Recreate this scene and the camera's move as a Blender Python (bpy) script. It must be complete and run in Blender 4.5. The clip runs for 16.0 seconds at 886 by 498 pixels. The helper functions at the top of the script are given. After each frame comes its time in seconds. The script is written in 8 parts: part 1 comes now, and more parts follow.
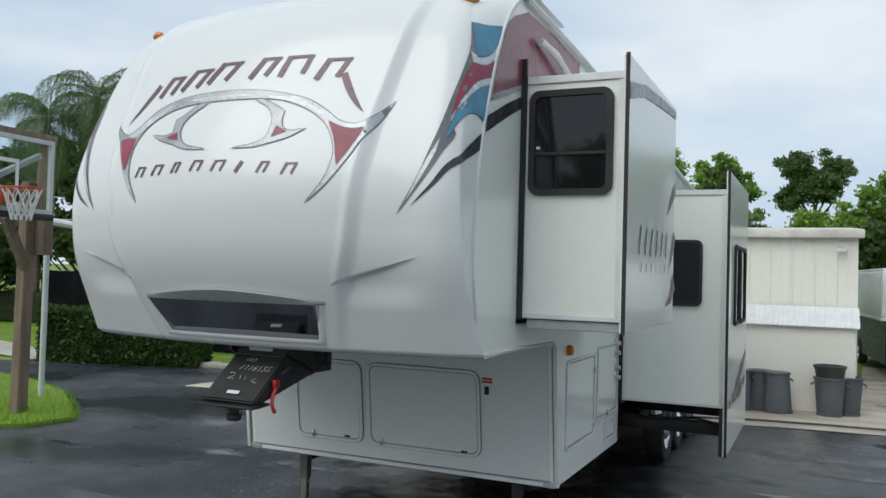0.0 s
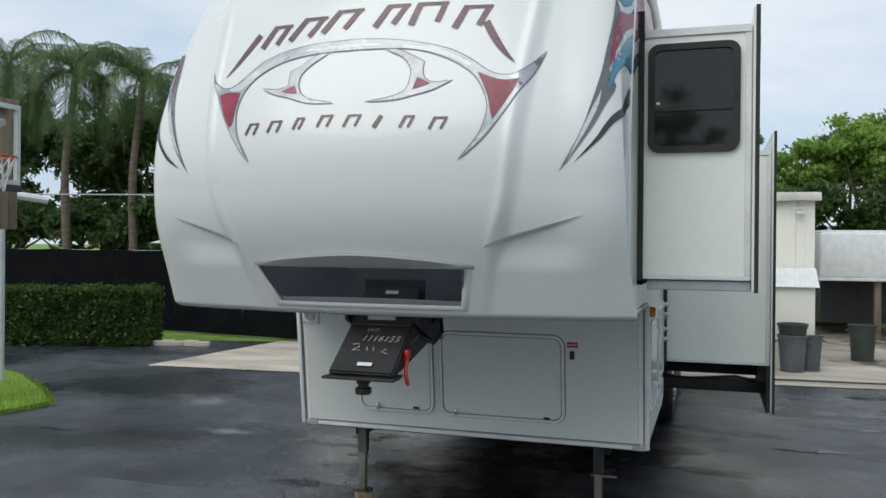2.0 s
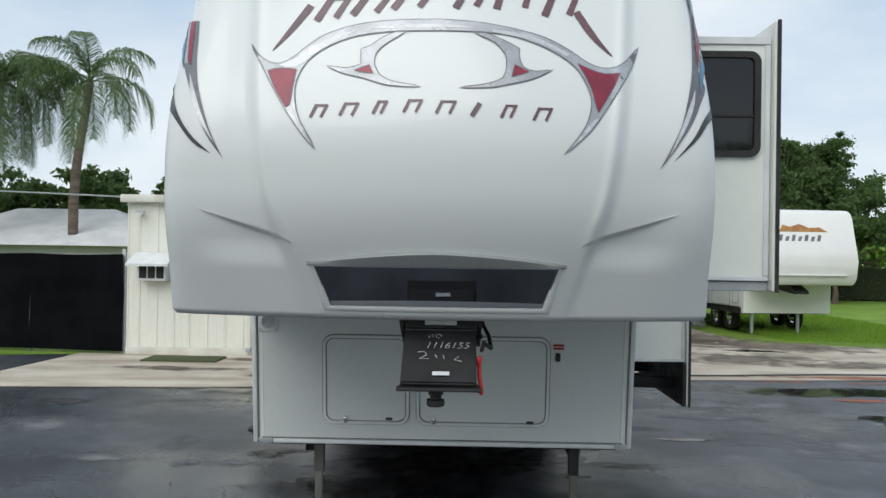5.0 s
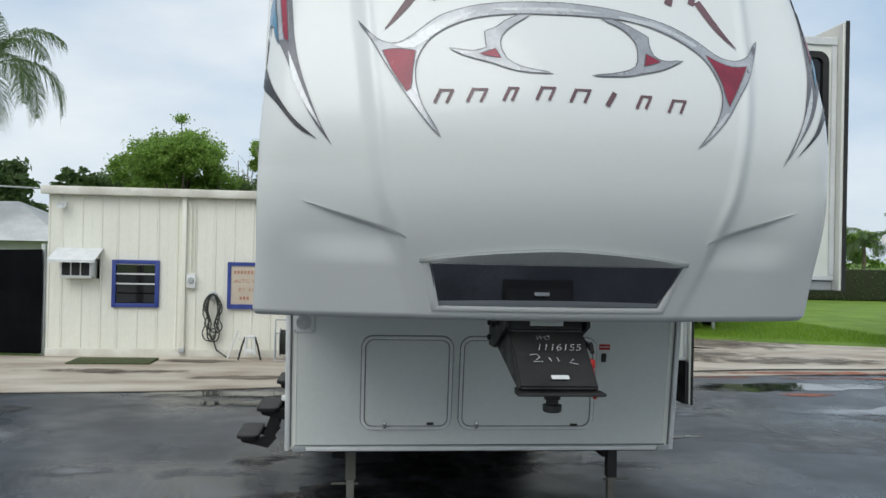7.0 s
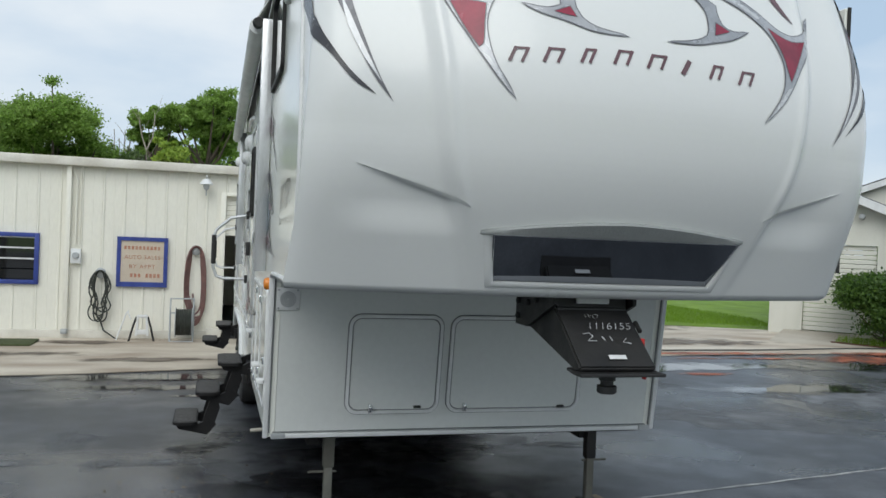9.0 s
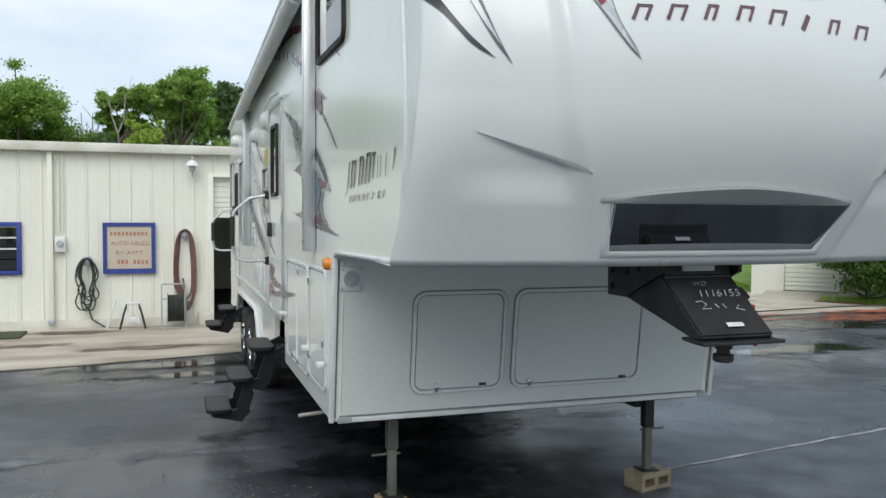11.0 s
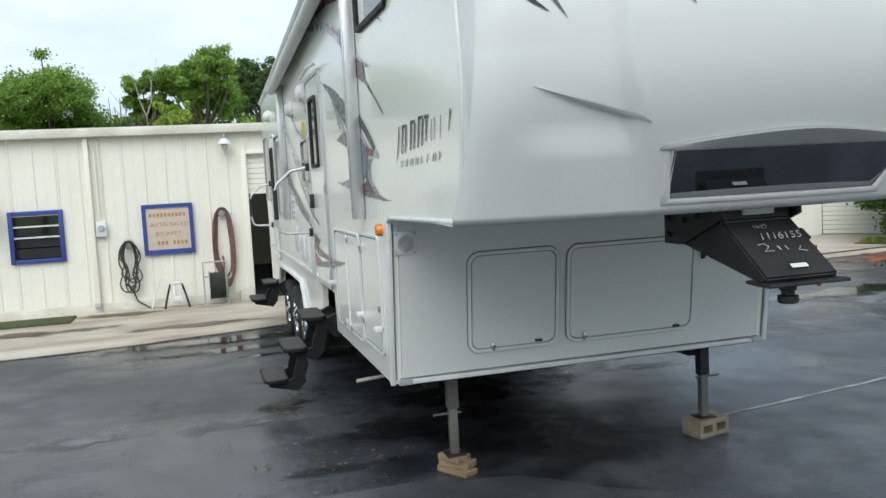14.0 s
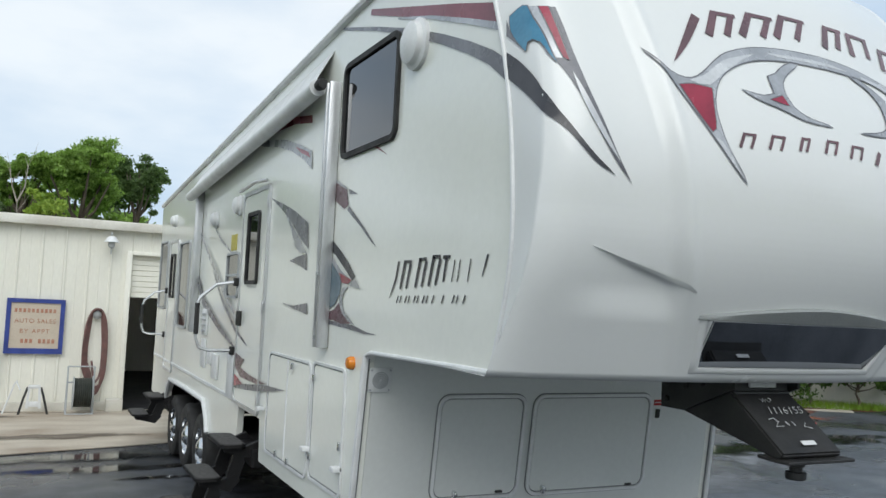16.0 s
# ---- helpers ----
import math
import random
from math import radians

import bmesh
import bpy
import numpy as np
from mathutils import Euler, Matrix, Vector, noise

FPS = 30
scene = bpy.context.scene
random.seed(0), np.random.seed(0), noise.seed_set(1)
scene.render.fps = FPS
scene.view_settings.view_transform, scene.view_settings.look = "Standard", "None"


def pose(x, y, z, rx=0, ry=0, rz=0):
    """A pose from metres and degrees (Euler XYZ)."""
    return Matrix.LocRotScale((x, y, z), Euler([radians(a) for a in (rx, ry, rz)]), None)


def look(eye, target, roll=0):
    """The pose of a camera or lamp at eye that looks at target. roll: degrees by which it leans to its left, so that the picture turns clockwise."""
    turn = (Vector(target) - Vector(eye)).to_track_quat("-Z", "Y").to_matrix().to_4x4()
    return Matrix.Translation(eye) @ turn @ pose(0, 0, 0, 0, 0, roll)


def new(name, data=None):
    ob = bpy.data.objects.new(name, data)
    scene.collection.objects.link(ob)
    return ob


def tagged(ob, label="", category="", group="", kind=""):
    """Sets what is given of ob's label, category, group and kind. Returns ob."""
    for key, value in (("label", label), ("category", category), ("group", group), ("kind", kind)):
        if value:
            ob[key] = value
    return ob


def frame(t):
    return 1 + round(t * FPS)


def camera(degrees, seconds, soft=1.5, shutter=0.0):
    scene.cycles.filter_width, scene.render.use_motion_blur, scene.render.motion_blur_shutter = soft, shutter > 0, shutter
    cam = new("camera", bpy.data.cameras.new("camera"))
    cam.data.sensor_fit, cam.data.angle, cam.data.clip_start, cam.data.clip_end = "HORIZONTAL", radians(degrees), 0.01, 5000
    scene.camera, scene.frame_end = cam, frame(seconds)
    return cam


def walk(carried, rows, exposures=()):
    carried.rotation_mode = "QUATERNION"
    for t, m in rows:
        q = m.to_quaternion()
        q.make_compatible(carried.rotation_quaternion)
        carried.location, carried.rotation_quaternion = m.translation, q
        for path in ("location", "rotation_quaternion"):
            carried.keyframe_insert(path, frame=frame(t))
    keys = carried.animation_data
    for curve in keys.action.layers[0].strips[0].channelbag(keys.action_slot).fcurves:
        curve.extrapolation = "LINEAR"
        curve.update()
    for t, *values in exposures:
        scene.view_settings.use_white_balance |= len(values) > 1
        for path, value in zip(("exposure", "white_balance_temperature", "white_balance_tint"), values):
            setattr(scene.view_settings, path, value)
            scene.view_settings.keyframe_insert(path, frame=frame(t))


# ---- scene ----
import functools

cam = camera(56.40, 16.0)
PATH = [
    (0, (2.758, -5.223, 1.991), (1.924, -3.406, 2.05), 1.6),
    (0.5, (2.433, -5.271, 1.959), (1.609, -3.449, 2.002), 1.3),
    (1, (2.184, -5.381, 1.936), (1.466, -3.514, 1.946), 1.2),
    (1.5, (1.91, -5.482, 1.923), (1.269, -3.588, 1.871), 1.3),
    (2, (1.608, -5.449, 1.922), (0.988, -3.548, 1.916), 0.5),
    (2.5, (1.366, -5.486, 1.914), (0.897, -3.542, 1.921), 1.1),
    (3, (1.158, -5.555, 1.944), (0.853, -3.579, 1.955), 0.4),
    (3.5, (0.91, -5.473, 1.914), (0.627, -3.493, 1.966), 0.5),
    (4, (0.661, -5.444, 1.899), (0.436, -3.457, 1.905), -0.2),
    (6.5, (-0.652, -5.304, 1.865), (-0.478, -3.312, 1.89), 2.4),
    (7, (-0.84, -5.172, 1.862), (-0.625, -3.183, 1.872), 1.2),
    (7.5, (-1.084, -5.112, 1.837), (-0.744, -3.141, 1.818), 0.4),
    (8, (-1.257, -5.053, 1.854), (-0.791, -3.108, 1.848), 0.9),
    (8.5, (-1.402, -4.913, 1.815), (-0.873, -2.984, 1.804), 2.2),
    (11, (-2.052, -4.479, 1.775), (-1.427, -2.581, 1.692), 0.3),
    (11.5, (-2.186, -4.438, 1.768), (-1.451, -2.58, 1.674), 0.2),
    (12, (-2.306, -4.427, 1.775), (-1.563, -2.574, 1.663), -0.0),
    (12.5, (-2.284, -4.444, 1.765), (-1.62, -2.562, 1.632), 0.0),
    (13, (-2.217, -4.489, 1.761), (-1.603, -2.593, 1.586), -1.2),
    (13.5, (-2.187, -4.505, 1.763), (-1.606, -2.599, 1.595), -2.6),
    (14, (-2.19, -4.478, 1.757), (-1.633, -2.565, 1.592), -3.1),
    (14.5, (-2.341, -4.437, 1.779), (-1.719, -2.539, 1.68), 0.1),
    (15, (-2.484, -4.38, 1.802), (-1.656, -2.559, 1.794), 1.2),
    (15.5, (-2.636, -4.296, 1.815), (-1.769, -2.497, 1.913), 3.7),
    (16, (-2.775, -4.129, 1.838), (-1.896, -2.339, 1.970), 2.7),
]
EXPOSURES = [(0, 0.10), (1.0, 0.10), (3.5, 0.18), (7.0, 0.09), (8.5, 0.09), (11.0, 0.29), (12.5, 0.42), (14.5, 0.47), (15.2, 0.40), (16.0, 0.23)]
walk(cam, [(t, look(eye, target, roll)) for t, eye, target, roll in PATH],
     exposures=EXPOSURES)

# ---- world, sun ----
world = bpy.data.worlds.new("overcast_sky")
scene.world = world
world.use_nodes = True
wn, wl = world.node_tree.nodes, world.node_tree.links
wn.clear()
w_out, w_bg = wn.new("ShaderNodeOutputWorld"), wn.new("ShaderNodeBackground")
w_sky = wn.new("ShaderNodeTexSky")
w_sky.sky_type, w_sky.sun_disc = "NISHITA", False
w_sky.sun_elevation, w_sky.sun_rotation = radians(44), radians(203)
w_sky.air_density, w_sky.dust_density = 1.0, 1.5
w_co, w_map = wn.new("ShaderNodeTexCoord"), wn.new("ShaderNodeMapping")
w_map.inputs["Scale"].default_value = (1.0, 1.0, 2.6)
w_n = wn.new("ShaderNodeTexNoise")
w_n.inputs["Scale"].default_value, w_n.inputs["Detail"].default_value = 2.3, 7.0
w_ramp = wn.new("ShaderNodeValToRGB")
w_ramp.color_ramp.elements[0].position, w_ramp.color_ramp.elements[1].position = 0.34, 0.63
w_ramp.color_ramp.elements[0].color = (4.9, 6.4, 8.1, 1)
w_ramp.color_ramp.elements[1].color = (8.7, 9.3, 9.7, 1)
w_mix = wn.new("ShaderNodeMix")
w_mix.data_type = "RGBA"
w_mix.inputs["Factor"].default_value = 0.86
wl.new(w_co.outputs["Generated"], w_map.inputs["Vector"])
wl.new(w_map.outputs["Vector"], w_n.inputs["Vector"])
wl.new(w_n.outputs["Fac"], w_ramp.inputs["Fac"])
wl.new(w_sky.outputs["Color"], w_mix.inputs["A"])
wl.new(w_ramp.outputs["Color"], w_mix.inputs["B"])
wl.new(w_mix.outputs["Result"], w_bg.inputs["Color"])
w_bg.inputs["Strength"].default_value = 0.095
wl.new(w_bg.outputs["Background"], w_out.inputs["Surface"])

sun = new("sun", bpy.data.lights.new("sun", "SUN"))
sun.data.energy, sun.data.angle, sun.data.color = 1.45, radians(50), (1.0, 1.0, 0.95)
sun.matrix_world = look((-3.7, -8.6, 9.2), (0, 0, 0))

# ---- small tools for meshes and materials ----
def ramp_noise(nt, vec, scale, detail, lo, hi, c1, c2):
    n = nt.nodes.new("ShaderNodeTexNoise")
    n.inputs["Scale"].default_value, n.inputs["Detail"].default_value = scale, detail
    r = nt.nodes.new("ShaderNodeValToRGB")
    r.color_ramp.elements[0].position, r.color_ramp.elements[1].position = lo, hi
    r.color_ramp.elements[0].color, r.color_ramp.elements[1].color = c1, c2
    nt.links.new(vec, n.inputs["Vector"])
    nt.links.new(n.outputs["Fac"], r.inputs["Fac"])
    return r.outputs["Color"]


def blend(nt, kind, fac, a, b):
    m = nt.nodes.new("ShaderNodeMix")
    m.data_type, m.blend_type = "RGBA", kind
    for key, value in (("Factor", fac), ("A", a), ("B", b)):
        if isinstance(value, (int, float, tuple)):
            m.inputs[key].default_value = value
        else:
            nt.links.new(value, m.inputs[key])
    return m.outputs["Result"]


def g3(v):
    return (v, v, v, 1)


def mat(name, c1, c2=None, scale=3.0, rough=0.5, rough2=None, metal=0.0, bump=0.0, bscale=60.0, coat=0.0, grain=0.12, stretch=(1, 1, 1), spec=0.5, lo=0.35, hi=0.65, vary=0.0):
    """A surface with colour varied at two scales, roughness varied with it, and fine relief."""
    m = bpy.data.materials.new(name)
    m.use_nodes = True
    nt = m.node_tree
    bs = nt.nodes["Principled BSDF"]
    co, mp = nt.nodes.new("ShaderNodeTexCoord"), nt.nodes.new("ShaderNodeMapping")
    mp.inputs["Scale"].default_value = stretch
    nt.links.new(co.outputs["Object"], mp.inputs["Vector"])
    v = mp.outputs["Vector"]
    c2 = c2 or tuple(c * 0.9 for c in c1)
    col = ramp_noise(nt, v, scale, 5.0, lo, hi, (*c1, 1), (*c2, 1))
    fine = ramp_noise(nt, v, bscale, 3.0, 0.3, 0.7, g3(1 - grain), g3(1.0))
    col = blend(nt, "MULTIPLY", 1.0, col, fine)
    if vary:
        oi = nt.nodes.new("ShaderNodeObjectInfo")
        mr = nt.nodes.new("ShaderNodeMapRange")
        mr.inputs["To Min"].default_value, mr.inputs["To Max"].default_value = 1 - vary, 1.0
        nt.links.new(oi.outputs["Random"], mr.inputs["Value"])
        cb = nt.nodes.new("ShaderNodeCombineColor")
        for k in ("Red", "Green", "Blue"):
            nt.links.new(mr.outputs["Result"], cb.inputs[k])
        col = blend(nt, "MULTIPLY", 1.0, col, cb.outputs["Color"])
    nt.links.new(col, bs.inputs["Base Color"])
    rough2 = rough * 1.25 if rough2 is None else rough2
    rr = ramp_noise(nt, v, scale * 1.7, 4.0, lo, hi, g3(rough), g3(min(rough2, 1.0)))
    nt.links.new(rr, bs.inputs["Roughness"])
    bs.inputs["Metallic"].default_value, bs.inputs["Coat Weight"].default_value = metal, coat
    bs.inputs["Coat Roughness"].default_value, bs.inputs["Specular IOR Level"].default_value = 0.06, spec
    if bump:
        b = nt.nodes.new("ShaderNodeBump")
        b.inputs["Strength"].default_value, b.inputs["Distance"].default_value = min(bump, 1.0), 0.01
        n = nt.nodes.new("ShaderNodeTexNoise")
        n.inputs["Scale"].default_value, n.inputs["Detail"].default_value = bscale, 4.0
        nt.links.new(v, n.inputs["Vector"])
        nt.links.new(n.outputs["Fac"], b.inputs["Height"])
        nt.links.new(b.outputs["Normal"], bs.inputs["Normal"])
    return m


def box(bm, lo, hi, bev=0.0, seg=2):
    c, s = [(a + b) / 2 for a, b in zip(lo, hi)], [abs(b - a) for a, b in zip(lo, hi)]
    r = bmesh.ops.create_cube(bm, size=1.0, matrix=Matrix.Translation(c) @ Matrix.Diagonal((*s, 1)))
    if bev:
        es = {e for v in r["verts"] for e in v.link_edges}
        bmesh.ops.bevel(bm, geom=list(es), offset=min(bev, min(s) * 0.45), segments=seg, affect="EDGES", profile=0.5)
    return bm


AX = {"x": (1, 2, 0), "y": (0, 2, 1), "z": (0, 1, 2)}


def prism(bm, pts, axis, a, b):
    """A closed prism over 2D points: (y, z) along x, (x, z) along y, or (x, y) along z, from a to b."""
    i, j, k = AX[axis]

    def at(p, d):
        q = [0, 0, 0]
        q[i], q[j], q[k] = p[0], p[1], d
        return bm.verts.new(q)

    lo, hi = [at(p, a) for p in pts], [at(p, b) for p in pts]
    n = len(pts)
    bm.faces.new(lo)
    bm.faces.new(hi[::-1])
    for q in range(n):
        bm.faces.new((lo[q], hi[q], hi[(q + 1) % n], lo[(q + 1) % n]))
    bm.normal_update()
    return bm


def tube(bm, pts, r, seg=10, r1=None, caps=True):
    """A round rod through points; r1: its radius at the end."""
    pts = [Vector(p) for p in pts]
    rings, n = [], len(pts)
    for q, p in enumerate(pts):
        d = (pts[min(q + 1, n - 1)] - pts[max(q - 1, 0)]).normalized()
        u = d.orthogonal().normalized() if q == 0 else (last - d * last.dot(d)).normalized()
        last, w = u, d.cross(u)
        rad = r if r1 is None else r + (r1 - r) * q / (n - 1)
        rings.append([bm.verts.new(p + rad * (math.cos(2 * math.pi * k / seg) * u + math.sin(2 * math.pi * k / seg) * w)) for k in range(seg)])
    for a, b in zip(rings, rings[1:]):
        for k in range(seg):
            bm.faces.new((a[k], a[(k + 1) % seg], b[(k + 1) % seg], b[k]))
    if caps:
        bm.faces.new(rings[0][::-1])
        bm.faces.new(rings[-1])
    return bm


def lathe(bm, prof, m=Matrix(), seg=28, closed=True):
    """Turns (radius, height) points round local z, placed by m."""
    rings = [[bm.verts.new(m @ Vector((max(r, 1e-4) * math.cos(2 * math.pi * k / seg), max(r, 1e-4) * math.sin(2 * math.pi * k / seg), h))) for k in range(seg)] for r, h in prof]
    for a, b in zip(rings, rings[1:]):
        for k in range(seg):
            bm.faces.new((a[k], a[(k + 1) % seg], b[(k + 1) % seg], b[k]))
    if closed:
        bm.faces.new(rings[0][::-1])
        bm.faces.new(rings[-1])
    return bm


def round_rect(w, h, r, n=6, cx=0.0, cy=0.0):
    out = []
    for sx, sy, a0 in ((1, 1, 0), (-1, 1, 90), (-1, -1, 180), (1, -1, 270)):
        for k in range(n + 1):
            a = radians(a0 + 90 * k / n)
            out.append((cx + sx * (w / 2 - r) + r * math.cos(a), cy + sy * (h / 2 - r) + r * math.sin(a)))
    return out


def ring_prism(bm, outer, inner, axis, a, b):
    """A frame between two outlines of as many points."""
    i, j, k = AX[axis]

    def at(p, d):
        q = [0, 0, 0]
        q[i], q[j], q[k] = p[0], p[1], d
        return bm.verts.new(q)

    oa, ob, ia, ib = [at(p, a) for p in outer], [at(p, b) for p in outer], [at(p, a) for p in inner], [at(p, b) for p in inner]
    n = len(outer)
    for q in range(n):
        r = (q + 1) % n
        for f in ((oa[q], oa[r], ob[r], ob[q]), (ia[r], ia[q], ib[q], ib[r]), (oa[r], oa[q], ia[q], ia[r]), (ob[q], ob[r], ib[r], ib[q])):
            bm.faces.new(f)
    return bm


def mesh_of(bm, name, material, smooth=False):
    bmesh.ops.recalc_face_normals(bm, faces=bm.faces)
    me = bpy.data.meshes.new(name)
    bm.to_mesh(me)
    bm.free()
    if smooth:
        me.shade_smooth()
        me.set_sharp_from_angle(angle=radians(smooth if smooth > 1 else 35))
    me.materials.append(material)
    return me


def part(name, bm, material, parent, label="", smooth=True):
    """Links a bmesh as one mesh object under a thing or a part."""
    ob = new(name, mesh_of(bm, name, material, smooth))
    ob.parent = parent
    if label:
        tagged(ob, label)
    return ob


def thing(name, label, category, at=(0, 0, 0), rz=0.0, group="", kind=""):
    ob = new(name)
    ob.empty_display_size = 0.1
    ob.matrix_world = pose(*at, 0, 0, rz)
    return tagged(ob, label, category, group, kind)


def solo(name, bm, material, label, category, at=(0, 0, 0), rz=0.0, group="", kind="", smooth=True):
    ob = new(name, mesh_of(bm, name, material, smooth))
    ob.matrix_world = pose(*at, 0, 0, rz)
    return tagged(ob, label, category, group, kind)


def setting(name, bm, material, label, category="", smooth=False):
    return solo(name, bm, material, label, category, kind="structure", smooth=smooth)


def gz(y):
    """Height of the lot: level at the front, falling gently to the back."""
    return -0.016 * min(max(y - 1.0, 0.0), 9.4)

# ---- materials ----
gelcoat = mat("white_gelcoat", (0.735, 0.745, 0.735), (0.728, 0.738, 0.728), 1.4, 0.27, 0.275, coat=0.3, grain=0.01, bscale=40, lo=0.05, hi=0.95)
fibreglass = mat("white_fibreglass", (0.85, 0.86, 0.80), (0.82, 0.83, 0.77), 0.9, 0.16, 0.20, coat=0.25, grain=0.03, bscale=25, lo=0.05, hi=0.95)
panel_white = mat("white_painted_panel", (0.68, 0.70, 0.68), (0.65, 0.67, 0.65), 2.0, 0.30, 0.36, grain=0.04, bscale=30, lo=0.1, hi=0.9)
trim_white = mat("white_trim", (0.76, 0.77, 0.77), (0.66, 0.67, 0.67), 6.0, 0.35, 0.5, grain=0.06)
trim_grey = mat("grey_trim", (0.46, 0.48, 0.49), (0.36, 0.38, 0.39), 8.0, 0.4, 0.55)
aluminium = mat("brushed_aluminium", (0.72, 0.73, 0.74), (0.60, 0.61, 0.62), 4.0, 0.32, 0.45, metal=0.75, stretch=(6, 6, 0.6))
chrome = mat("chrome", (0.75, 0.76, 0.77), (0.66, 0.67, 0.68), 6.0, 0.08, 0.16, metal=1.0, grain=0.02)
dark_glass = mat("tinted_glass", (0.010, 0.011, 0.013), (0.014, 0.015, 0.018), 1.0, 0.03, 0.05, spec=0.7, grain=0.0, coat=0.15)
black_gloss = mat("black_acrylic", (0.008, 0.009, 0.012), (0.011, 0.012, 0.015), 1.0, 0.04, 0.06, grain=0.0)
black_steel = mat("black_painted_steel", (0.014, 0.014, 0.015), (0.024, 0.023, 0.022), 5.0, 0.42, 0.62, bump=0.12, bscale=90)
black_rubber = mat("black_rubber", (0.018, 0.018, 0.018), (0.030, 0.029, 0.028), 6.0, 0.6, 0.8, bump=0.1)
under_black = mat("underbody_black", (0.02, 0.02, 0.02), (0.035, 0.033, 0.03), 2.0, 0.8, 0.95)
silver_decal = mat("silver_vinyl", (0.56, 0.57, 0.59), (0.33, 0.34, 0.36), 4.0, 0.22, 0.32, metal=0.35, lo=0.3, hi=0.7)
shine_decal = mat("pale_silver_vinyl", (0.66, 0.67, 0.68), (0.52, 0.53, 0.55), 6.0, 0.2, 0.3, metal=0.2)
grey_decal = mat("dark_grey_vinyl", (0.20, 0.20, 0.22), (0.12, 0.12, 0.135), 4.0, 0.22, 0.35)
black_decal = mat("black_vinyl", (0.035, 0.035, 0.042), (0.05, 0.05, 0.058), 4.0, 0.22, 0.3)
plum_decal = mat("plum_vinyl", (0.17, 0.085, 0.10), (0.11, 0.06, 0.07), 5.0, 0.22, 0.32)
red_decal = mat("crimson_vinyl", (0.36, 0.030, 0.065), (0.22, 0.022, 0.045), 6.0, 0.18, 0.28)
blue_decal = mat("teal_blue_vinyl", (0.045, 0.20, 0.33), (0.09, 0.28, 0.42), 5.0, 0.18, 0.28)
slate_decal = mat("slate_teal_vinyl", (0.10, 0.16, 0.20), (0.20, 0.25, 0.28), 5.0, 0.18, 0.28)
wine_decal = mat("wine_vinyl", (0.25, 0.055, 0.075), (0.19, 0.045, 0.06), 2.0, 0.2, 0.3)
amber = mat("amber_lens", (0.75, 0.24, 0.02), (0.62, 0.18, 0.015), 20.0, 0.15, 0.25)
red_paint = mat("red_paint", (0.50, 0.025, 0.02), (0.38, 0.02, 0.018), 12.0, 0.3, 0.45)
cream_pipe = mat("dull_cream_pipe", (0.50, 0.48, 0.42), (0.38, 0.36, 0.31), 8.0, 0.5, 0.7)
# the cap's gelcoat, greyed so the colour holds the brow's shade
brow_shade = mat("shaded_textured_gelcoat", (0.30, 0.315, 0.31), (0.25, 0.262, 0.26), 3.0, 0.42, 0.55, bump=0.2, bscale=140)
gasket_grey = mat("grey_gasket", (0.27, 0.28, 0.285), (0.19, 0.20, 0.205), 9.0, 0.6, 0.8)
smoked = mat("mirror_tinted_acrylic", (0.235, 0.25, 0.275), (0.21, 0.225, 0.25), 1.0, 0.03, 0.05, metal=1.0, grain=0.0)

# ---- ground ----
EDGE = [(-60, 2.0), (-16, 6.0), (-12.0, 7.2), (-9.1, 8.5), (-8.8, 9.9), (-7.3, 10.3), (-7.2, 6.0), (-3.3, 6.35), (2.2, 7.8), (6.7, 8.35), (11, 8.7), (16, 8.9), (60, 9.0)]


def edge_y(x):
    for (x0, y0), (x1, y1) in zip(EDGE, EDGE[1:]):
        if x <= x1:
            return y0 + (y1 - y0) * (x - x0) / (x1 - x0)
    return EDGE[-1][1]


def sheet(bm, xs, ylo, yhi, lift, steps=24, skirt=0.0):
    """A sheet that follows the lot, between two lines over the given xs."""
    cols = []
    for x in xs:
        a, b = ylo(x), yhi(x)
        cols.append([bm.verts.new((x, a + (b - a) * k / steps, gz(a + (b - a) * k / steps) + lift)) for k in range(steps + 1)])
    for p, q in zip(cols, cols[1:]):
        for k in range(steps):
            bm.faces.new((p[k], q[k], q[k + 1], p[k + 1]))
    if skirt:
        rim = [c[0] for c in cols] + cols[-1][1:] + [c[-1] for c in cols[::-1]][1:] + cols[0][-2:0:-1]
        low = [bm.verts.new(v.co - Vector((0, 0, skirt))) for v in rim]
        for k in range(len(rim)):
            bm.faces.new((rim[k], rim[(k + 1) % len(rim)], low[(k + 1) % len(rim)], low[k]))
    return bm


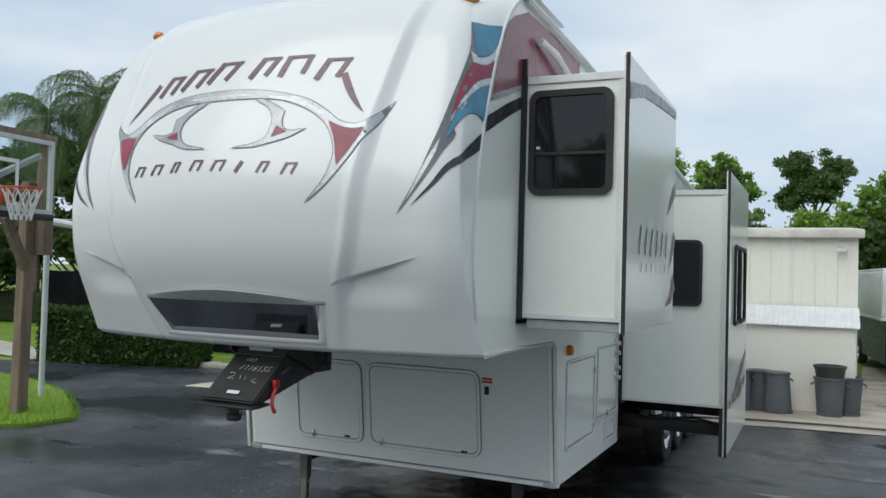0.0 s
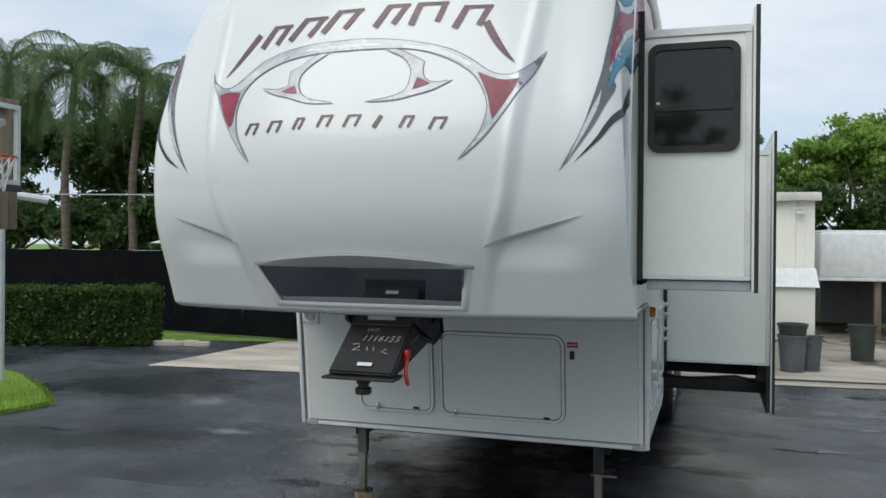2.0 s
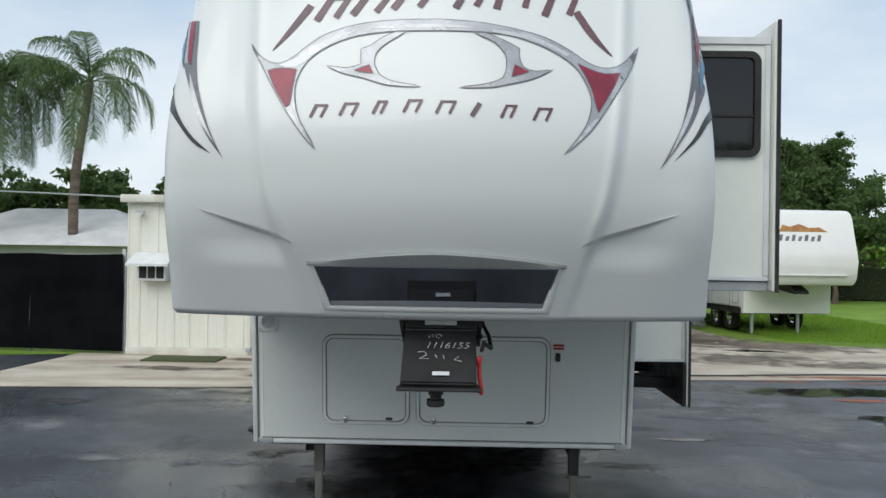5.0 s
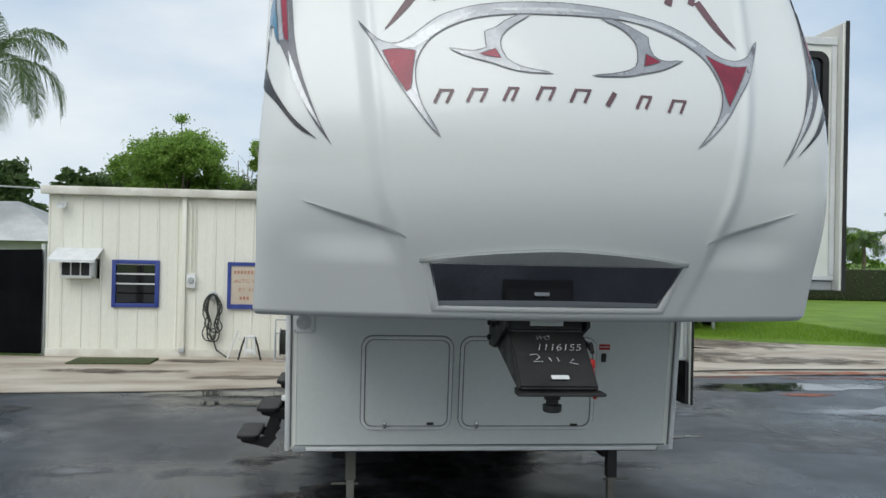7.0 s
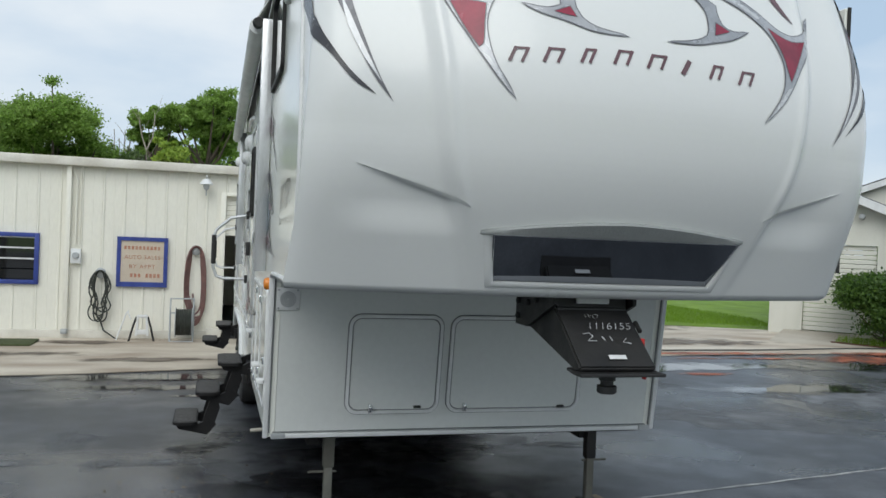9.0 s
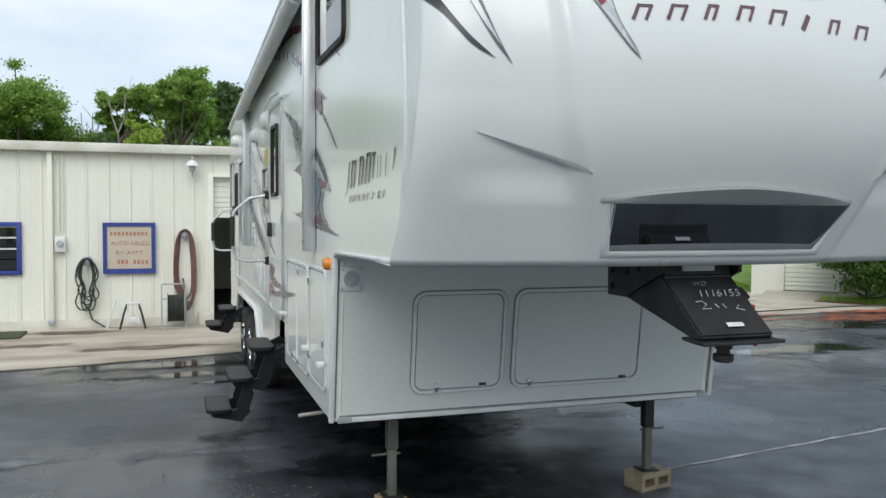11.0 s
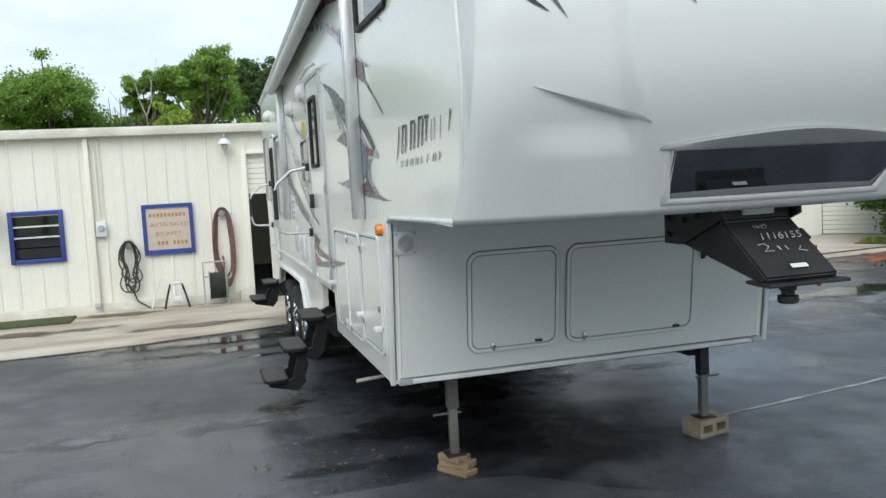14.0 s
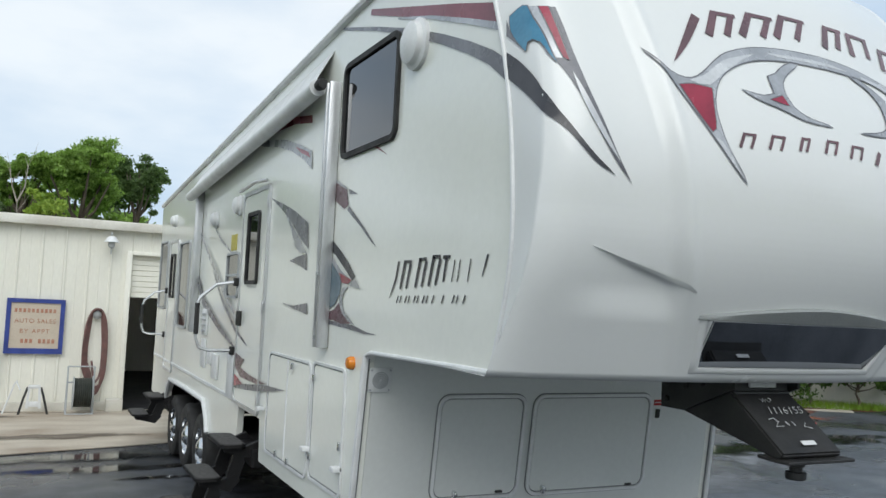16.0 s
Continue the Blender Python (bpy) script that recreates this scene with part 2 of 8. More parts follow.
def asphalt_material():
    m = bpy.data.materials.new("worn_wet_asphalt")
    m.use_nodes = True
    nt = m.node_tree
    bs = nt.nodes["Principled BSDF"]
    v = nt.nodes.new("ShaderNodeTexCoord").outputs["Object"]
    col = ramp_noise(nt, v, 0.55, 8.0, 0.36, 0.66, (0.033, 0.037, 0.045, 1), (0.078, 0.086, 0.099, 1))
    mid = ramp_noise(nt, v, 3.4, 6.0, 0.38, 0.64, g3(0.74), g3(1.22))
    col = blend(nt, "MULTIPLY", 1.0, col, mid)
    dust = ramp_noise(nt, v, 1.3, 7.0, 0.60, 0.74, g3(0), g3(0.55))
    col = blend(nt, "MIX", dust, col, (0.150, 0.155, 0.162, 1))
    stone = ramp_noise(nt, v, 95.0, 2.0, 0.35, 0.75, g3(0.72), g3(1.25))
    col = blend(nt, "MULTIPLY", 1.0, col, stone)
    wet = ramp_noise(nt, v, 0.42, 6.0, 0.44, 0.60, g3(0), g3(1))
    col = blend(nt, "MULTIPLY", wet, col, (0.74, 0.75, 0.78, 1))
    nt.links.new(col, bs.inputs["Base Color"])
    nt.links.new(blend(nt, "MIX", wet, g3(0.44), g3(0.16)), bs.inputs["Roughness"])
    b, n = nt.nodes.new("ShaderNodeBump"), nt.nodes.new("ShaderNodeTexNoise")
    n.inputs["Scale"].default_value, n.inputs["Detail"].default_value = 70.0, 4.0
    b.inputs["Strength"].default_value, b.inputs["Distance"].default_value = 0.35, 0.01
    nt.links.new(v, n.inputs["Vector"])
    nt.links.new(n.outputs["Fac"], b.inputs["Height"])
    nt.links.new(b.outputs["Normal"], bs.inputs["Normal"])
    return m


asphalt = asphalt_material()
concrete = mat("stained_concrete", (0.63, 0.57, 0.475), (0.34, 0.27, 0.205), 0.95, 0.6, 0.85, bump=0.25, bscale=55, grain=0.2, lo=0.36, hi=0.70, stretch=(0.6, 1.3, 1))
concrete_pale = mat("pale_concrete", (0.55, 0.51, 0.44), (0.42, 0.37, 0.30), 0.9, 0.7, 0.9, bump=0.25, bscale=55, grain=0.2)
mud = mat("damp_dirt", (0.10, 0.075, 0.055), (0.22, 0.18, 0.14), 0.9, 0.45, 0.85, bump=0.5, bscale=25, grain=0.3)
clay = mat("red_clay_stain", (0.46, 0.13, 0.055), (0.27, 0.085, 0.045), 2.5, 0.5, 0.7, bump=0.3, bscale=40)
turf = mat("mown_turf", (0.155, 0.270, 0.020), (0.22, 0.36, 0.030), 0.8, 0.7, 0.9, bump=0.6, bscale=120, grain=0.35)
water = mat("puddle_water", (0.020, 0.021, 0.022), (0.030, 0.030, 0.030), 1.0, 0.03, 0.05, grain=0.0)

bm = bmesh.new()
ys = [-900, -60, -20, 1, 3, 5, 7, 9, 10.4, 20, 60, 1500]
for y0, y1 in zip(ys, ys[1:]):
    q = [bm.verts.new((x, y, gz(y) - 0.03)) for x, y in ((-1200, y0), (1200, y0), (1200, y1), (-1200, y1))]
    bm.faces.new(q)
bmesh.ops.remove_doubles(bm, verts=bm.verts, dist=1e-4)
setting("ground", bm, turf, "wide green turf ground reaching to the horizon", "ground")

xs = sorted({-60, -30, -20, *[e[0] for e in EDGE], *[x * 1.0 for x in range(-12, 17)], 30, 60})
bm = bmesh.new()
sheet(bm, xs, lambda x: -30.0, edge_y, 0.0, 40)
setting("road", bm, asphalt, "dark grey asphalt lot, worn, damp and patchy", "asphalt")


def apron_top(x):
    return 10.41 if x < 3.32 else (19.0 if x < 7.0 else max(14.6 - 0.35 * (x - 7.0), 11.2))


for x0, x1, material, top in ((-7.2, 3.3, concrete, lambda x: 10.41), (3.302, 12.6, concrete, apron_top)):
    bm = bmesh.new()
    cols = [x0 + (x1 - x0) * k / 20 for k in range(21)]
    sheet(bm, cols, lambda x: edge_y(x) - 0.02, top, 0.014, 16, skirt=0.04)
    setting("pavement", bm, material, "stained tan concrete apron in front of the metal building", "concrete apron")

# ---- metal building behind the trailer ----
cream = mat("cream_painted_metal", (0.83, 0.815, 0.73), (0.78, 0.76, 0.67), 0.8, 0.42, 0.55, grain=0.05, bscale=30, stretch=(1, 1, 0.35))
cream_dirty = mat("weathered_cream_trim", (0.74, 0.72, 0.65), (0.58, 0.55, 0.48), 2.5, 0.5, 0.7, grain=0.12)
blue_paint = mat("blue_painted_wood", (0.035, 0.065, 0.30), (0.025, 0.045, 0.22), 5.0, 0.45, 0.6)
# near-black colour puts the darkness of unlit openings into the surface
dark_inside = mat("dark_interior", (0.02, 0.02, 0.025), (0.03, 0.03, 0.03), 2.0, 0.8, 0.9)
BY, BX0, BX1, BZ0, BZ1 = 10.41, -6.33, 3.32, -0.16, 2.84

bld = thing("metal_building", "long low cream-painted ribbed metal workshop building", "building", (0, BY, 0))


def wall_piece(x0, x1, z0, z1, name="wall"):
    bm = bmesh.new()
    box(bm, (x0, 0.03, z0), (x1, 0.15, z1))
    return part(name, bm, cream, bld, smooth=False)


# openings: louvred window, air conditioner, bay door
for x0, x1, z0, z1 in ((BX0, -6.1, BZ0, BZ1), (-6.1, -5.42, BZ0, 1.27), (-6.1, -5.42, 1.62, BZ1), (-5.42, -5.13, BZ0, BZ1), (-5.13, -4.42, BZ0, 0.82), (-5.13, -4.42, 1.56, BZ1),
                       (-4.42, -1.36, BZ0, BZ1), (-1.36, 1.2, 2.44, BZ1), (1.2, BX1, BZ0, BZ1)):
    wall_piece(x0, x1, z0, z1)
bm = bmesh.new()
for lo, hi in (((BX0, 0.15, BZ0), (BX0 + 0.12, 7.0, BZ1)), ((BX1 - 0.12, 0.15, BZ0), (BX1, 7.0, BZ1)), ((BX0 + 0.12, 6.88, BZ0), (BX1 - 0.12, 7.0, BZ1))):
    box(bm, lo, hi)
part("wall", bm, cream, bld, smooth=False)
# floor coloured near-black for the unlit inside behind the bay door
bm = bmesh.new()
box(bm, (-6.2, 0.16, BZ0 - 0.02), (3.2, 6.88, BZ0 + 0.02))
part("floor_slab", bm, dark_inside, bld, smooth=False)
bm = bmesh.new()
prism(bm, [(-0.14, BZ1 + 0.02), (7.1, BZ1 + 0.5), (7.1, BZ1 + 0.56), (-0.14, BZ1 + 0.09)], "x", BX0 - 0.08, BX1 + 0.08)
part("roof", bm, cream_dirty, bld, smooth=False)
bm = bmesh.new()
box(bm, (BX0 - 0.09, -0.16, BZ1 - 0.06), (BX1 + 0.09, -0.05, BZ1 + 0.08), 0.015)
part("gutter", bm, cream_dirty, bld)

# ribbed siding sheets


def siding(w, h):
    """One ribbed sheet: flat pans with narrow raised ribs."""
    bm, pts = bmesh.new(), []
    n = max(1, round(w / 0.305))
    p = w / n
    for k in range(n):
        x = k * p
        pts += [(x + 0.002, 0.012), (x + 0.012, -0.004), (x + 0.034, -0.004), (x + 0.044, 0.012), (x + p * 0.52, 0.012), (x + p * 0.54, 0.009), (x + p * 0.57, 0.009), (x + p * 0.59, 0.012)]
    pts.append((w - 0.001, 0.012))
    lo = [bm.verts.new((x, y, 0)) for x, y in pts]
    hi = [bm.verts.new((x, y, h)) for x, y in pts]
    for q in range(len(pts) - 1):
        bm.faces.new((lo[q], lo[q + 1], hi[q + 1], hi[q]))
    return mesh_of(bm, "siding_sheet", cream)


for x0, x1, z0, z1 in ((BX0, -6.1, BZ0, BZ1), (-6.1, -5.42, BZ0, 1.27), (-6.1, -5.42, 1.62, BZ1), (-5.42, -5.13, BZ0, BZ1), (-5.13, -4.42, BZ0, 0.82), (-5.13, -4.42, 1.56, BZ1),
                       (-4.42, -3.4, BZ0, BZ1), (-3.4, -2.38, BZ0, BZ1), (-2.38, -1.36, BZ0, BZ1), (-1.36, -0.5, 2.44, BZ1), (-0.5, 0.35, 2.44, BZ1), (0.35, 1.2, 2.44, BZ1), (1.2, 2.26, BZ0, BZ1), (2.26, BX1, BZ0, BZ1)):
    ob = new("siding_sheet", siding(x1 - x0, z1 - z0))
    ob.parent, ob.location = bld, (x0, 0.0, z0)

# ---- fifth-wheel trailer ----
HW = 1.22            # half width of the body
ROOF0, ROOFS = 3.50, -0.060


def lerp_table(tab, v):
    for (a, p), (b, q) in zip(tab, tab[1:]):
        if v <= b:
            k = min(max((v - a) / (b - a), 0.0), 1.0)
            return p + (q - p) * k
    return tab[-1][1]


TAPS = [(0.03 * k, math.exp(-(k / 3.2) ** 2)) for k in range(-7, 8)]
TAP_SUM = sum(w for d, w in TAPS)


@functools.lru_cache(maxsize=20000)
def smooth_table(tab, v):
    """A curve near the table's points, with no kinks."""
    return sum(lerp_table(tab, v + d) * w for d, w in TAPS) / TAP_SUM


NOSE = ((1.45, -1.62), (1.60, -1.712), (1.66, -1.748), (1.82, -1.845), (1.95, -1.925), (2.1, -1.985), (2.31, -2.012), (2.47, -2.0), (2.67, -1.94), (2.8, -1.88), (2.95, -1.815), (3.2, -1.70), (3.4, -1.55), (3.55, -1.32), (3.70, -0.90))
SEAM = ((1.45, -1.44), (1.6, -1.475), (1.8, -1.545), (1.95, -1.58), (2.1, -1.595), (2.25, -1.585), (2.45, -1.56), (2.6, -1.535), (2.8, -1.48), (2.96, -1.42), (3.13, -1.345), (3.3, -1.24), (3.44, -1.13), (3.55, -0.95), (3.70, -0.62))
RIDGE = ((1.6, 0.56), (1.9, 0.66), (2.1, 0.735), (2.6, 0.80), (3.2, 0.86), (3.7, 0.9))
WIDE = ((1.45, 1.285), (1.62, 1.275), (1.83, 1.25), (2.17, 1.24), (2.37, 1.23), (2.53, 1.22), (2.8, 1.20), (3.0, 1.18), (3.15, 1.155), (3.3, 1.12), (3.7, 1.0))
CORNER = ((1.6, 0.030), (2.2, 0.050), (3.7, 0.055))
BOW = ((1.5, 0.118), (1.8, 0.132), (2.2, 0.148), (3.7, 0.15))


def sstep(a, b, v):
    k = min(max((v - a) / (b - a), 0.0), 1.0)
    return k * k * (3 - 2 * k)


def mould_z(ax):
    """Height of the shoulder line over the cheeks, by distance from the middle."""
    return lerp_table([(0.56, 1.880), (0.62, 1.917), (0.66, 1.940), (0.70, 1.958), (0.78, 1.983), (1.06, 2.066), (1.3, 2.082)], ax)


def cap_y(x, z, detail=True):
    """The front cap's surface: y over x and z."""
    cw = smooth_table(WIDE, z)
    ax = min(abs(x), cw)
    u = ax / cw
    y = smooth_table(NOSE, z) + lerp_table(BOW, z) * ax * ax + lerp_table(CORNER, z) * u ** 28
    if detail:
        r = smooth_table(RIDGE, z)
        y += 0.026 * sstep(r - 0.012, r + 0.05, ax) * (1 - sstep(0.92, 1.18, ax)) * sstep(1.80, 1.95, z) - 0.009 * math.exp(-((ax - r + 0.020) / 0.021) ** 2) * sstep(1.85, 2.05, z)
        if ax > 0.5:
            inner, below = 0.575 + 0.30 * (z - 1.6), mould_z(ax) - z
            y += 0.021 * sstep(0.0, 0.016, below) * sstep(inner - 0.02, inner + 0.04, ax) * (1 - sstep(0.82, 1.07, ax)) * (1 - 0.7 * sstep(0.0, 0.44, below))
    return y


def cap_point(p, z, lift=0.0, detail=True):
    """A point of the cap by its way p from the middle line, round the corner and back along the side."""
    cw, s = smooth_table(WIDE, z), math.copysign(1.0, p)
    q = abs(p) - cw
    if q <= 0:
        k = sstep(0.94, 1.0, abs(p) / cw)
        return (p + s * lift * k, cap_y(p, z, detail) - lift * (1 - 0.4 * k), z)
    y0 = cap_y(cw, z, detail)
    run = max(smooth_table(SEAM, z) + 0.03 - y0, 0.03)
    q = min(q, run)
    k = min(q / run, 1.0)
    return (s * (cw + (HW + 0.012 - cw) * k ** 0.8 + lift), y0 + q - 0.6 * lift * (1 - sstep(0.0, 0.3, k)), z)


rv = thing("fifth_wheel_trailer", "large white fifth-wheel travel trailer with opened slide-outs, parked on jacks", "camper trailer")

bm = bmesh.new()
NX, NZ, CZ0, CZ1 = 232, 290, 1.60, 3.62
SIDE = 10            # columns of each side, from the corner back to the seam
grid = []
for j in range(NZ + 1):
    z = CZ0 + (CZ1 - CZ0) * j / NZ
    cw = smooth_table(WIDE, z)
    run = max(smooth_table(SEAM, z) + 0.03 - cap_y(cw, z), 0.03)
    row = []
    for i in range(NX + 1):
        a = (-1 + 2 * i / NX) * (1 + 2 * SIDE / (NX - 2 * SIDE))
        if abs(a) > 1:
            k = (abs(a) - 1) / (2 * SIDE / (NX - 2 * SIDE))
            row.append(bm.verts.new(cap_point(math.copysign(cw + run * k, a), z)))
        else:
            row.append(bm.verts.new(cap_point(cw * math.copysign(1 - (1 - abs(a)) ** 1.25, a), z)))
    grid.append(row)
for j in range(NZ):
    for i in range(NX):
        mid = (grid[j][i].co + grid[j + 1][i + 1].co) / 2
        if 1.628 < mid.z < 1.832 and abs(mid.x) < 0.497 + 0.30 * (mid.z - 1.66):
            continue
        bm.faces.new((grid[j][i], grid[j][i + 1], grid[j + 1][i + 1], grid[j + 1][i]))
# rounded lower lip and soffit
lip = [bm.verts.new((v.co.x * 0.992, v.co.y + 0.03, v.co.z - 0.022)) for v in grid[0]]
back = [bm.verts.new((math.copysign(min(abs(v.co.x), HW - 0.06), v.co.x), -0.05, 1.575)) for v in grid[0]]
for i in range(NX):
    bm.faces.new((lip[i], lip[i + 1], grid[0][i + 1], grid[0][i]))
    bm.faces.new((back[i], back[i + 1], lip[i + 1], lip[i]))
# the cap's top runs back to the body
topb = [bm.verts.new((v.co.x, -0.1, 3.60)) for v in grid[-1]]
for i in range(NX):
    bm.faces.new((grid[-1][i], grid[-1][i + 1], topb[i + 1], topb[i]))
front_cap = part("front_cap", bm, gelcoat, rv, "moulded white fibreglass nose cap", smooth=60)

# body: side walls, roof, rear
WALL = [(0.0, 0.63), (1.93, 0.63), (1.97, 0.93), (2.66, 0.93), (2.70, 0.60), (3.85, 0.52), (3.92, 0.66), (4.10, 0.78), (6.30, 0.76), (6.48, 0.62), (6.55, 0.46), (7.95, 0.46), (8.02, 2.96)]
WALL += [(y, ROOF0 + ROOFS * y) for y in (7.95, 5.0, 2.0, 0.3)] + [(-0.5, 3.52), (-0.88, 3.53)]
WALL += [(smooth_table(SEAM, z) + 0.03, z) for z in (3.5, 3.4, 3.3, 3.15, 3.0, 2.8, 2.6, 2.4, 2.2, 2.0, 1.8, 1.6)] + [(-0.16, 1.57), (-0.115, 1.52)]
WALL_R = [(0.0, 0.63), (1.72, 0.63), (1.74, 1.0), (3.46, 1.0), (3.48, 0.60), (3.85, 0.56), (3.95, 0.75), (6.30, 0.76)] + WALL[9:]
for side in (-1, 1):
    bm = bmesh.new()
    prism(bm, WALL if side < 0 else WALL_R, "x", side * (HW - 0.05), side * HW)
    bmesh.ops.triangulate(bm, faces=[f for f in bm.faces if len(f.verts) > 4])
    part("side_wall", bm, fibreglass, rv, smooth=False)
bm = bmesh.new()
roofline = [(8.0, ROOF0 + ROOFS * 8 + 0.0), (0.3, ROOF0 + ROOFS * 0.3), (-0.5, 3.52), (-1.0, 3.56)]
prism(bm, [(y, z - 0.06) for y, z in roofline] + [(y, z + 0.0) for y, z in roofline[::-1]], "x", -HW + 0.05, HW - 0.05)
part("roof", bm, trim_white, rv, smooth=False)
bm = bmesh.new()
box(bm, (-HW + 0.05, 7.9, 0.46), (HW - 0.05, 7.96, 2.96))
part("rear_wall", bm, fibreglass, rv, smooth=False)
bm = bmesh.new()
box(bm, (-HW + 0.06, 0.06, 0.60), (HW - 0.06, 3.85, 0.68))
box(bm, (-HW + 0.06, 6.5, 0.46), (HW - 0.06, 7.9, 0.54))
box(bm, (-HW + 0.3, 3.85, 0.70), (HW - 0.3, 6.5, 0.80))
box(bm, (-0.95, 0.3, 0.50), (-0.87, 7.8, 0.62))
box(bm, (0.87, 0.3, 0.50), (0.95, 7.8, 0.62))
part("chassis", bm, under_black, rv, "black steel underbody frame", smooth=False)
# slanted front bulkhead under the nose
bm = bmesh.new()
prism(bm, [(0.0, 0.635), (0.05, 0.635), (-0.075, 1.585), (-0.125, 1.585)], "x", -HW + 0.052, HW - 0.052)
bulkhead = part("front_bulkhead", bm, panel_white, rv, smooth=False)


# slide-outs
def slide_out(x1, y0, y1, z0, z1, fz0, fz1, name):
    bm = bmesh.new()
    box(bm, (HW + 0.002, y0, z0), (x1, y1, z1), 0.006, 1)
    s = part(name, bm, fibreglass, rv, smooth=False)
    bm = bmesh.new()
    box(bm, (x1, y0 - 0.055, fz0), (x1 + 0.03, y1 + 0.055, fz1), 0.006, 1)
    part("fascia", bm, fibreglass, s, smooth=False)
    bm = bmesh.new()
    box(bm, (HW + 0.001, y0 - 0.022, z0 - 0.03), (HW + 0.03, y0 - 0.002, z1 + 0.11))
    box(bm, (HW + 0.001, y0 - 0.022, z0 - 0.035), (HW + 0.03, y1 + 0.05, z0 - 0.012))
    part("seal", bm, black_rubber, s, "black rubber wiper seal", smooth=False)
    bm = bmesh.new()
    box(bm, (x1 + 0.012, y0 - 0.063, fz0 - 0.004), (x1 + 0.033, y0 - 0.056, fz1 + 0.004))
    part("edge_seal", bm, black_rubber, s, smooth=False)
    bm = bmesh.new()
    box(bm, (HW + 0.032, y0 - 0.012, z1 - 0.035), (x1 - 0.004, y0 - 0.001, z1 + 0.008), 0.003, 1)
    box(bm, (HW + 0.032, y0 - 0.010, z0 - 0.004), (x1 - 0.004, y0 - 0.001, z0 + 0.022), 0.003, 1)
    box(bm, (x1 - 0.035, y0 - 0.010, z0 + 0.024), (x1 - 0.004, y0 - 0.001, z1 - 0.037), 0.003, 1)
    part("corner_trim", bm, trim_white, s, smooth=False)
    return s


slide_a = slide_out(1.80, -0.86, 0.55, 1.76, 3.09, 1.70, 3.175, "bedroom_slide_out")
slide_b = slide_out(2.06, 1.74, 3.42, 0.98, 2.72, 0.60, 2.87, "living_room_slide_out")

# wheels
bm = bmesh.new()
lathe(bm, [(0.20, -0.10), (0.30, -0.112), (0.335, -0.095), (0.35, -0.06), (0.35, 0.06), (0.335, 0.095), (0.30, 0.112), (0.20, 0.10)], pose(0, 0, 0, 0, 90, 0), 36, False)
tyre_me = mesh_of(bm, "tyre", black_rubber, True)
bm = bmesh.new()
lathe(bm, [(0.205, -0.10), (0.205, -0.085), (0.17, -0.07), (0.11, -0.065), (0.10, -0.09), (0.05, -0.125), (0.001, -0.13)], pose(0, 0, 0, 0, 90, 0), 32, False)
for k in range(8):
    a = 2 * math.pi * k / 8
    lathe(bm, [(0.012, 0), (0.012, -0.02), (0.001, -0.026)], pose(-0.068, 0.078 * math.cos(a), 0.078 * math.sin(a), 0, 90, 0), 8, False)
lathe(bm, [(0.20, -0.10), (0.20, 0.10)], pose(0, 0, 0, 0, 90, 0), 32, False)
rim_me = mesh_of(bm, "rim", chrome, True)
for wy in (4.36, 5.21, 6.06):
    for side in (-1, 1):
        w = new("wheel")
        w.parent, w.location = rv, (side * 1.10, wy, 0.35 + gz(wy))
        w.rotation_euler = (0, 0, 0 if side < 0 else math.pi)
        for me in (tyre_me, rim_me):
            o = new(me.name, me)
            o.parent = w


# ---- vinyl graphics on the trailer ----
LIFT = {"silver_vinyl": 0.0050, "crimson_vinyl": 0.0066, "teal_blue_vinyl": 0.0066, "pale_silver_vinyl": 0.0058}


def cap_decal(material, line, both=False):
    """A band of vinyl laid on the front cap along (x, z, width)."""
    for s in ((1, -1) if both else (1,)):
        bm, rows = bmesh.new(), []
        fine = []
        for (x0, z0, w0), (x1, z1, w1) in zip(line, line[1:]):
            n = max(2, int(math.hypot(x1 - x0, z1 - z0) / 0.03))
            fine += [(x0 + (x1 - x0) * k / n, z0 + (z1 - z0) * k / n, w0 + (w1 - w0) * k / n) for k in range(n)]
        fine.append(line[-1])
        m = len(fine)
        soft = [tuple(sum(fine[min(max(k + d, 0), m - 1)][c] for d in (-2, -1, 0, 1, 2)) / 5 for c in range(3)) if 2 <= k < m - 2 else fine[k] for k in range(m)]
        for k, (x, z, w) in enumerate(soft):
            a, b = soft[max(k - 1, 0)], soft[min(k + 1, m - 1)]
            d = Vector((b[0] - a[0], b[1] - a[1])).normalized()
            row = []
            for e in (-0.5, -0.25, 0.0, 0.25, 0.5):
                xx, zz = x - d.y * w * e, z + d.x * w * e
                row.append(bm.verts.new(cap_point(s * xx, zz, LIFT.get(material.name, 0.0042))))
            rows.append(row)
        for p, q in zip(rows, rows[1:]):
            for k in range(4):
                bm.faces.new((p[k], p[k + 1], q[k + 1], q[k]))
        part("decal", bm, material, front_cap, smooth=60)


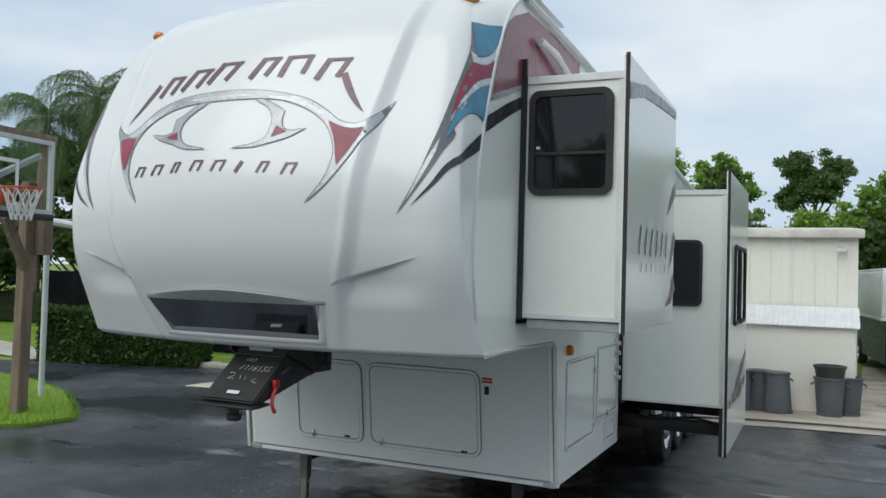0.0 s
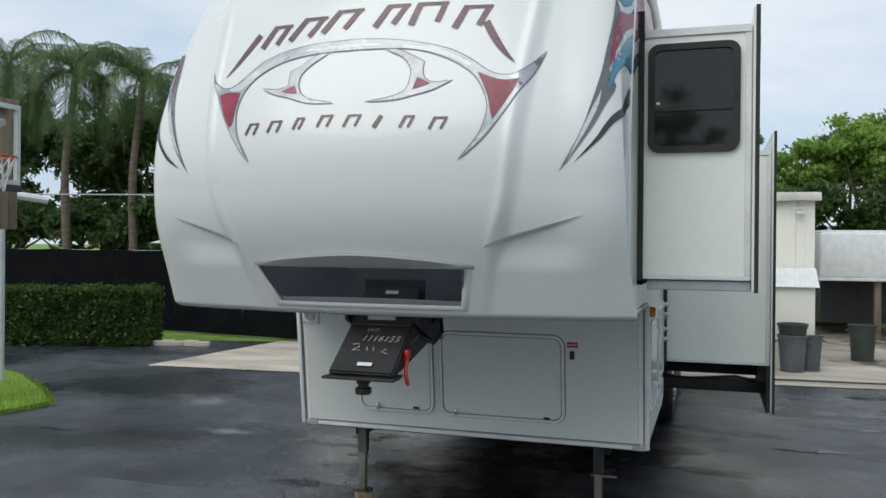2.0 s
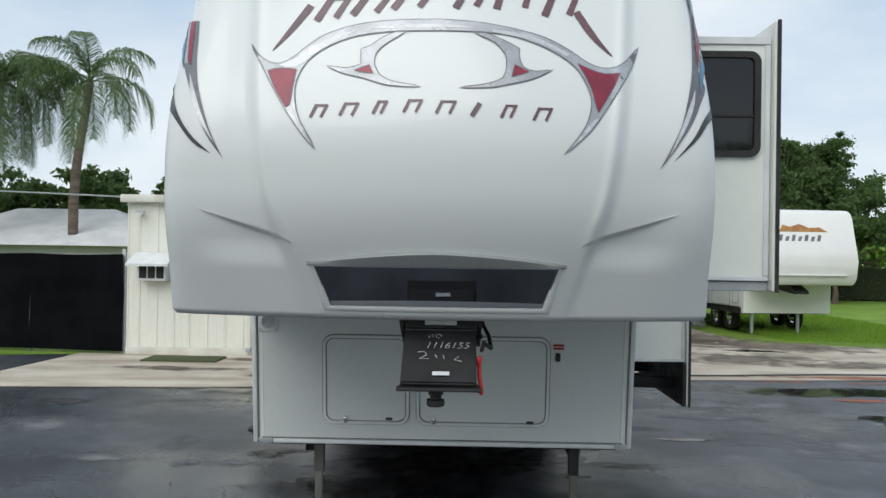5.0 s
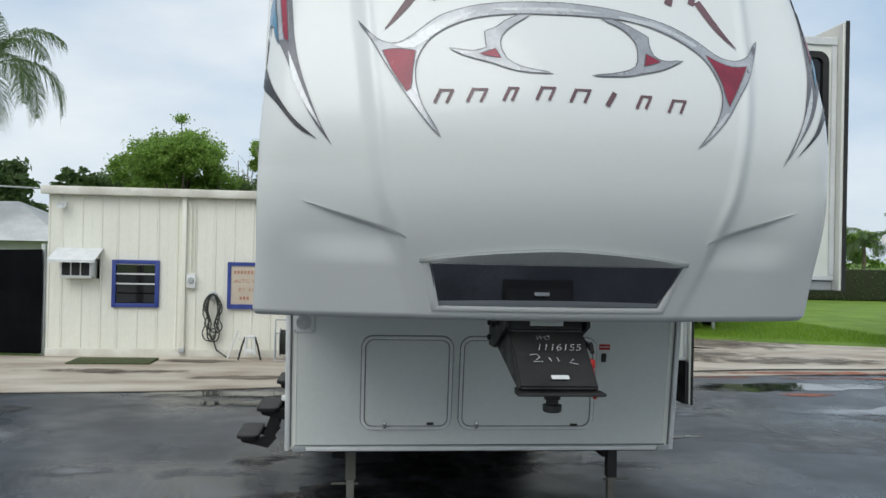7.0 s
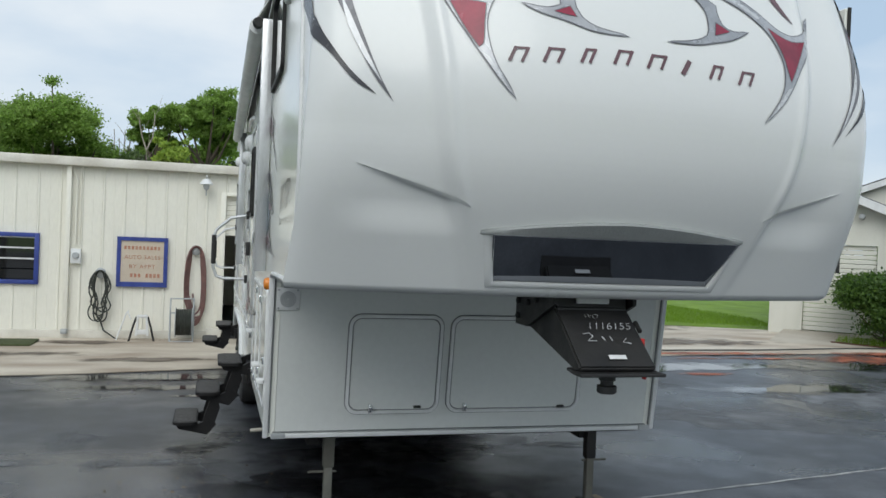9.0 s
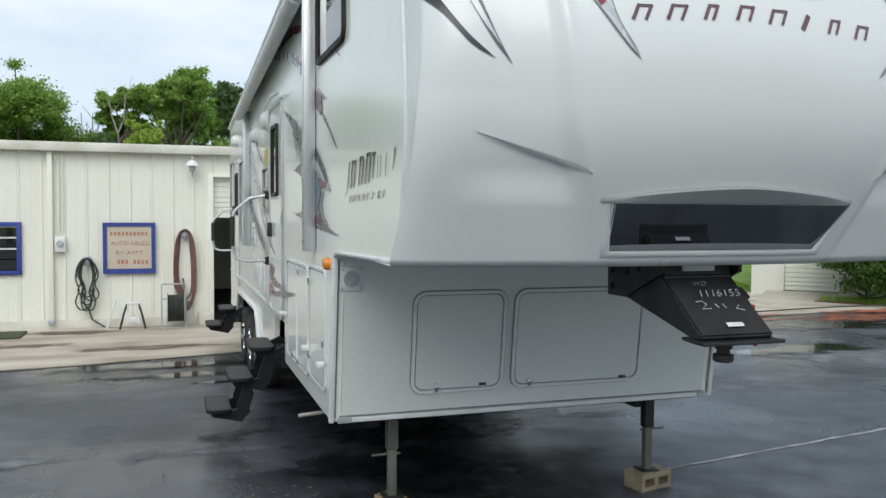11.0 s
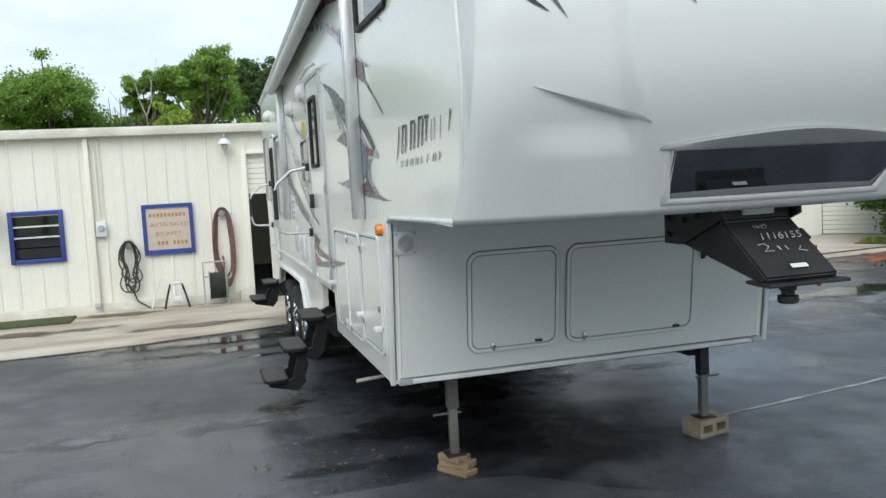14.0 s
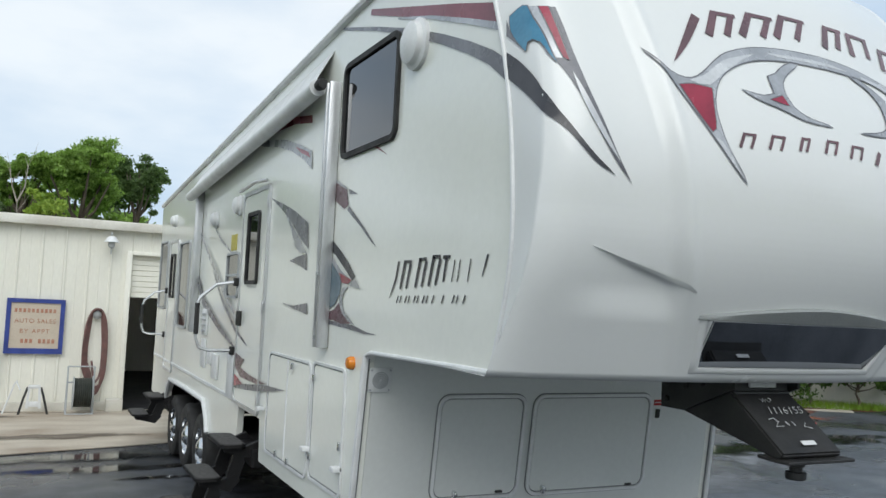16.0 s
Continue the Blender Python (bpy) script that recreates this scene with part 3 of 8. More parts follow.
def cap_shape(material, line, rim=0.0):
    """A piece of vinyl on the front cap inside an outline of (way from the middle, height)."""
    m = len(line)
    fine = []
    for k in range(m):
        (x0, z0), (x1, z1) = line[k], line[(k + 1) % m]
        xp, zp = line[k - 1]
        xn, zn = line[(k + 2) % m]
        n = max(1, int(math.hypot(x1 - x0, z1 - z0) / 0.025))
        bend0 = (x0 - xp) * (x1 - x0) + (z0 - zp) * (z1 - z0) > 0.6 * math.hypot(x0 - xp, z0 - zp) * math.hypot(x1 - x0, z1 - z0)
        bend1 = (x1 - x0) * (xn - x1) + (z1 - z0) * (zn - z1) > 0.6 * math.hypot(x1 - x0, z1 - z0) * math.hypot(xn - x1, zn - z1)
        seg = math.hypot(x1 - x0, z1 - z0)
        t0, t1 = (x1 - x0, z1 - z0), (x1 - x0, z1 - z0)
        if bend0:
            c = seg / math.hypot(x1 - xp, z1 - zp)
            t0 = ((x1 - xp) * c, (z1 - zp) * c)
        if bend1:
            c = seg / math.hypot(xn - x0, zn - z0)
            t1 = ((xn - x0) * c, (zn - z0) * c)
        for q in range(n):
            u = q / n
            h0, h1, h2, h3 = 2 * u ** 3 - 3 * u * u + 1, u ** 3 - 2 * u * u + u, 3 * u * u - 2 * u ** 3, u ** 3 - u * u
            fine.append((h0 * x0 + h1 * t0[0] + h2 * x1 + h3 * t1[0], h0 * z0 + h1 * t0[1] + h2 * z1 + h3 * t1[1]))
    lay_vinyl(material, fine, LIFT.get(material.name, 0.0042))
    if rim:
        area = sum(p[0] * q[1] - q[0] * p[1] for p, q in zip(fine, fine[1:] + fine[:1]))
        m, wide = len(fine), []
        for k, (x, z) in enumerate(fine):
            d = Vector((fine[(k + 1) % m][0] - fine[k - 1][0], fine[(k + 1) % m][1] - fine[k - 1][1]))
            d = d.normalized() * (rim if area > 0 else -rim) if d.length > 1e-6 else Vector((0, 0))
            wide.append((x + d.y, z - d.x))
        lay_vinyl(grey_decal, wide, LIFT.get(material.name, 0.0042) - 0.0009)


def lay_vinyl(material, outline, lift):
    bm = bmesh.new()
    first = bm.faces.new([bm.verts.new((x, 0, z)) for x, z in outline])
    first.normal_update()
    bmesh.ops.triangulate(bm, faces=[first])
    for _ in range(4):
        long_edges = [e for e in bm.edges if e.calc_length() > 0.04]
        if long_edges:
            bmesh.ops.subdivide_edges(bm, edges=long_edges, cuts=1)
            bm.normal_update()
            bmesh.ops.triangulate(bm, faces=bm.faces)
    for v in bm.verts:
        v.co = cap_point(v.co.x, v.co.z, lift)
    bmesh.ops.recalc_face_normals(bm, faces=bm.faces)
    part("decal", bm, material, front_cap, smooth=60)


WALL_LIFT = {"silver_vinyl": 0.0046, "plum_vinyl": 0.0040, "crimson_vinyl": 0.0058, "teal_blue_vinyl": 0.0052, "wine_vinyl": 0.0030, "slate_teal_vinyl": 0.0050, "black_vinyl": 0.0042}


def wall_decal(side, material, line, x=None):
    """A band of vinyl on a side wall along (y, z, width)."""
    over_door = x is None and side < 0 and any(0.6 < y < 2.95 and z < 2.72 for y, z, w in line)
    bm, rows, x = bmesh.new(), [], side * ((x or HW) + (0.0125 if over_door else 0.0) + WALL_LIFT.get(material.name, 0.0035))
    m = len(line)
    for k, (y, z, w) in enumerate(line):
        a, b = line[max(k - 1, 0)], line[min(k + 1, m - 1)]
        d = Vector((b[0] - a[0], b[1] - a[1])).normalized()
        rows.append((bm.verts.new((x, y - d.y * w / 2, z + d.x * w / 2)), bm.verts.new((x, y + d.y * w / 2, z - d.x * w / 2))))
    for p, q in zip(rows, rows[1:]):
        bm.faces.new((p[0], p[1], q[1], q[0]))
    part("decal", bm, material, rv, smooth=False)


def wall_shape(side, material, line, x=None):
    """A piece of vinyl on a side wall inside an outline of (y, z)."""
    over_door = side < 0 and line[0][1] < 1.45
    bm, x = bmesh.new(), side * ((x or HW) + (0.0125 if over_door else 0.0) + WALL_LIFT.get(material.name, 0.0035))
    bm.faces.new([bm.verts.new((x, y, z)) for y, z in line])
    bmesh.ops.triangulate(bm, faces=list(bm.faces))
    part("decal", bm, material, rv, smooth=False)


cap_shape(silver_decal, [(-0.843, 2.809), (-0.794, 2.745), (-0.737, 2.705), (-0.681, 2.701), (-0.627, 2.732), (-0.563, 2.787), (-0.499, 2.832), (-0.362, 2.877), (-0.197, 2.897), (0.007, 2.903), (0.024, 2.85), (-0.19, 2.846), (-0.353, 2.826), (-0.461, 2.788), (-0.551, 2.727), (-0.597, 2.659), (-0.615, 2.59), (-0.608, 2.508), (-0.587, 2.44), (-0.548, 2.374), (-0.512, 2.316), (-0.562, 2.369), (-0.626, 2.455), (-0.681, 2.538), (-0.733, 2.625), (-0.774, 2.699)], 0.0045)
cap_shape(silver_decal, [(0.007, 2.903), (0.177, 2.889), (0.334, 2.861), (0.463, 2.824), (0.566, 2.768), (0.643, 2.713), (0.706, 2.692), (0.767, 2.699), (0.816, 2.731), (0.885, 2.813), (0.841, 2.704), (0.782, 2.608), (0.723, 2.515), (0.676, 2.445), (0.628, 2.387), (0.538, 2.305), (0.581, 2.357), (0.628, 2.424), (0.651, 2.488), (0.656, 2.552), (0.635, 2.618), (0.595, 2.685), (0.531, 2.739), (0.44, 2.789), (0.31, 2.832), (0.181, 2.846), (0.024, 2.85)], 0.0045)
cap_shape(red_decal, [(-0.742, 2.668), (-0.691, 2.676), (-0.613, 2.668), (-0.624, 2.59), (-0.632, 2.509), (-0.646, 2.496), (-0.692, 2.566)], 0.0045)
cap_shape(red_decal, [(0.599, 2.707), (0.657, 2.68), (0.719, 2.665), (0.785, 2.672), (0.745, 2.593), (0.682, 2.488), (0.669, 2.54), (0.657, 2.592), (0.626, 2.663)], 0.0045)
cap_shape(silver_decal, [(-0.478, 2.68), (-0.382, 2.669), (-0.329, 2.686), (-0.333, 2.758), (-0.289, 2.776), (-0.252, 2.806), (-0.189, 2.84), (-0.148, 2.839), (-0.222, 2.79), (-0.269, 2.74), (-0.274, 2.684), (-0.254, 2.641), (-0.196, 2.607), (-0.07, 2.584), (-0.208, 2.591), (-0.32, 2.625), (-0.407, 2.648)], 0.0045)
cap_shape(red_decal, [(-0.358, 2.657), (-0.296, 2.682), (-0.276, 2.642)], 0.0045)
cap_shape(silver_decal, [(0.487, 2.673), (0.411, 2.662), (0.36, 2.683), (0.343, 2.739), (0.346, 2.767), (0.288, 2.801), (0.195, 2.84), (0.156, 2.837), (0.242, 2.796), (0.288, 2.739), (0.293, 2.684), (0.277, 2.629), (0.204, 2.598), (0.092, 2.581), (0.23, 2.587), (0.304, 2.603), (0.401, 2.629)], 0.0045)
cap_shape(red_decal, [(0.327, 2.689), (0.387, 2.659), (0.314, 2.635)], 0.0045)
cap_shape(shine_decal, [(-0.694, 2.693), (-0.625, 2.723), (-0.521, 2.798), (-0.358, 2.853), (-0.436, 2.81), (-0.539, 2.741), (-0.616, 2.682), (-0.661, 2.68)])
cap_shape(shine_decal, [(0.231, 2.859), (0.412, 2.829), (0.567, 2.751), (0.555, 2.74), (0.414, 2.806), (0.233, 2.845)])
cap_shape(shine_decal, [(-0.304, 2.867), (0.01, 2.879), (0.153, 2.866), (0.012, 2.864), (-0.247, 2.858)])
cap_shape(shine_decal, [(-0.644, 2.482), (-0.612, 2.462), (-0.572, 2.4), (-0.532, 2.335), (-0.577, 2.388)])
cap_shape(shine_decal, [(0.687, 2.463), (0.663, 2.455), (0.623, 2.404), (0.561, 2.33), (0.609, 2.37)])
# plain marks on the nose: two long tapered blades, slanted twin bars along the arc between them, and a row of small ones below
for line in ([(-0.577, 2.985, 0.036), (-0.62, 2.92, 0.034), (-0.67, 2.845, 0.026), (-0.733, 2.766, 0.004)], [(0.605, 2.965, 0.034), (0.650, 2.885, 0.036), (0.690, 2.820, 0.030), (0.755, 2.755, 0.004)]):
    cap_decal(plum_decal, line)
for x, z, w, lean in ((-0.545, 2.905, 0.085, 0.060), (-0.385, 2.930, 0.105, 0.075), (-0.205, 2.955, 0.115, 0.075), (0.070, 2.962, 0.090, 0.060), (0.250, 2.962, 0.125, 0.030), (0.462, 2.935, 0.110, 0.045)):
    h = 0.115
    cap_decal(plum_decal, [(x, z, 0.034), (x + lean, z + h, 0.030)])
    cap_decal(plum_decal, [(x + w, z + 0.012, 0.030), (x + w + lean * 0.9, z + h, 0.026)])
    cap_decal(plum_decal, [(x + lean - 0.012, z + h - 0.004, 0.018), (x + w + lean + 0.012, z + h - 0.004, 0.016)])
for x, z, w in ((-0.544, 2.450, 0.060), (-0.417, 2.456, 0.066), (-0.275, 2.464, 0.046), (-0.146, 2.470, 0.064), (-0.010, 2.466, 0.070), (0.139, 2.457, 0.0), (0.262, 2.453, 0.052), (0.398, 2.444, 0.066)):
    h, lean, b = 0.056, 0.026, 0.013
    if w == 0.0:
        cap_decal(plum_decal, [(x + 0.006, z, 0.020), (x + 0.006 + lean * 1.3, z + h, 0.020)])
        continue
    cap_decal(plum_decal, [(x + 0.006, z, b), (x + 0.006 + lean, z + h, b)])
    cap_decal(plum_decal, [(x + w - 0.008, z, 0.9 * b), (x + w - 0.008 + lean, z + h, 0.9 * b)])
    cap_decal(plum_decal, [(x + 0.006 + lean, z + h - 0.004, 0.009), (x + w - 0.004 + lean, z + h - 0.004, 0.009)])
cap_shape(grey_decal, [(1.129, 3.26), (1.158, 3.124), (1.16, 2.994), (1.144, 2.826), (1.127, 2.696), (1.097, 2.572), (1.056, 2.439), (0.962, 2.255), (1.02, 2.329), (1.109, 2.461), (1.16, 2.566), (1.191, 2.646), (1.162, 2.712), (1.163, 2.843), (1.179, 2.985), (1.195, 3.095), (1.202, 3.207)])
cap_shape(blue_decal, [(1.127, 3.266), (1.208, 3.266), (1.281, 3.284), (1.31, 3.176), (1.273, 3.097), (1.201, 3.071), (1.175, 3.146)], 0.004)
cap_shape(shine_decal, [(1.164, 3.093), (1.225, 3.064), (1.29, 3.102), (1.325, 3.223), (1.352, 3.126), (1.27, 3.041), (1.187, 3.035)])
cap_shape(red_decal, [(1.188, 3.029), (1.273, 3.032), (1.353, 3.099), (1.363, 3.136), (1.395, 2.998), (1.33, 2.976), (1.24, 2.935), (1.186, 2.854), (1.172, 2.774), (1.161, 2.732), (1.165, 2.873), (1.173, 2.967)], 0.004)
cap_shape(shine_decal, [(1.34, 2.978), (1.236, 2.928), (1.18, 2.822), (1.161, 2.709), (1.179, 2.723), (1.209, 2.836), (1.291, 2.925), (1.375, 2.962)])
cap_shape(blue_decal, [(1.37, 2.947), (1.392, 2.865), (1.373, 2.745), (1.317, 2.769), (1.256, 2.769), (1.198, 2.733), (1.171, 2.648), (1.159, 2.614), (1.169, 2.71), (1.189, 2.801), (1.247, 2.89)], 0.004)
cap_shape(red_decal, [(1.403, 2.994), (1.447, 2.957), (1.429, 2.842), (1.384, 2.75), (1.392, 2.865), (1.38, 2.95)], 0.004)
cap_shape(shine_decal, [(1.137, 2.627), (1.124, 2.545), (1.069, 2.421), (0.996, 2.298), (1.05, 2.416), (1.097, 2.532)])
cap_shape(black_decal, [(1.374, 2.674), (1.504, 2.765), (1.51, 2.686), (1.402, 2.598), (1.208, 2.49), (1.141, 2.402), (1.025, 2.293), (1.118, 2.402), (1.196, 2.523)])
cap_shape(grey_decal, [(-1.125, 2.951), (-1.115, 2.868), (-1.103, 2.753), (-1.08, 2.633), (-1.041, 2.511), (-0.991, 2.385), (-0.936, 2.283), (-1.001, 2.365), (-1.055, 2.459), (-1.1, 2.568), (-1.139, 2.661), (-1.168, 2.728), (-1.142, 2.739), (-1.129, 2.717), (-1.126, 2.774), (-1.133, 2.867), (-1.142, 2.952)])
cap_shape(red_decal, [(-1.169, 2.956), (-1.146, 2.952), (-1.138, 2.843), (-1.127, 2.724), (-1.143, 2.735), (-1.156, 2.832)], 0.004)
cap_shape(silver_decal, [(-1.198, 2.965), (-1.171, 2.956), (-1.158, 2.832), (-1.145, 2.73), (-1.167, 2.735), (-1.179, 2.854)])
cap_shape(blue_decal, [(-1.289, 2.942), (-1.218, 2.972), (-1.2, 2.966), (-1.181, 2.855), (-1.169, 2.739), (-1.163, 2.712), (-1.178, 2.752), (-1.189, 2.801), (-1.21, 2.819), (-1.235, 2.814), (-1.254, 2.778), (-1.284, 2.827), (-1.302, 2.882)], 0.004)
cap_shape(grey_decal, [(-1.31, 2.935), (-1.308, 2.884), (-1.285, 2.825), (-1.258, 2.777), (-1.299, 2.829), (-1.333, 2.866)])
cap_shape(black_decal, [(-1.356, 2.8), (-1.295, 2.741), (-1.225, 2.641), (-1.175, 2.513), (-1.096, 2.397), (-0.996, 2.307), (-1.078, 2.354), (-1.179, 2.472), (-1.284, 2.594), (-1.392, 2.696)])
cap_shape(shine_decal, [(-1.125, 2.682), (-1.099, 2.619), (-1.042, 2.478), (-0.978, 2.349), (-1.055, 2.459), (-1.106, 2.576)])
wall_decal(-1, grey_decal, [(0.52, 3.451, 0.017), (-0.032, 3.297, 0.022), (-0.484, 3.154, 0.034), (-0.861, 3.015, 0.046), (-1.13, 2.906, 0.052), (-1.321, 2.816, 0.059), (-1.466, 2.725, 0.073)])
wall_decal(-1, wine_decal, [(0.064, 3.417, 0.032), (-0.473, 3.257, 0.051), (-0.96, 3.112, 0.066), (-1.386, 2.98, 0.077)])
wall_decal(-1, silver_decal, [(-0.336, 3.264, 0.009), (-0.734, 3.153, 0.016), (-1.12, 3.021, 0.024), (-1.399, 2.919, 0.031)])
wall_decal(-1, grey_decal, [(5.016, 2.039, 0.038), (4.447, 1.75, 0.083), (3.613, 1.536, 0.064), (2.839, 1.378, 0.019)])
wall_decal(-1, silver_decal, [(4.825, 2.468, 0.025), (4.225, 2.18, 0.046), (3.452, 1.846, 0.052), (2.724, 1.578, 0.019)])
wall_decal(-1, grey_decal, [(4.021, 2.056, 0.022), (3.535, 1.794, 0.042), (2.923, 1.546, 0.039), (2.457, 1.436, 0.014)])
wall_decal(-1, grey_decal, [(5.046, 2.13, 0.019), (4.644, 1.891, 0.036), (4.353, 1.641, 0.018)])
wall_decal(-1, silver_decal, [(4.242, 2.531, 0.017), (3.785, 2.343, 0.033), (3.262, 2.194, 0.015)])
# name marks: slanted strokes with flat heads, and a row of small ones below
for y, z, w in ((-0.62, 1.897, 0.115), (-0.79, 1.905, 0.10), (-0.93, 1.912, 0.10)):
    wall_decal(-1, black_decal, [(y + 0.045, z + 0.13, 0.028), (y + 0.09, z, 0.022)])
    wall_decal(-1, black_decal, [(y + 0.055, z + 0.128, 0.016), (y + 0.055 - w * 0.75, z + 0.128, 0.014)])
    wall_decal(-1, black_decal, [(y - 0.02, z + 0.12, 0.026), (y + 0.022, z + 0.004, 0.020)])
wall_decal(-1, black_decal, [(-0.50, 2.03, 0.020), (-0.47, 1.94, 0.020), (-0.405, 1.855, 0.004)])
wall_decal(-1, black_decal, [(-0.975, 2.036, 0.016), (-1.045, 2.036, 0.014)])
wall_decal(-1, black_decal, [(-1.01, 2.034, 0.024), (-0.985, 1.93, 0.016)])
for y in (-1.075, -1.125, -1.215):
    wall_decal(-1, black_decal, [(y - 0.012, 2.022, 0.009), (y + 0.010, 1.93, 0.008)])
wall_decal(-1, black_decal, [(-1.365, 2.036, 0.016), (-1.325, 1.95, 0.006)])
for k in range(8):
    y = -0.505 - 0.097 * k
    wall_decal(-1, black_decal, [(y - 0.010, 1.866 + 0.0015 * k, 0.012), (y + 0.012, 1.832 + 0.0015 * k, 0.010)])
    if k not in (4, 5, 7):
        wall_decal(-1, black_decal, [(y - 0.044, 1.866 + 0.0015 * k, 0.010), (y - 0.026, 1.832 + 0.0015 * k, 0.009)])


wall_shape(-1, wine_decal, [(2.56, 3.106), (2.07, 3.133), (1.6, 3.112), (1.06, 3.029), (1.05, 2.975), (1.44, 3.036), (1.89, 3.063), (2.37, 3.066)])
wall_shape(-1, grey_decal, [(0.69, 2.95), (0.5, 2.905), (0.51, 2.843), (0.68, 2.877)])
wall_shape(-1, silver_decal, [(2.67, 3.095), (2.13, 3.033), (1.72, 2.972), (1.34, 2.881), (1.02, 2.787), (0.99, 2.658), (1.18, 2.746), (1.47, 2.845), (1.86, 2.936), (2.35, 3.014)])
wall_shape(-1, red_decal, [(1.41, 2.872), (1.09, 2.79), (1.05, 2.746), (1.26, 2.807)])
wall_shape(-1, plum_decal, [(0.64, 2.545), (0.52, 2.538), (0.3, 2.458), (0.29, 2.415), (0.26, 2.368), (0.33, 2.35), (0.63, 2.465)])
wall_shape(-1, silver_decal, [(0.68, 2.619), (0.59, 2.574), (0.3, 2.471), (0.3, 2.458), (0.54, 2.533), (0.64, 2.552)])
wall_shape(-1, grey_decal, [(0.27, 2.461), (0.12, 2.415), (0.26, 2.429)])
wall_shape(-1, grey_decal, [(0.25, 2.36), (0.0, 2.227), (-0.2, 2.109), (-0.11, 2.146), (0.06, 2.237), (0.28, 2.34)])
wall_shape(-1, grey_decal, [(2.01, 2.574), (1.61, 2.488), (1.32, 2.416), (1.01, 2.315), (0.98, 2.146), (1.18, 2.228), (1.38, 2.332), (1.64, 2.445)])
wall_shape(-1, silver_decal, [(1.6, 2.443), (1.38, 2.324), (1.17, 2.213), (1.01, 2.118), (1.16, 2.13), (1.3, 2.181), (1.4, 2.294)])
wall_shape(-1, grey_decal, [(1.4, 2.08), (1.25, 2.103), (1.01, 2.118), (0.99, 2.008), (1.18, 2.048)])
wall_shape(-1, black_decal, [(0.67, 2.237), (0.51, 2.184), (0.34, 2.108), (0.2, 2.037), (0.09, 1.964), (0.14, 1.943), (0.27, 2.01), (0.44, 2.092), (0.65, 2.157)])
wall_shape(-1, silver_decal, [(0.65, 2.15), (0.46, 2.066), (0.31, 1.992), (0.15, 1.946), (0.19, 1.925), (0.29, 1.934), (0.43, 2.02), (0.65, 2.116)])
wall_shape(-1, red_decal, [(0.35, 1.986), (0.14, 1.943), (0.2, 1.921), (0.3, 1.928)])
wall_shape(-1, slate_decal, [(0.64, 2.106), (0.49, 2.047), (0.36, 1.98), (0.31, 1.928), (0.32, 1.87), (0.41, 1.801), (0.64, 1.749)])
wall_shape(-1, silver_decal, [(0.14, 1.937), (0.09, 1.955), (-0.0, 1.894), (0.18, 1.912)])
wall_shape(-1, silver_decal, [(0.18, 1.909), (0.26, 1.877), (0.28, 1.826), (0.24, 1.771), (0.06, 1.7), (0.17, 1.717), (0.27, 1.757), (0.33, 1.813), (0.32, 1.87), (0.28, 1.902)])
wall_shape(-1, plum_decal, [(0.63, 1.732), (0.41, 1.778), (0.32, 1.826), (0.26, 1.757), (0.12, 1.707), (0.28, 1.7), (0.43, 1.716), (0.63, 1.715)])
wall_shape(-1, grey_decal, [(0.63, 1.712), (0.38, 1.708), (0.08, 1.699), (-0.12, 1.673), (-0.26, 1.666), (-0.08, 1.662), (0.17, 1.677), (0.63, 1.695)])
wall_shape(-1, grey_decal, [(1.53, 1.792), (1.26, 1.778), (0.94, 1.803), (0.93, 1.729), (1.25, 1.76)])
wall_shape(-1, wine_decal, [(0.04, 2.693), (-0.03, 2.689), (-0.28, 2.577), (-0.1, 2.641)])
wall_shape(-1, plum_decal, [(3.07, 1.348), (2.79, 1.35), (2.5, 1.318), (2.64, 1.251), (2.32, 1.219), (1.79, 1.201), (2.09, 1.173), (2.6, 1.173), (2.94, 1.272)])
wall_shape(-1, red_decal, [(2.96, 1.199), (2.7, 1.163), (2.52, 1.127), (2.93, 1.065)])
wall_shape(-1, grey_decal, [(2.93, 1.065), (2.45, 1.135), (1.79, 1.193), (1.3, 1.212), (1.63, 1.167), (2.11, 1.116), (2.67, 1.074)])
wall_shape(1, wine_decal, [(-1.13, 3.33), (-1.03, 3.40), (-0.8, 3.49), (-0.30, 3.49), (0.30, 3.46), (0.30, 3.22), (-0.70, 3.11), (-1.33, 2.911), (-1.26, 3.092)])
wall_shape(1, silver_decal, [(-1.33, 2.911), (-0.72, 3.11), (-0.72, 3.08), (-1.345, 2.874)])
wall_shape(1, black_decal, [(-1.385, 2.79), (-1.10, 2.91), (-0.72, 3.05), (-0.72, 2.99), (-1.10, 2.835), (-1.41, 2.70)])

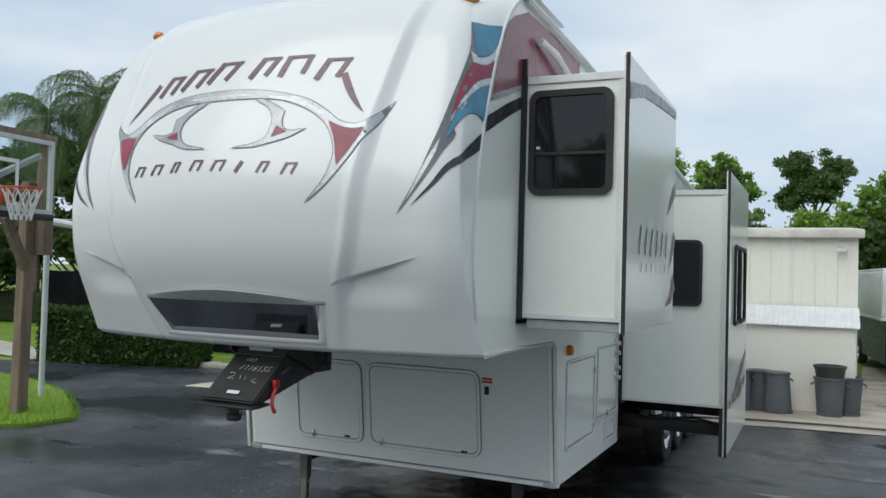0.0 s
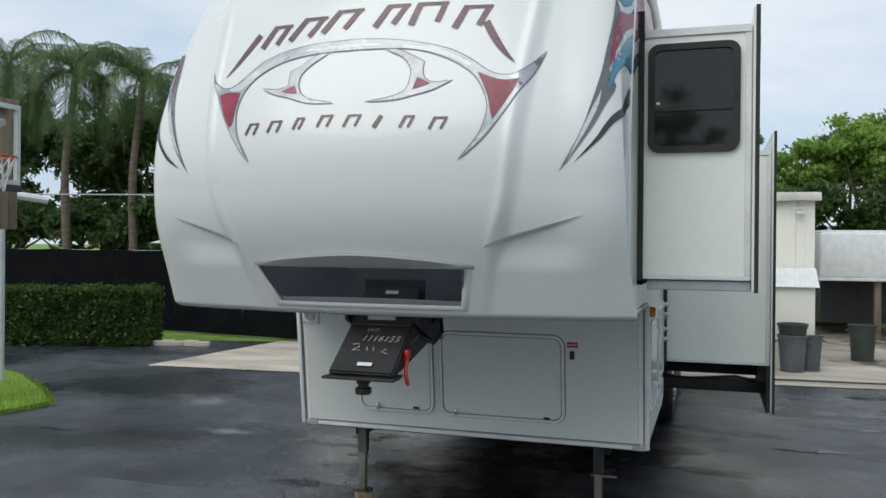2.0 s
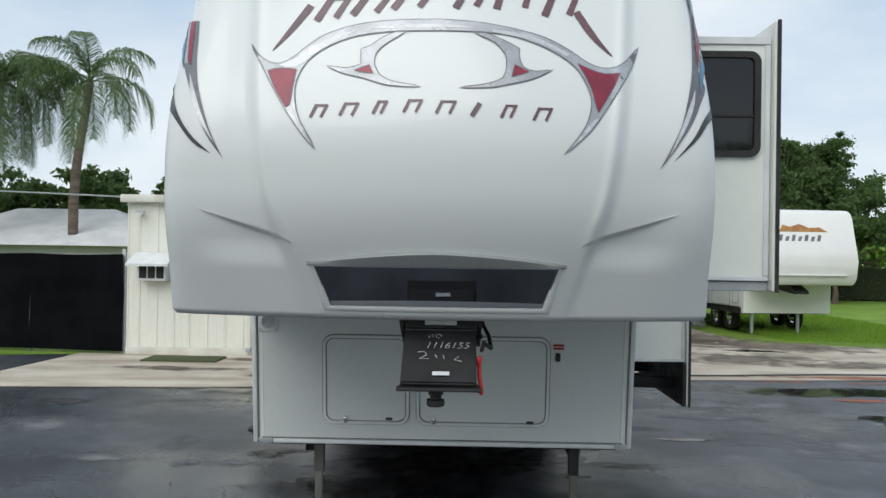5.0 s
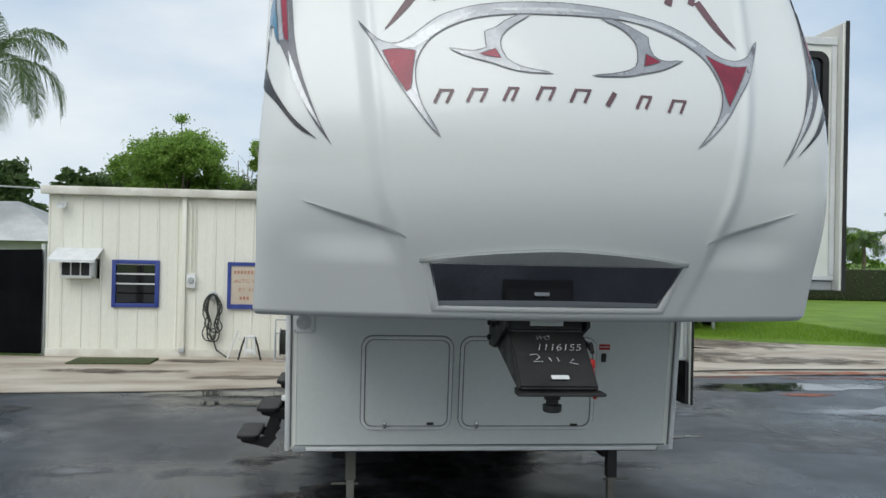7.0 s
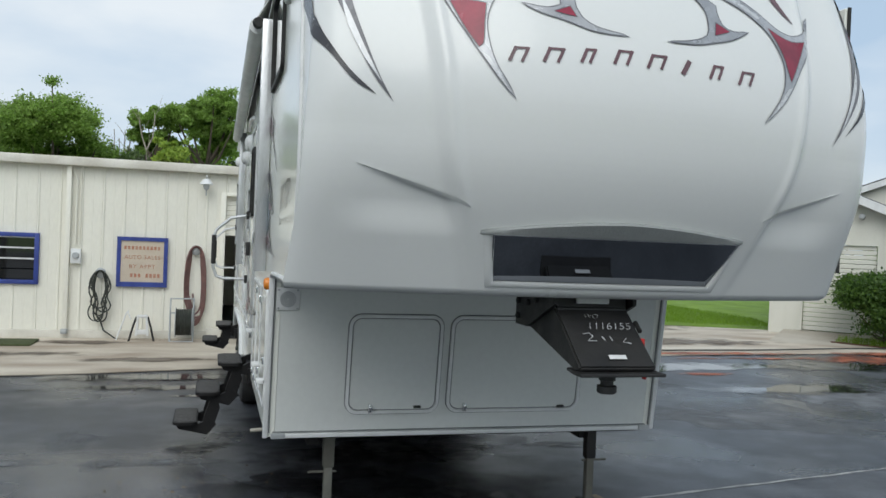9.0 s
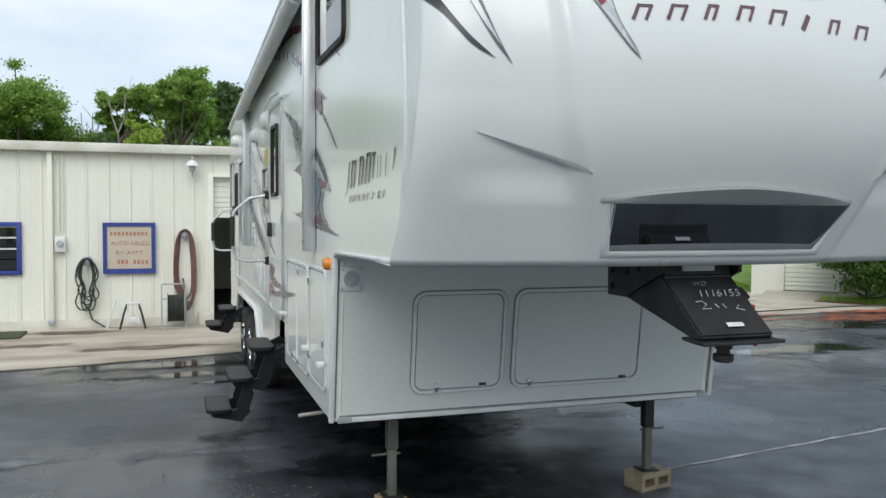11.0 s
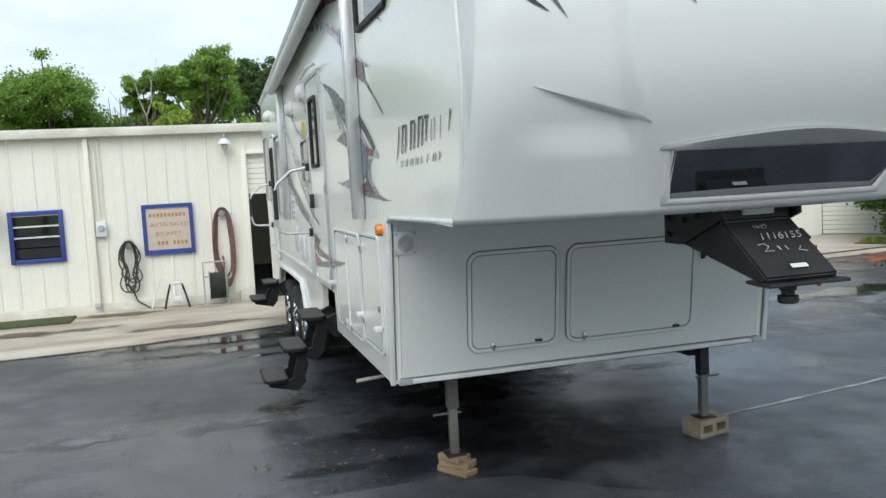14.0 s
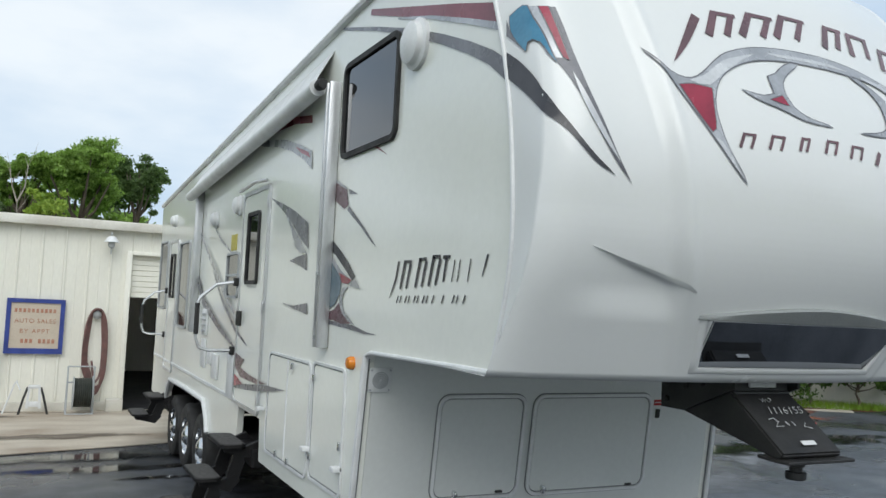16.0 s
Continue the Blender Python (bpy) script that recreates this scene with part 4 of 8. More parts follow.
# ---- trailer fittings ----
def hatch(parent, axis, at, w, h, r, cu, cv, sign, name="hatch_door", latches=((-0.3, -0.42), (0.3, -0.43)), material=None):
    """A flush baggage door with a raised rounded frame, on a plane across the axis at the given place."""
    bm = bmesh.new()
    ring_prism(bm, round_rect(w, h, r, 6, cu, cv), round_rect(w - 0.032, h - 0.032, r - 0.012, 6, cu, cv), axis, at, at + sign * 0.012)
    hd = part(name, bm, trim_white, parent)
    bm = bmesh.new()
    prism(bm, round_rect(w - 0.05, h - 0.05, r - 0.02, 6, cu, cv), axis, at - sign * 0.01, at + sign * 0.006)
    part("leaf", bm, panel_white if material is None else material, hd, smooth=False)
    bm = bmesh.new()
    ring_prism(bm, round_rect(w - 0.033, h - 0.033, r - 0.012, 6, cu, cv), round_rect(w - 0.044, h - 0.044, r - 0.017, 6, cu, cv), axis, at, at + sign * 0.007)
    part("gasket", bm, gasket_grey, hd, smooth=False)
    for a, b in latches:
        bm = bmesh.new()
        u, v = cu + a * w, cv + b * h
        i, j, k = AX[axis]
        lo, hi = [0, 0, 0], [0, 0, 0]
        lo[i], hi[i], lo[j], hi[j] = u - 0.012, u + 0.012, v - 0.022, v + 0.022
        lo[k], hi[k] = sorted((at + sign * 0.004, at + sign * 0.026))
        box(bm, lo, hi, 0.004)
        part("latch", bm, chrome, hd)
    return hd


# front bulkhead: doors lie in its slanted plane, so they hang on one turned part
slope = math.atan2(0.125, 0.95)
bay = new("bulkhead_face")
bay.parent, bay.matrix_basis = rv, Matrix.Translation((0, 0, 0.635)) @ Matrix.Rotation(slope, 4, "X")


def on_bay(name, bm, material, label="", smooth=True):
    return part(name, bm, material, bay, label, smooth)


for x0, x1, lat in ((-0.775, -0.215, ((-0.24, -0.44), (0.27, -0.435))), (-0.165, 0.695, ((-0.37, -0.44), (0.36, -0.45)))):
    w, h = x1 - x0, 0.592
    cu, cv = (x0 + x1) / 2, 0.422
    bm = bmesh.new()
    ring_prism(bm, round_rect(w, h, 0.07, 6, cu, cv), round_rect(w - 0.035, h - 0.035, 0.055, 6, cu, cv), "y", -0.002, -0.016)
    hd = on_bay("baggage_door", bm, trim_white)
    bm = bmesh.new()
    ring_prism(bm, round_rect(w + 0.012, h + 0.012, 0.078, 6, cu, cv), round_rect(w + 0.001, h + 0.001, 0.072, 6, cu, cv), "y", -0.001, -0.006)
    on_bay("outer_gasket", bm, gasket_grey, smooth=False)
    bm = bmesh.new()
    prism(bm, round_rect(w - 0.05, h - 0.05, 0.05, 6, cu, cv), "y", 0.003, -0.008)
    bm.normal_update()
    o = on_bay("leaf", bm, panel_white, smooth=False)
    bm = bmesh.new()
    ring_prism(bm, round_rect(w - 0.036, h - 0.036, 0.054, 6, cu, cv), round_rect(w - 0.050, h - 0.050, 0.049, 6, cu, cv), "y", -0.001, -0.005)
    on_bay("gasket", bm, gasket_grey, smooth=False)
    for q, (a, b) in enumerate(lat):
        bm = bmesh.new()
        u, v = cu + a * w, cv + b * h
        if q == 0:
            box(bm, (u - 0.010, -0.030, v - 0.024), (u + 0.010, -0.006, v + 0.024), 0.004)
            lathe(bm, [(0.012, 0), (0.012, 0.03), (0.001, 0.034)], pose(u, -0.006, v + 0.006, 90, 0, 0), 10)
        else:
            box(bm, (u - 0.022, -0.020, v - 0.007), (u + 0.022, -0.006, v + 0.007), 0.003)
        on_bay("latch", bm, black_steel if q else chrome)
# round vent in a square plate
bm = bmesh.new()
box(bm, (-1.195, -0.010, 0.735), (-1.065, -0.001, 0.865), 0.004)
vent = on_bay("speaker_vent", bm, trim_white, "white square vent with a round grille")
bm = bmesh.new()
for rr in (0.044, 0.034, 0.024, 0.014):
    lathe(bm, [(rr, 0.0), (rr, 0.006), (rr - 0.005, 0.006), (rr - 0.005, 0.0)], pose(-1.13, -0.010, 0.80, 90, 0, 0), 24, False)
part("grille", bm, trim_grey, vent)
for dx, dz in ((-0.052, -0.052), (0.052, -0.052), (-0.052, 0.052), (0.052, 0.052)):
    bm = bmesh.new()
    lathe(bm, [(0.006, 0), (0.006, 0.004), (0.001, 0.005)], pose(-1.13 + dx, -0.010, 0.80 + dz, 90, 0, 0), 8)
    part("screw", bm, trim_grey, vent)
bm = bmesh.new()
box(bm, (0.715, -0.004, 0.643), (0.785, -0.0005, 0.678))
on_bay("warning_sticker", bm, red_paint, "small red warning sticker", smooth=False)
bm = bmesh.new()
box(bm, (0.718, -0.0056, 0.659), (0.78, -0.0042, 0.664))
on_bay("sticker_line", bm, trim_white, smooth=False)
bm = bmesh.new()
box(bm, (0.732, -0.014, 0.565), (0.762, -0.001, 0.620), 0.004)
on_bay("cable_port", bm, black_rubber)
# corner and bottom trims
for s in (-1, 1):
    bm = bmesh.new()
    box(bm, (s * 1.222 - 0.015, -0.020, -0.008), (s * 1.222 + 0.015, -0.001, 0.93), 0.006)
    on_bay("corner_trim", bm, trim_white)
    bm = bmesh.new()
    box(bm, (s * 1.202 - 0.003, -0.012, 0.02), (s * 1.202 + 0.003, -0.001, 0.93), 0.002, 1)
    on_bay("trim_gasket", bm, gasket_grey)
    bm = bmesh.new()
    box(bm, (s * 1.16 - 0.03, -0.024, -0.012), (s * 1.16 + 0.05, -0.014, 0.022), 0.004)
    on_bay("trim_cap", bm, trim_grey)
bm = bmesh.new()
box(bm, (-1.19, -0.016, -0.012), (1.19, -0.001, 0.016), 0.005)
on_bay("bottom_trim", bm, trim_white)
bm = bmesh.new()
box(bm, (-1.18, -0.011, 0.020), (1.18, -0.001, 0.026))
on_bay("trim_gasket", bm, gasket_grey, smooth=False)

# seam strips between cap and walls, edge strip under the overhang
for s in (-1, 1):
    bm = bmesh.new()
    tube(bm, [(s * (HW + 0.014), smooth_table(SEAM, z) + 0.035, z) for z in [1.585 + 0.06 * k for k in range(34)]], 0.010, 8)
    part("seam_strip", bm, trim_white, rv)
    bm = bmesh.new()
    tube(bm, [(s * (HW + 0.006), y, z) for y, z in ((-1.43, 1.590), (-0.9, 1.583), (-0.2, 1.573), (-0.125, 1.55), (-0.108, 1.50), (0.0, 0.635))], 0.011, 8)
    part("edge_strip", bm, trim_white, rv)
    bm = bmesh.new()
    tube(bm, [(s * (HW + 0.004), y, z) for y, z in ((-0.86, 3.545), (-0.5, 3.535), (0.3, 3.50), (8.0, 3.02))], 0.03, 8)
    part("roof_rail", bm, trim_white, rv)
    bm = bmesh.new()
    lathe(bm, [(0.035, 0), (0.035, 0.02), (0.028, 0.035), (0.001, 0.04)], pose(s * HW, 0.06 if s < 0 else 0.18, 1.50, 0, s * 90, 0), 18)
    part("marker_lamp", bm, amber, rv, "round amber marker lamp")
    bm = bmesh.new()
    lathe(bm, [(0.055, 0), (0.053, 0.02), (0.035, 0.034), (0.001, 0.038)], pose(s * 1.06, cap_y(1.06, 3.43) + 0.004, 3.43, 62, 0, s * 24) @ Matrix.Diagonal((1, 0.5, 1, 1)), 18)
    part("roof_marker_lamp", bm, amber, rv, "amber clearance lamp on the nose cap")

# underside of the moulded lip over each cheek
for s in (-1, 1):
    bm = bmesh.new()
    rings = []
    for k in range(34):
        x = 0.630 + 0.0128 * k
        z, g = mould_z(x), 0.016 * min(0.4 + k / 3.0, ((34 - k) / 34.0) ** 0.8)
        y = cap_y(x, z + 0.012) - 0.0025
        rings.append([bm.verts.new((s * x, y + dy * g, z + dz * g)) for dy, dz in ((0.10, 0.06), (1.1, -0.75), (2.6, -0.2))])
    for p, q in zip(rings, rings[1:]):
        for k in range(2):
            bm.faces.new((p[k], q[k], q[k + 1], p[k + 1]))
    bmesh.ops.recalc_face_normals(bm, faces=bm.faces)
    part("cheek_lip", bm, gelcoat, front_cap, smooth=30)

# tinted panel in the nose, with its frame and brow
def panel_y(x, z):
    """The flat-fronted panel leans back from its brow to a ledge at the foot."""
    mid = cap_y(0, z, False)
    return mid + 0.75 * (cap_y(x, z, False) - mid) + 0.022 - 0.044 * (z - 1.64) / 0.176


def panel_outline(tw, bw, zt, zb, n=16):
    top = [(-tw + 2 * tw * k / n, zt) for k in range(n + 1)]
    rt = [(tw + (bw - tw) * k / 4, zt + (zb - zt) * k / 4) for k in range(1, 4)]
    bot = [(bw - 2 * bw * k / n, zb) for k in range(n + 1)]
    lf = [(-bw - (tw - bw) * k / 4, zb + (zt - zb) * k / 4) for k in range(1, 4)]
    return top + rt + bot + lf


def cap_ring(bm, outer, inner, lift_o, lift_i):
    n = len(outer)
    vo = [bm.verts.new((x, cap_y(x, z, False) - lift_o, z)) for x, z in outer]
    vi = [bm.verts.new((x, panel_y(x, z) - 0.002 if lift_i is None else cap_y(x, z, False) - lift_i, z)) for x, z in inner]
    for k in range(n):
        bm.faces.new((vo[k], vo[(k + 1) % n], vi[(k + 1) % n], vi[k]))
    return vi


bm = bmesh.new()
n = 24
rows = []
for j in range(7):
    z = 1.634 + 0.188 * j / 6
    hw = 0.480 + 0.054 * j / 6
    rows.append([bm.verts.new((-hw + 2 * hw * k / n, panel_y(-hw + 2 * hw * k / n, z), z)) for k in range(n + 1)])
for p, q in zip(rows, rows[1:]):
    for k in range(n):
        bm.faces.new((p[k], p[k + 1], q[k + 1], q[k]))
nose_panel = part("nose_panel", bm, smoked, rv, "glossy black tinted panel in the nose cap", smooth=60)
bm = bmesh.new()
o1, o2, o3 = panel_outline(0.566, 0.512, 1.834, 1.612), panel_outline(0.548, 0.498, 1.831, 1.622), panel_outline(0.530, 0.481, 1.822, 1.637)
cap_ring(bm, o1, o2, -0.004, 0.012)
cap_ring(bm, o2, o3, 0.012, 0.008)
cap_ring(bm, o3, panel_outline(0.527, 0.478, 1.819, 1.641), 0.008, None)
bmesh.ops.remove_doubles(bm, verts=bm.verts, dist=2e-4)
part("nose_frame", bm, gelcoat, nose_panel, smooth=50)
# the brow: a shallow arched ledge with blunt ends
bm = bmesh.new()
m = 30
rows = []
for k in range(m + 1):
    x = -0.572 + 1.144 * k / m
    u = abs(2 * k / m - 1)
    e, tip = 1 - u ** 1.6, 1 - sstep(0.94, 1.0, u)
    zt, zb = 1.836 + 0.046 * e, 1.822
    rows.append([bm.verts.new((x, cap_y(x, zz, False) - d, zz)) for zz, d in ((zt + 0.008, -0.010), (zt + 0.002, (0.008 + 0.016 * e) * tip), (zt - 0.006, (0.016 + 0.018 * e) * tip), (zb + 0.006, 0.024 * tip), (zb, 0.022 * tip), (zb - 0.004, -0.012))])
for p, q in zip(rows, rows[1:]):
    for k in range(5):
        bm.faces.new((p[k], q[k], q[k + 1], p[k + 1]))
# darker than the cap because its shade is put into the material
part("nose_brow", bm, brow_shade, nose_panel, "moulded brow with its shade painted in as grey", smooth=40)
# pin box
PX = 0.02
bm = bmesh.new()
prism(bm, [(-1.16, 1.60), (-1.18, 1.44), (-1.78, 1.298), (-1.82, 1.298), (-1.835, 1.318), (-1.565, 1.526), (-1.552, 1.60)], "x", PX - 0.17, PX + 0.165)
bmesh.ops.bevel(bm, geom=list(bm.edges), offset=0.008, segments=2, affect="EDGES")
pin = part("pin_box", bm, black_steel, rv, "black steel fifth-wheel pin box with chalk marks")
bm = bmesh.new()
prism(bm, [(PX - 0.185, -1.875), (PX + 0.185, -1.875), (PX + 0.185, -1.80), (PX + 0.166, -1.70), (PX - 0.166, -1.70), (PX - 0.185, -1.80)], "z", 1.286, 1.299)
bmesh.ops.bevel(bm, geom=list(bm.edges), offset=0.003, segments=1, affect="EDGES")
part("nose_plate", bm, black_steel, pin)
bm = bmesh.new()
lathe(bm, [(0.034, 1.262), (0.034, 1.225), (0.026, 1.222), (0.026, 1.205), (0.040, 1.202), (0.040, 1.178), (0.034, 1.172)], pose(PX - 0.015, -1.76, 0.032), 24)
part("kingpin", bm, black_steel, pin)
for s in (-1, 1):
    bm = bmesh.new()
    prism(bm, [(-1.16, 1.59), (-1.16, 1.42), (-1.30, 1.42), (-1.60, 1.545), (-1.60, 1.59)], "x", PX + s * 0.182 - 0.008, PX + s * 0.182 + 0.008)
    arm = part("side_plate", bm, black_steel, pin, smooth=False)
    for yy, zz in ((-1.20, 1.53), (-1.20, 1.46), (-1.32, 1.53), (-1.42, 1.55)):
        bm = bmesh.new()
        lathe(bm, [(0.014, 0), (0.014, 0.012), (0.008, 0.016)], pose(PX + s * 0.19, yy, zz, 0, s * 90, 0), 6)
        part("bolt", bm, black_rubber, arm, smooth=False)
bm = bmesh.new()
box(bm, (PX - 0.075, -1.576, 1.548), (PX + 0.075, -1.560, 1.595), 0.003, 1)
part("bracket_plate", bm, trim_white, pin, smooth=False)
bm = bmesh.new()
tube(bm, [(PX + 0.176, -1.66, 1.40), (PX + 0.180, -1.68, 1.36), (PX + 0.180, -1.70, 1.33), (PX + 0.186, -1.71, 1.29), (PX + 0.19, -1.69, 1.25)], 0.010, 8)
box(bm, (PX + 0.166, -1.69, 1.375), (PX + 0.190, -1.65, 1.415), 0.005)
part("breakaway_lever", bm, red_paint, pin, "red breakaway switch and cord")
bm = bmesh.new()
tube(bm, [(PX + 0.19, -1.2, 1.56), (PX + 0.235, -1.3, 1.47), (PX + 0.24, -1.45, 1.43), (PX + 0.20, -1.58, 1.47), (PX + 0.19, -1.64, 1.44)], 0.010, 8)
part("cable", bm, black_rubber, pin)
# chalk marks lie on the sloping face
face = new("chalk_marks")
face.parent = pin
sl = math.atan2(0.257, 0.335)
face.matrix_basis = Matrix.Translation((PX, -1.6675, 1.4465)) @ Matrix.Rotation(sl, 4, "X")
chalk = mat("white_chalk", (0.62, 0.63, 0.64), (0.30, 0.31, 0.32), 60.0, 0.8, 0.95, lo=0.4, hi=0.6)
cu = bpy.data.curves.new("chalk_text", "FONT")
cu.body, cu.size, cu.shear, cu.extrude = "1116155", 0.058, 0.3, 0.0006
cu.align_x, cu.align_y, cu.offset = "CENTER", "CENTER", -0.0012
tmp = new("chalk_text_curve", cu)
bpy.context.view_layer.update()
chalk_me = bpy.data.meshes.new_from_object(tmp)
bpy.data.objects.remove(tmp)
chalk_me.materials.clear()
chalk_me.materials.append(chalk)
o = new("chalk_number", chalk_me)
o.parent, o.matrix_basis = face, pose(0.03, 0.015, 0.0085)
cu = bpy.data.curves.new("chalk_text", "FONT")
cu.body, cu.size, cu.shear, cu.extrude = "WO", 0.036, 0.3, 0.0006
cu.align_x, cu.align_y, cu.offset = "CENTER", "CENTER", -0.001
tmp = new("chalk_text_curve", cu)
bpy.context.view_layer.update()
chalk_me = bpy.data.meshes.new_from_object(tmp)
bpy.data.objects.remove(tmp)
chalk_me.materials.clear()
chalk_me.materials.append(chalk)
o = new("chalk_letters", chalk_me)
o.parent, o.matrix_basis = face, pose(-0.03, 0.075, 0.0085)
for pts in (((-0.10, -0.03), (-0.07, -0.025), (-0.06, -0.045), (-0.09, -0.07), (-0.05, -0.07)), ((-0.02, -0.045), (-0.012, -0.068)), ((0.015, -0.045), (0.02, -0.068)), ((0.085, -0.055), (0.065, -0.075), (0.10, -0.085))):
    bm = bmesh.new()
    tube(bm, [(x, y, 0.0085) for x, y in pts], 0.0022, 6)
    part("chalk_stroke", bm, chalk, face)
bm = bmesh.new()
box(bm, (-0.03, -0.172, 0.0075), (0.045, -0.150, 0.0095))
part("label", bm, trim_white, face, smooth=False)

# landing legs
leg_steel = mat("dull_zinc_steel", (0.20, 0.20, 0.175), (0.13, 0.125, 0.105), 5.0, 0.5, 0.65, metal=0.4, bump=0.1)
for lx, outer in ((-0.83, "zinc"), (0.89, "black")):
    bm = bmesh.new()
    box(bm, (lx - 0.033, 0.143, 0.40), (lx + 0.033, 0.209, 0.66), 0.006)
    leg = part("landing_leg", bm, leg_steel if outer == "zinc" else black_steel, rv, "steel landing jack")
    bm = bmesh.new()
    box(bm, (lx - 0.025, 0.151, 0.122), (lx + 0.025, 0.201, 0.40), 0.005)
    part("inner_leg", bm, leg_steel, leg)
    bm = bmesh.new()
    box(bm, (lx - 0.060, 0.115, 0.1185), (lx + 0.060, 0.235, 0.128), 0.003)
    part("foot_plate", bm, black_steel, leg)
    bm = bmesh.new()
    tube(bm, [(lx + 0.12, 0.176, 0.385), (lx - 0.05, 0.176, 0.385)] if lx > 0 else [(lx - 0.12, 0.176, 0.37), (lx + 0.05, 0.176, 0.37)], 0.008, 8)
    part("pull_pin", bm, leg_steel, leg)

# left wall: baggage doors, entry door, windows, lamps
BW = -HW
hatch(rv, "x", BW - 0.001, 1.00, 0.71, 0.06, 1.26, 1.09, -1, "baggage_door", ((-0.12, 0.42), (0.16, -0.44), (-0.12, -0.44)), fibreglass)
hatch(rv, "x", BW - 0.001, 0.58, 0.70, 0.05, 0.43, 1.11, -1, "baggage_door", ((0.42, 0.36), (0.42, -0.30), (-0.46, -0.1)), fibreglass)
bm = bmesh.new()
box(bm, (BW - 0.013, 1.255, 0.76), (BW - 0.004, 1.27, 1.42), 0.002, 1)
part("door_split", bm, trim_white, rv)


def wall_window(parent, side, x, y0, y1, z0, z1, r, bars=(), name="window", frame_w=0.03, glass=None, frame_mat=None):
    cy, cz, w, h = (y0 + y1) / 2, (z0 + z1) / 2, y1 - y0, z1 - z0
    bm = bmesh.new()
    ring_prism(bm, round_rect(w, h, r, 6, cy, cz), round_rect(w - 2 * frame_w, h - 2 * frame_w, max(r - frame_w, 0.01), 6, cy, cz), "x", x + side * 0.001, x + side * 0.020)
    wd = part(name, bm, frame_mat or black_rubber, parent)
    bm = bmesh.new()
    prism(bm, round_rect(w - 2 * frame_w + 0.004, h - 2 * frame_w + 0.004, max(r - frame_w, 0.01), 6, cy, cz), "x", x - side * 0.02, x + side * 0.006)
    part("pane", bm, glass or dark_glass, wd, smooth=False)
    for b in bars:
        bm = bmesh.new()
        box(bm, (x + side * 0.006, y0 + frame_w, b - 0.010), (x + side * 0.016, y1 - frame_w, b + 0.010), 0.002, 1)
        part("bar", bm, frame_mat or black_rubber, wd)
    return wd


wall_window(rv, -1, BW, -0.40, 0.42, 2.64, 3.20, 0.07)
bm = bmesh.new()
ring_prism(bm, round_rect(0.86, 1.74, 0.06, 6, 2.42, 1.81), round_rect(0.80, 1.68, 0.045, 6, 2.42, 1.81), "x", BW - 0.001, BW - 0.020)
door = part("entry_door", bm, aluminium, rv, "white trailer entry door with a tall tinted window")
bm = bmesh.new()
prism(bm, round_rect(0.795, 1.675, 0.045, 6, 2.42, 1.81), "x", BW + 0.01, BW - 0.012)
part("leaf", bm, fibreglass, door, smooth=False)
wall_window(door, -1, BW - 0.012, 2.23, 2.62, 1.92, 2.50, 0.04)
bm = bmesh.new()
box(bm, (BW - 0.045, 2.70, 1.58), (BW - 0.012, 2.78, 1.70), 0.006)
part("door_lock", bm, black_rubber, door)
for zz in (1.05, 1.75, 2.55):
    bm = bmesh.new()
    box(bm, (BW - 0.028, 1.99, zz - 0.05), (BW - 0.005, 2.02, zz + 0.05), 0.004)
    part("hinge", bm, aluminium, door)
bm = bmesh.new()
tube(bm, [(BW - 0.05, 1.98, 2.70), (BW - 0.06, 2.30, 2.72), (BW - 0.05, 2.86, 2.70)], 0.014, 8)
part("rain_gutter", bm, aluminium, door)


def wall_lamp(y, z, r=0.10):
    bm = bmesh.new()
    lathe(bm, [(r, 0), (r, 0.02), (r * 0.86, 0.03), (r * 0.80, 0.055), (r * 0.45, 0.075), (0.001, 0.08)], pose(BW, y, z, 0, -90, 0), 24)
    part("porch_lamp", bm, trim_white, rv, "round white porch lamp")


wall_lamp(-0.60, 3.06, 0.125)
wall_lamp(3.02, 2.60, 0.09)
wall_lamp(4.02, 2.55, 0.08)
wall_lamp(6.7, 2.72, 0.08)
yellow = mat("yellow_sticker", (0.60, 0.52, 0.10), (0.5, 0.42, 0.08), 8, 0.5)
bm = bmesh.new()
box(bm, (BW - 0.006, 3.10, 2.22), (BW - 0.001, 3.32, 2.36))
part("sticker", bm, yellow, rv, "yellow notice sticker", smooth=False)
wall_window(rv, -1, BW, 2.92, 3.42, 1.80, 2.20, 0.05, (2.0,), frame_mat=trim_grey, frame_w=0.022)
wall_window(rv, -1, BW, 5.45, 6.15, 1.42, 2.42, 0.06, frame_mat=trim_grey, frame_w=0.025)
wall_window(rv, -1, BW, 7.15, 7.85, 1.60, 2.50, 0.06, frame_mat=trim_grey, frame_w=0.025)
bm = bmesh.new()
ring_prism(bm, round_rect(0.66, 1.62, 0.05, 6, 6.62, 1.66), round_rect(0.60, 1.56, 0.04, 6, 6.62, 1.66), "x", BW - 0.001, BW - 0.018)
door_b = part("rear_entry_door", bm, aluminium, rv, "white rear entry door with a small window")
bm = bmesh.new()
prism(bm, round_rect(0.598, 1.558, 0.04, 6, 6.62, 1.66), "x", BW + 0.01, BW - 0.010)
part("leaf", bm, fibreglass, door_b, smooth=False)
wall_window(door_b, -1, BW - 0.010, 6.46, 6.78, 1.75, 2.30, 0.03)


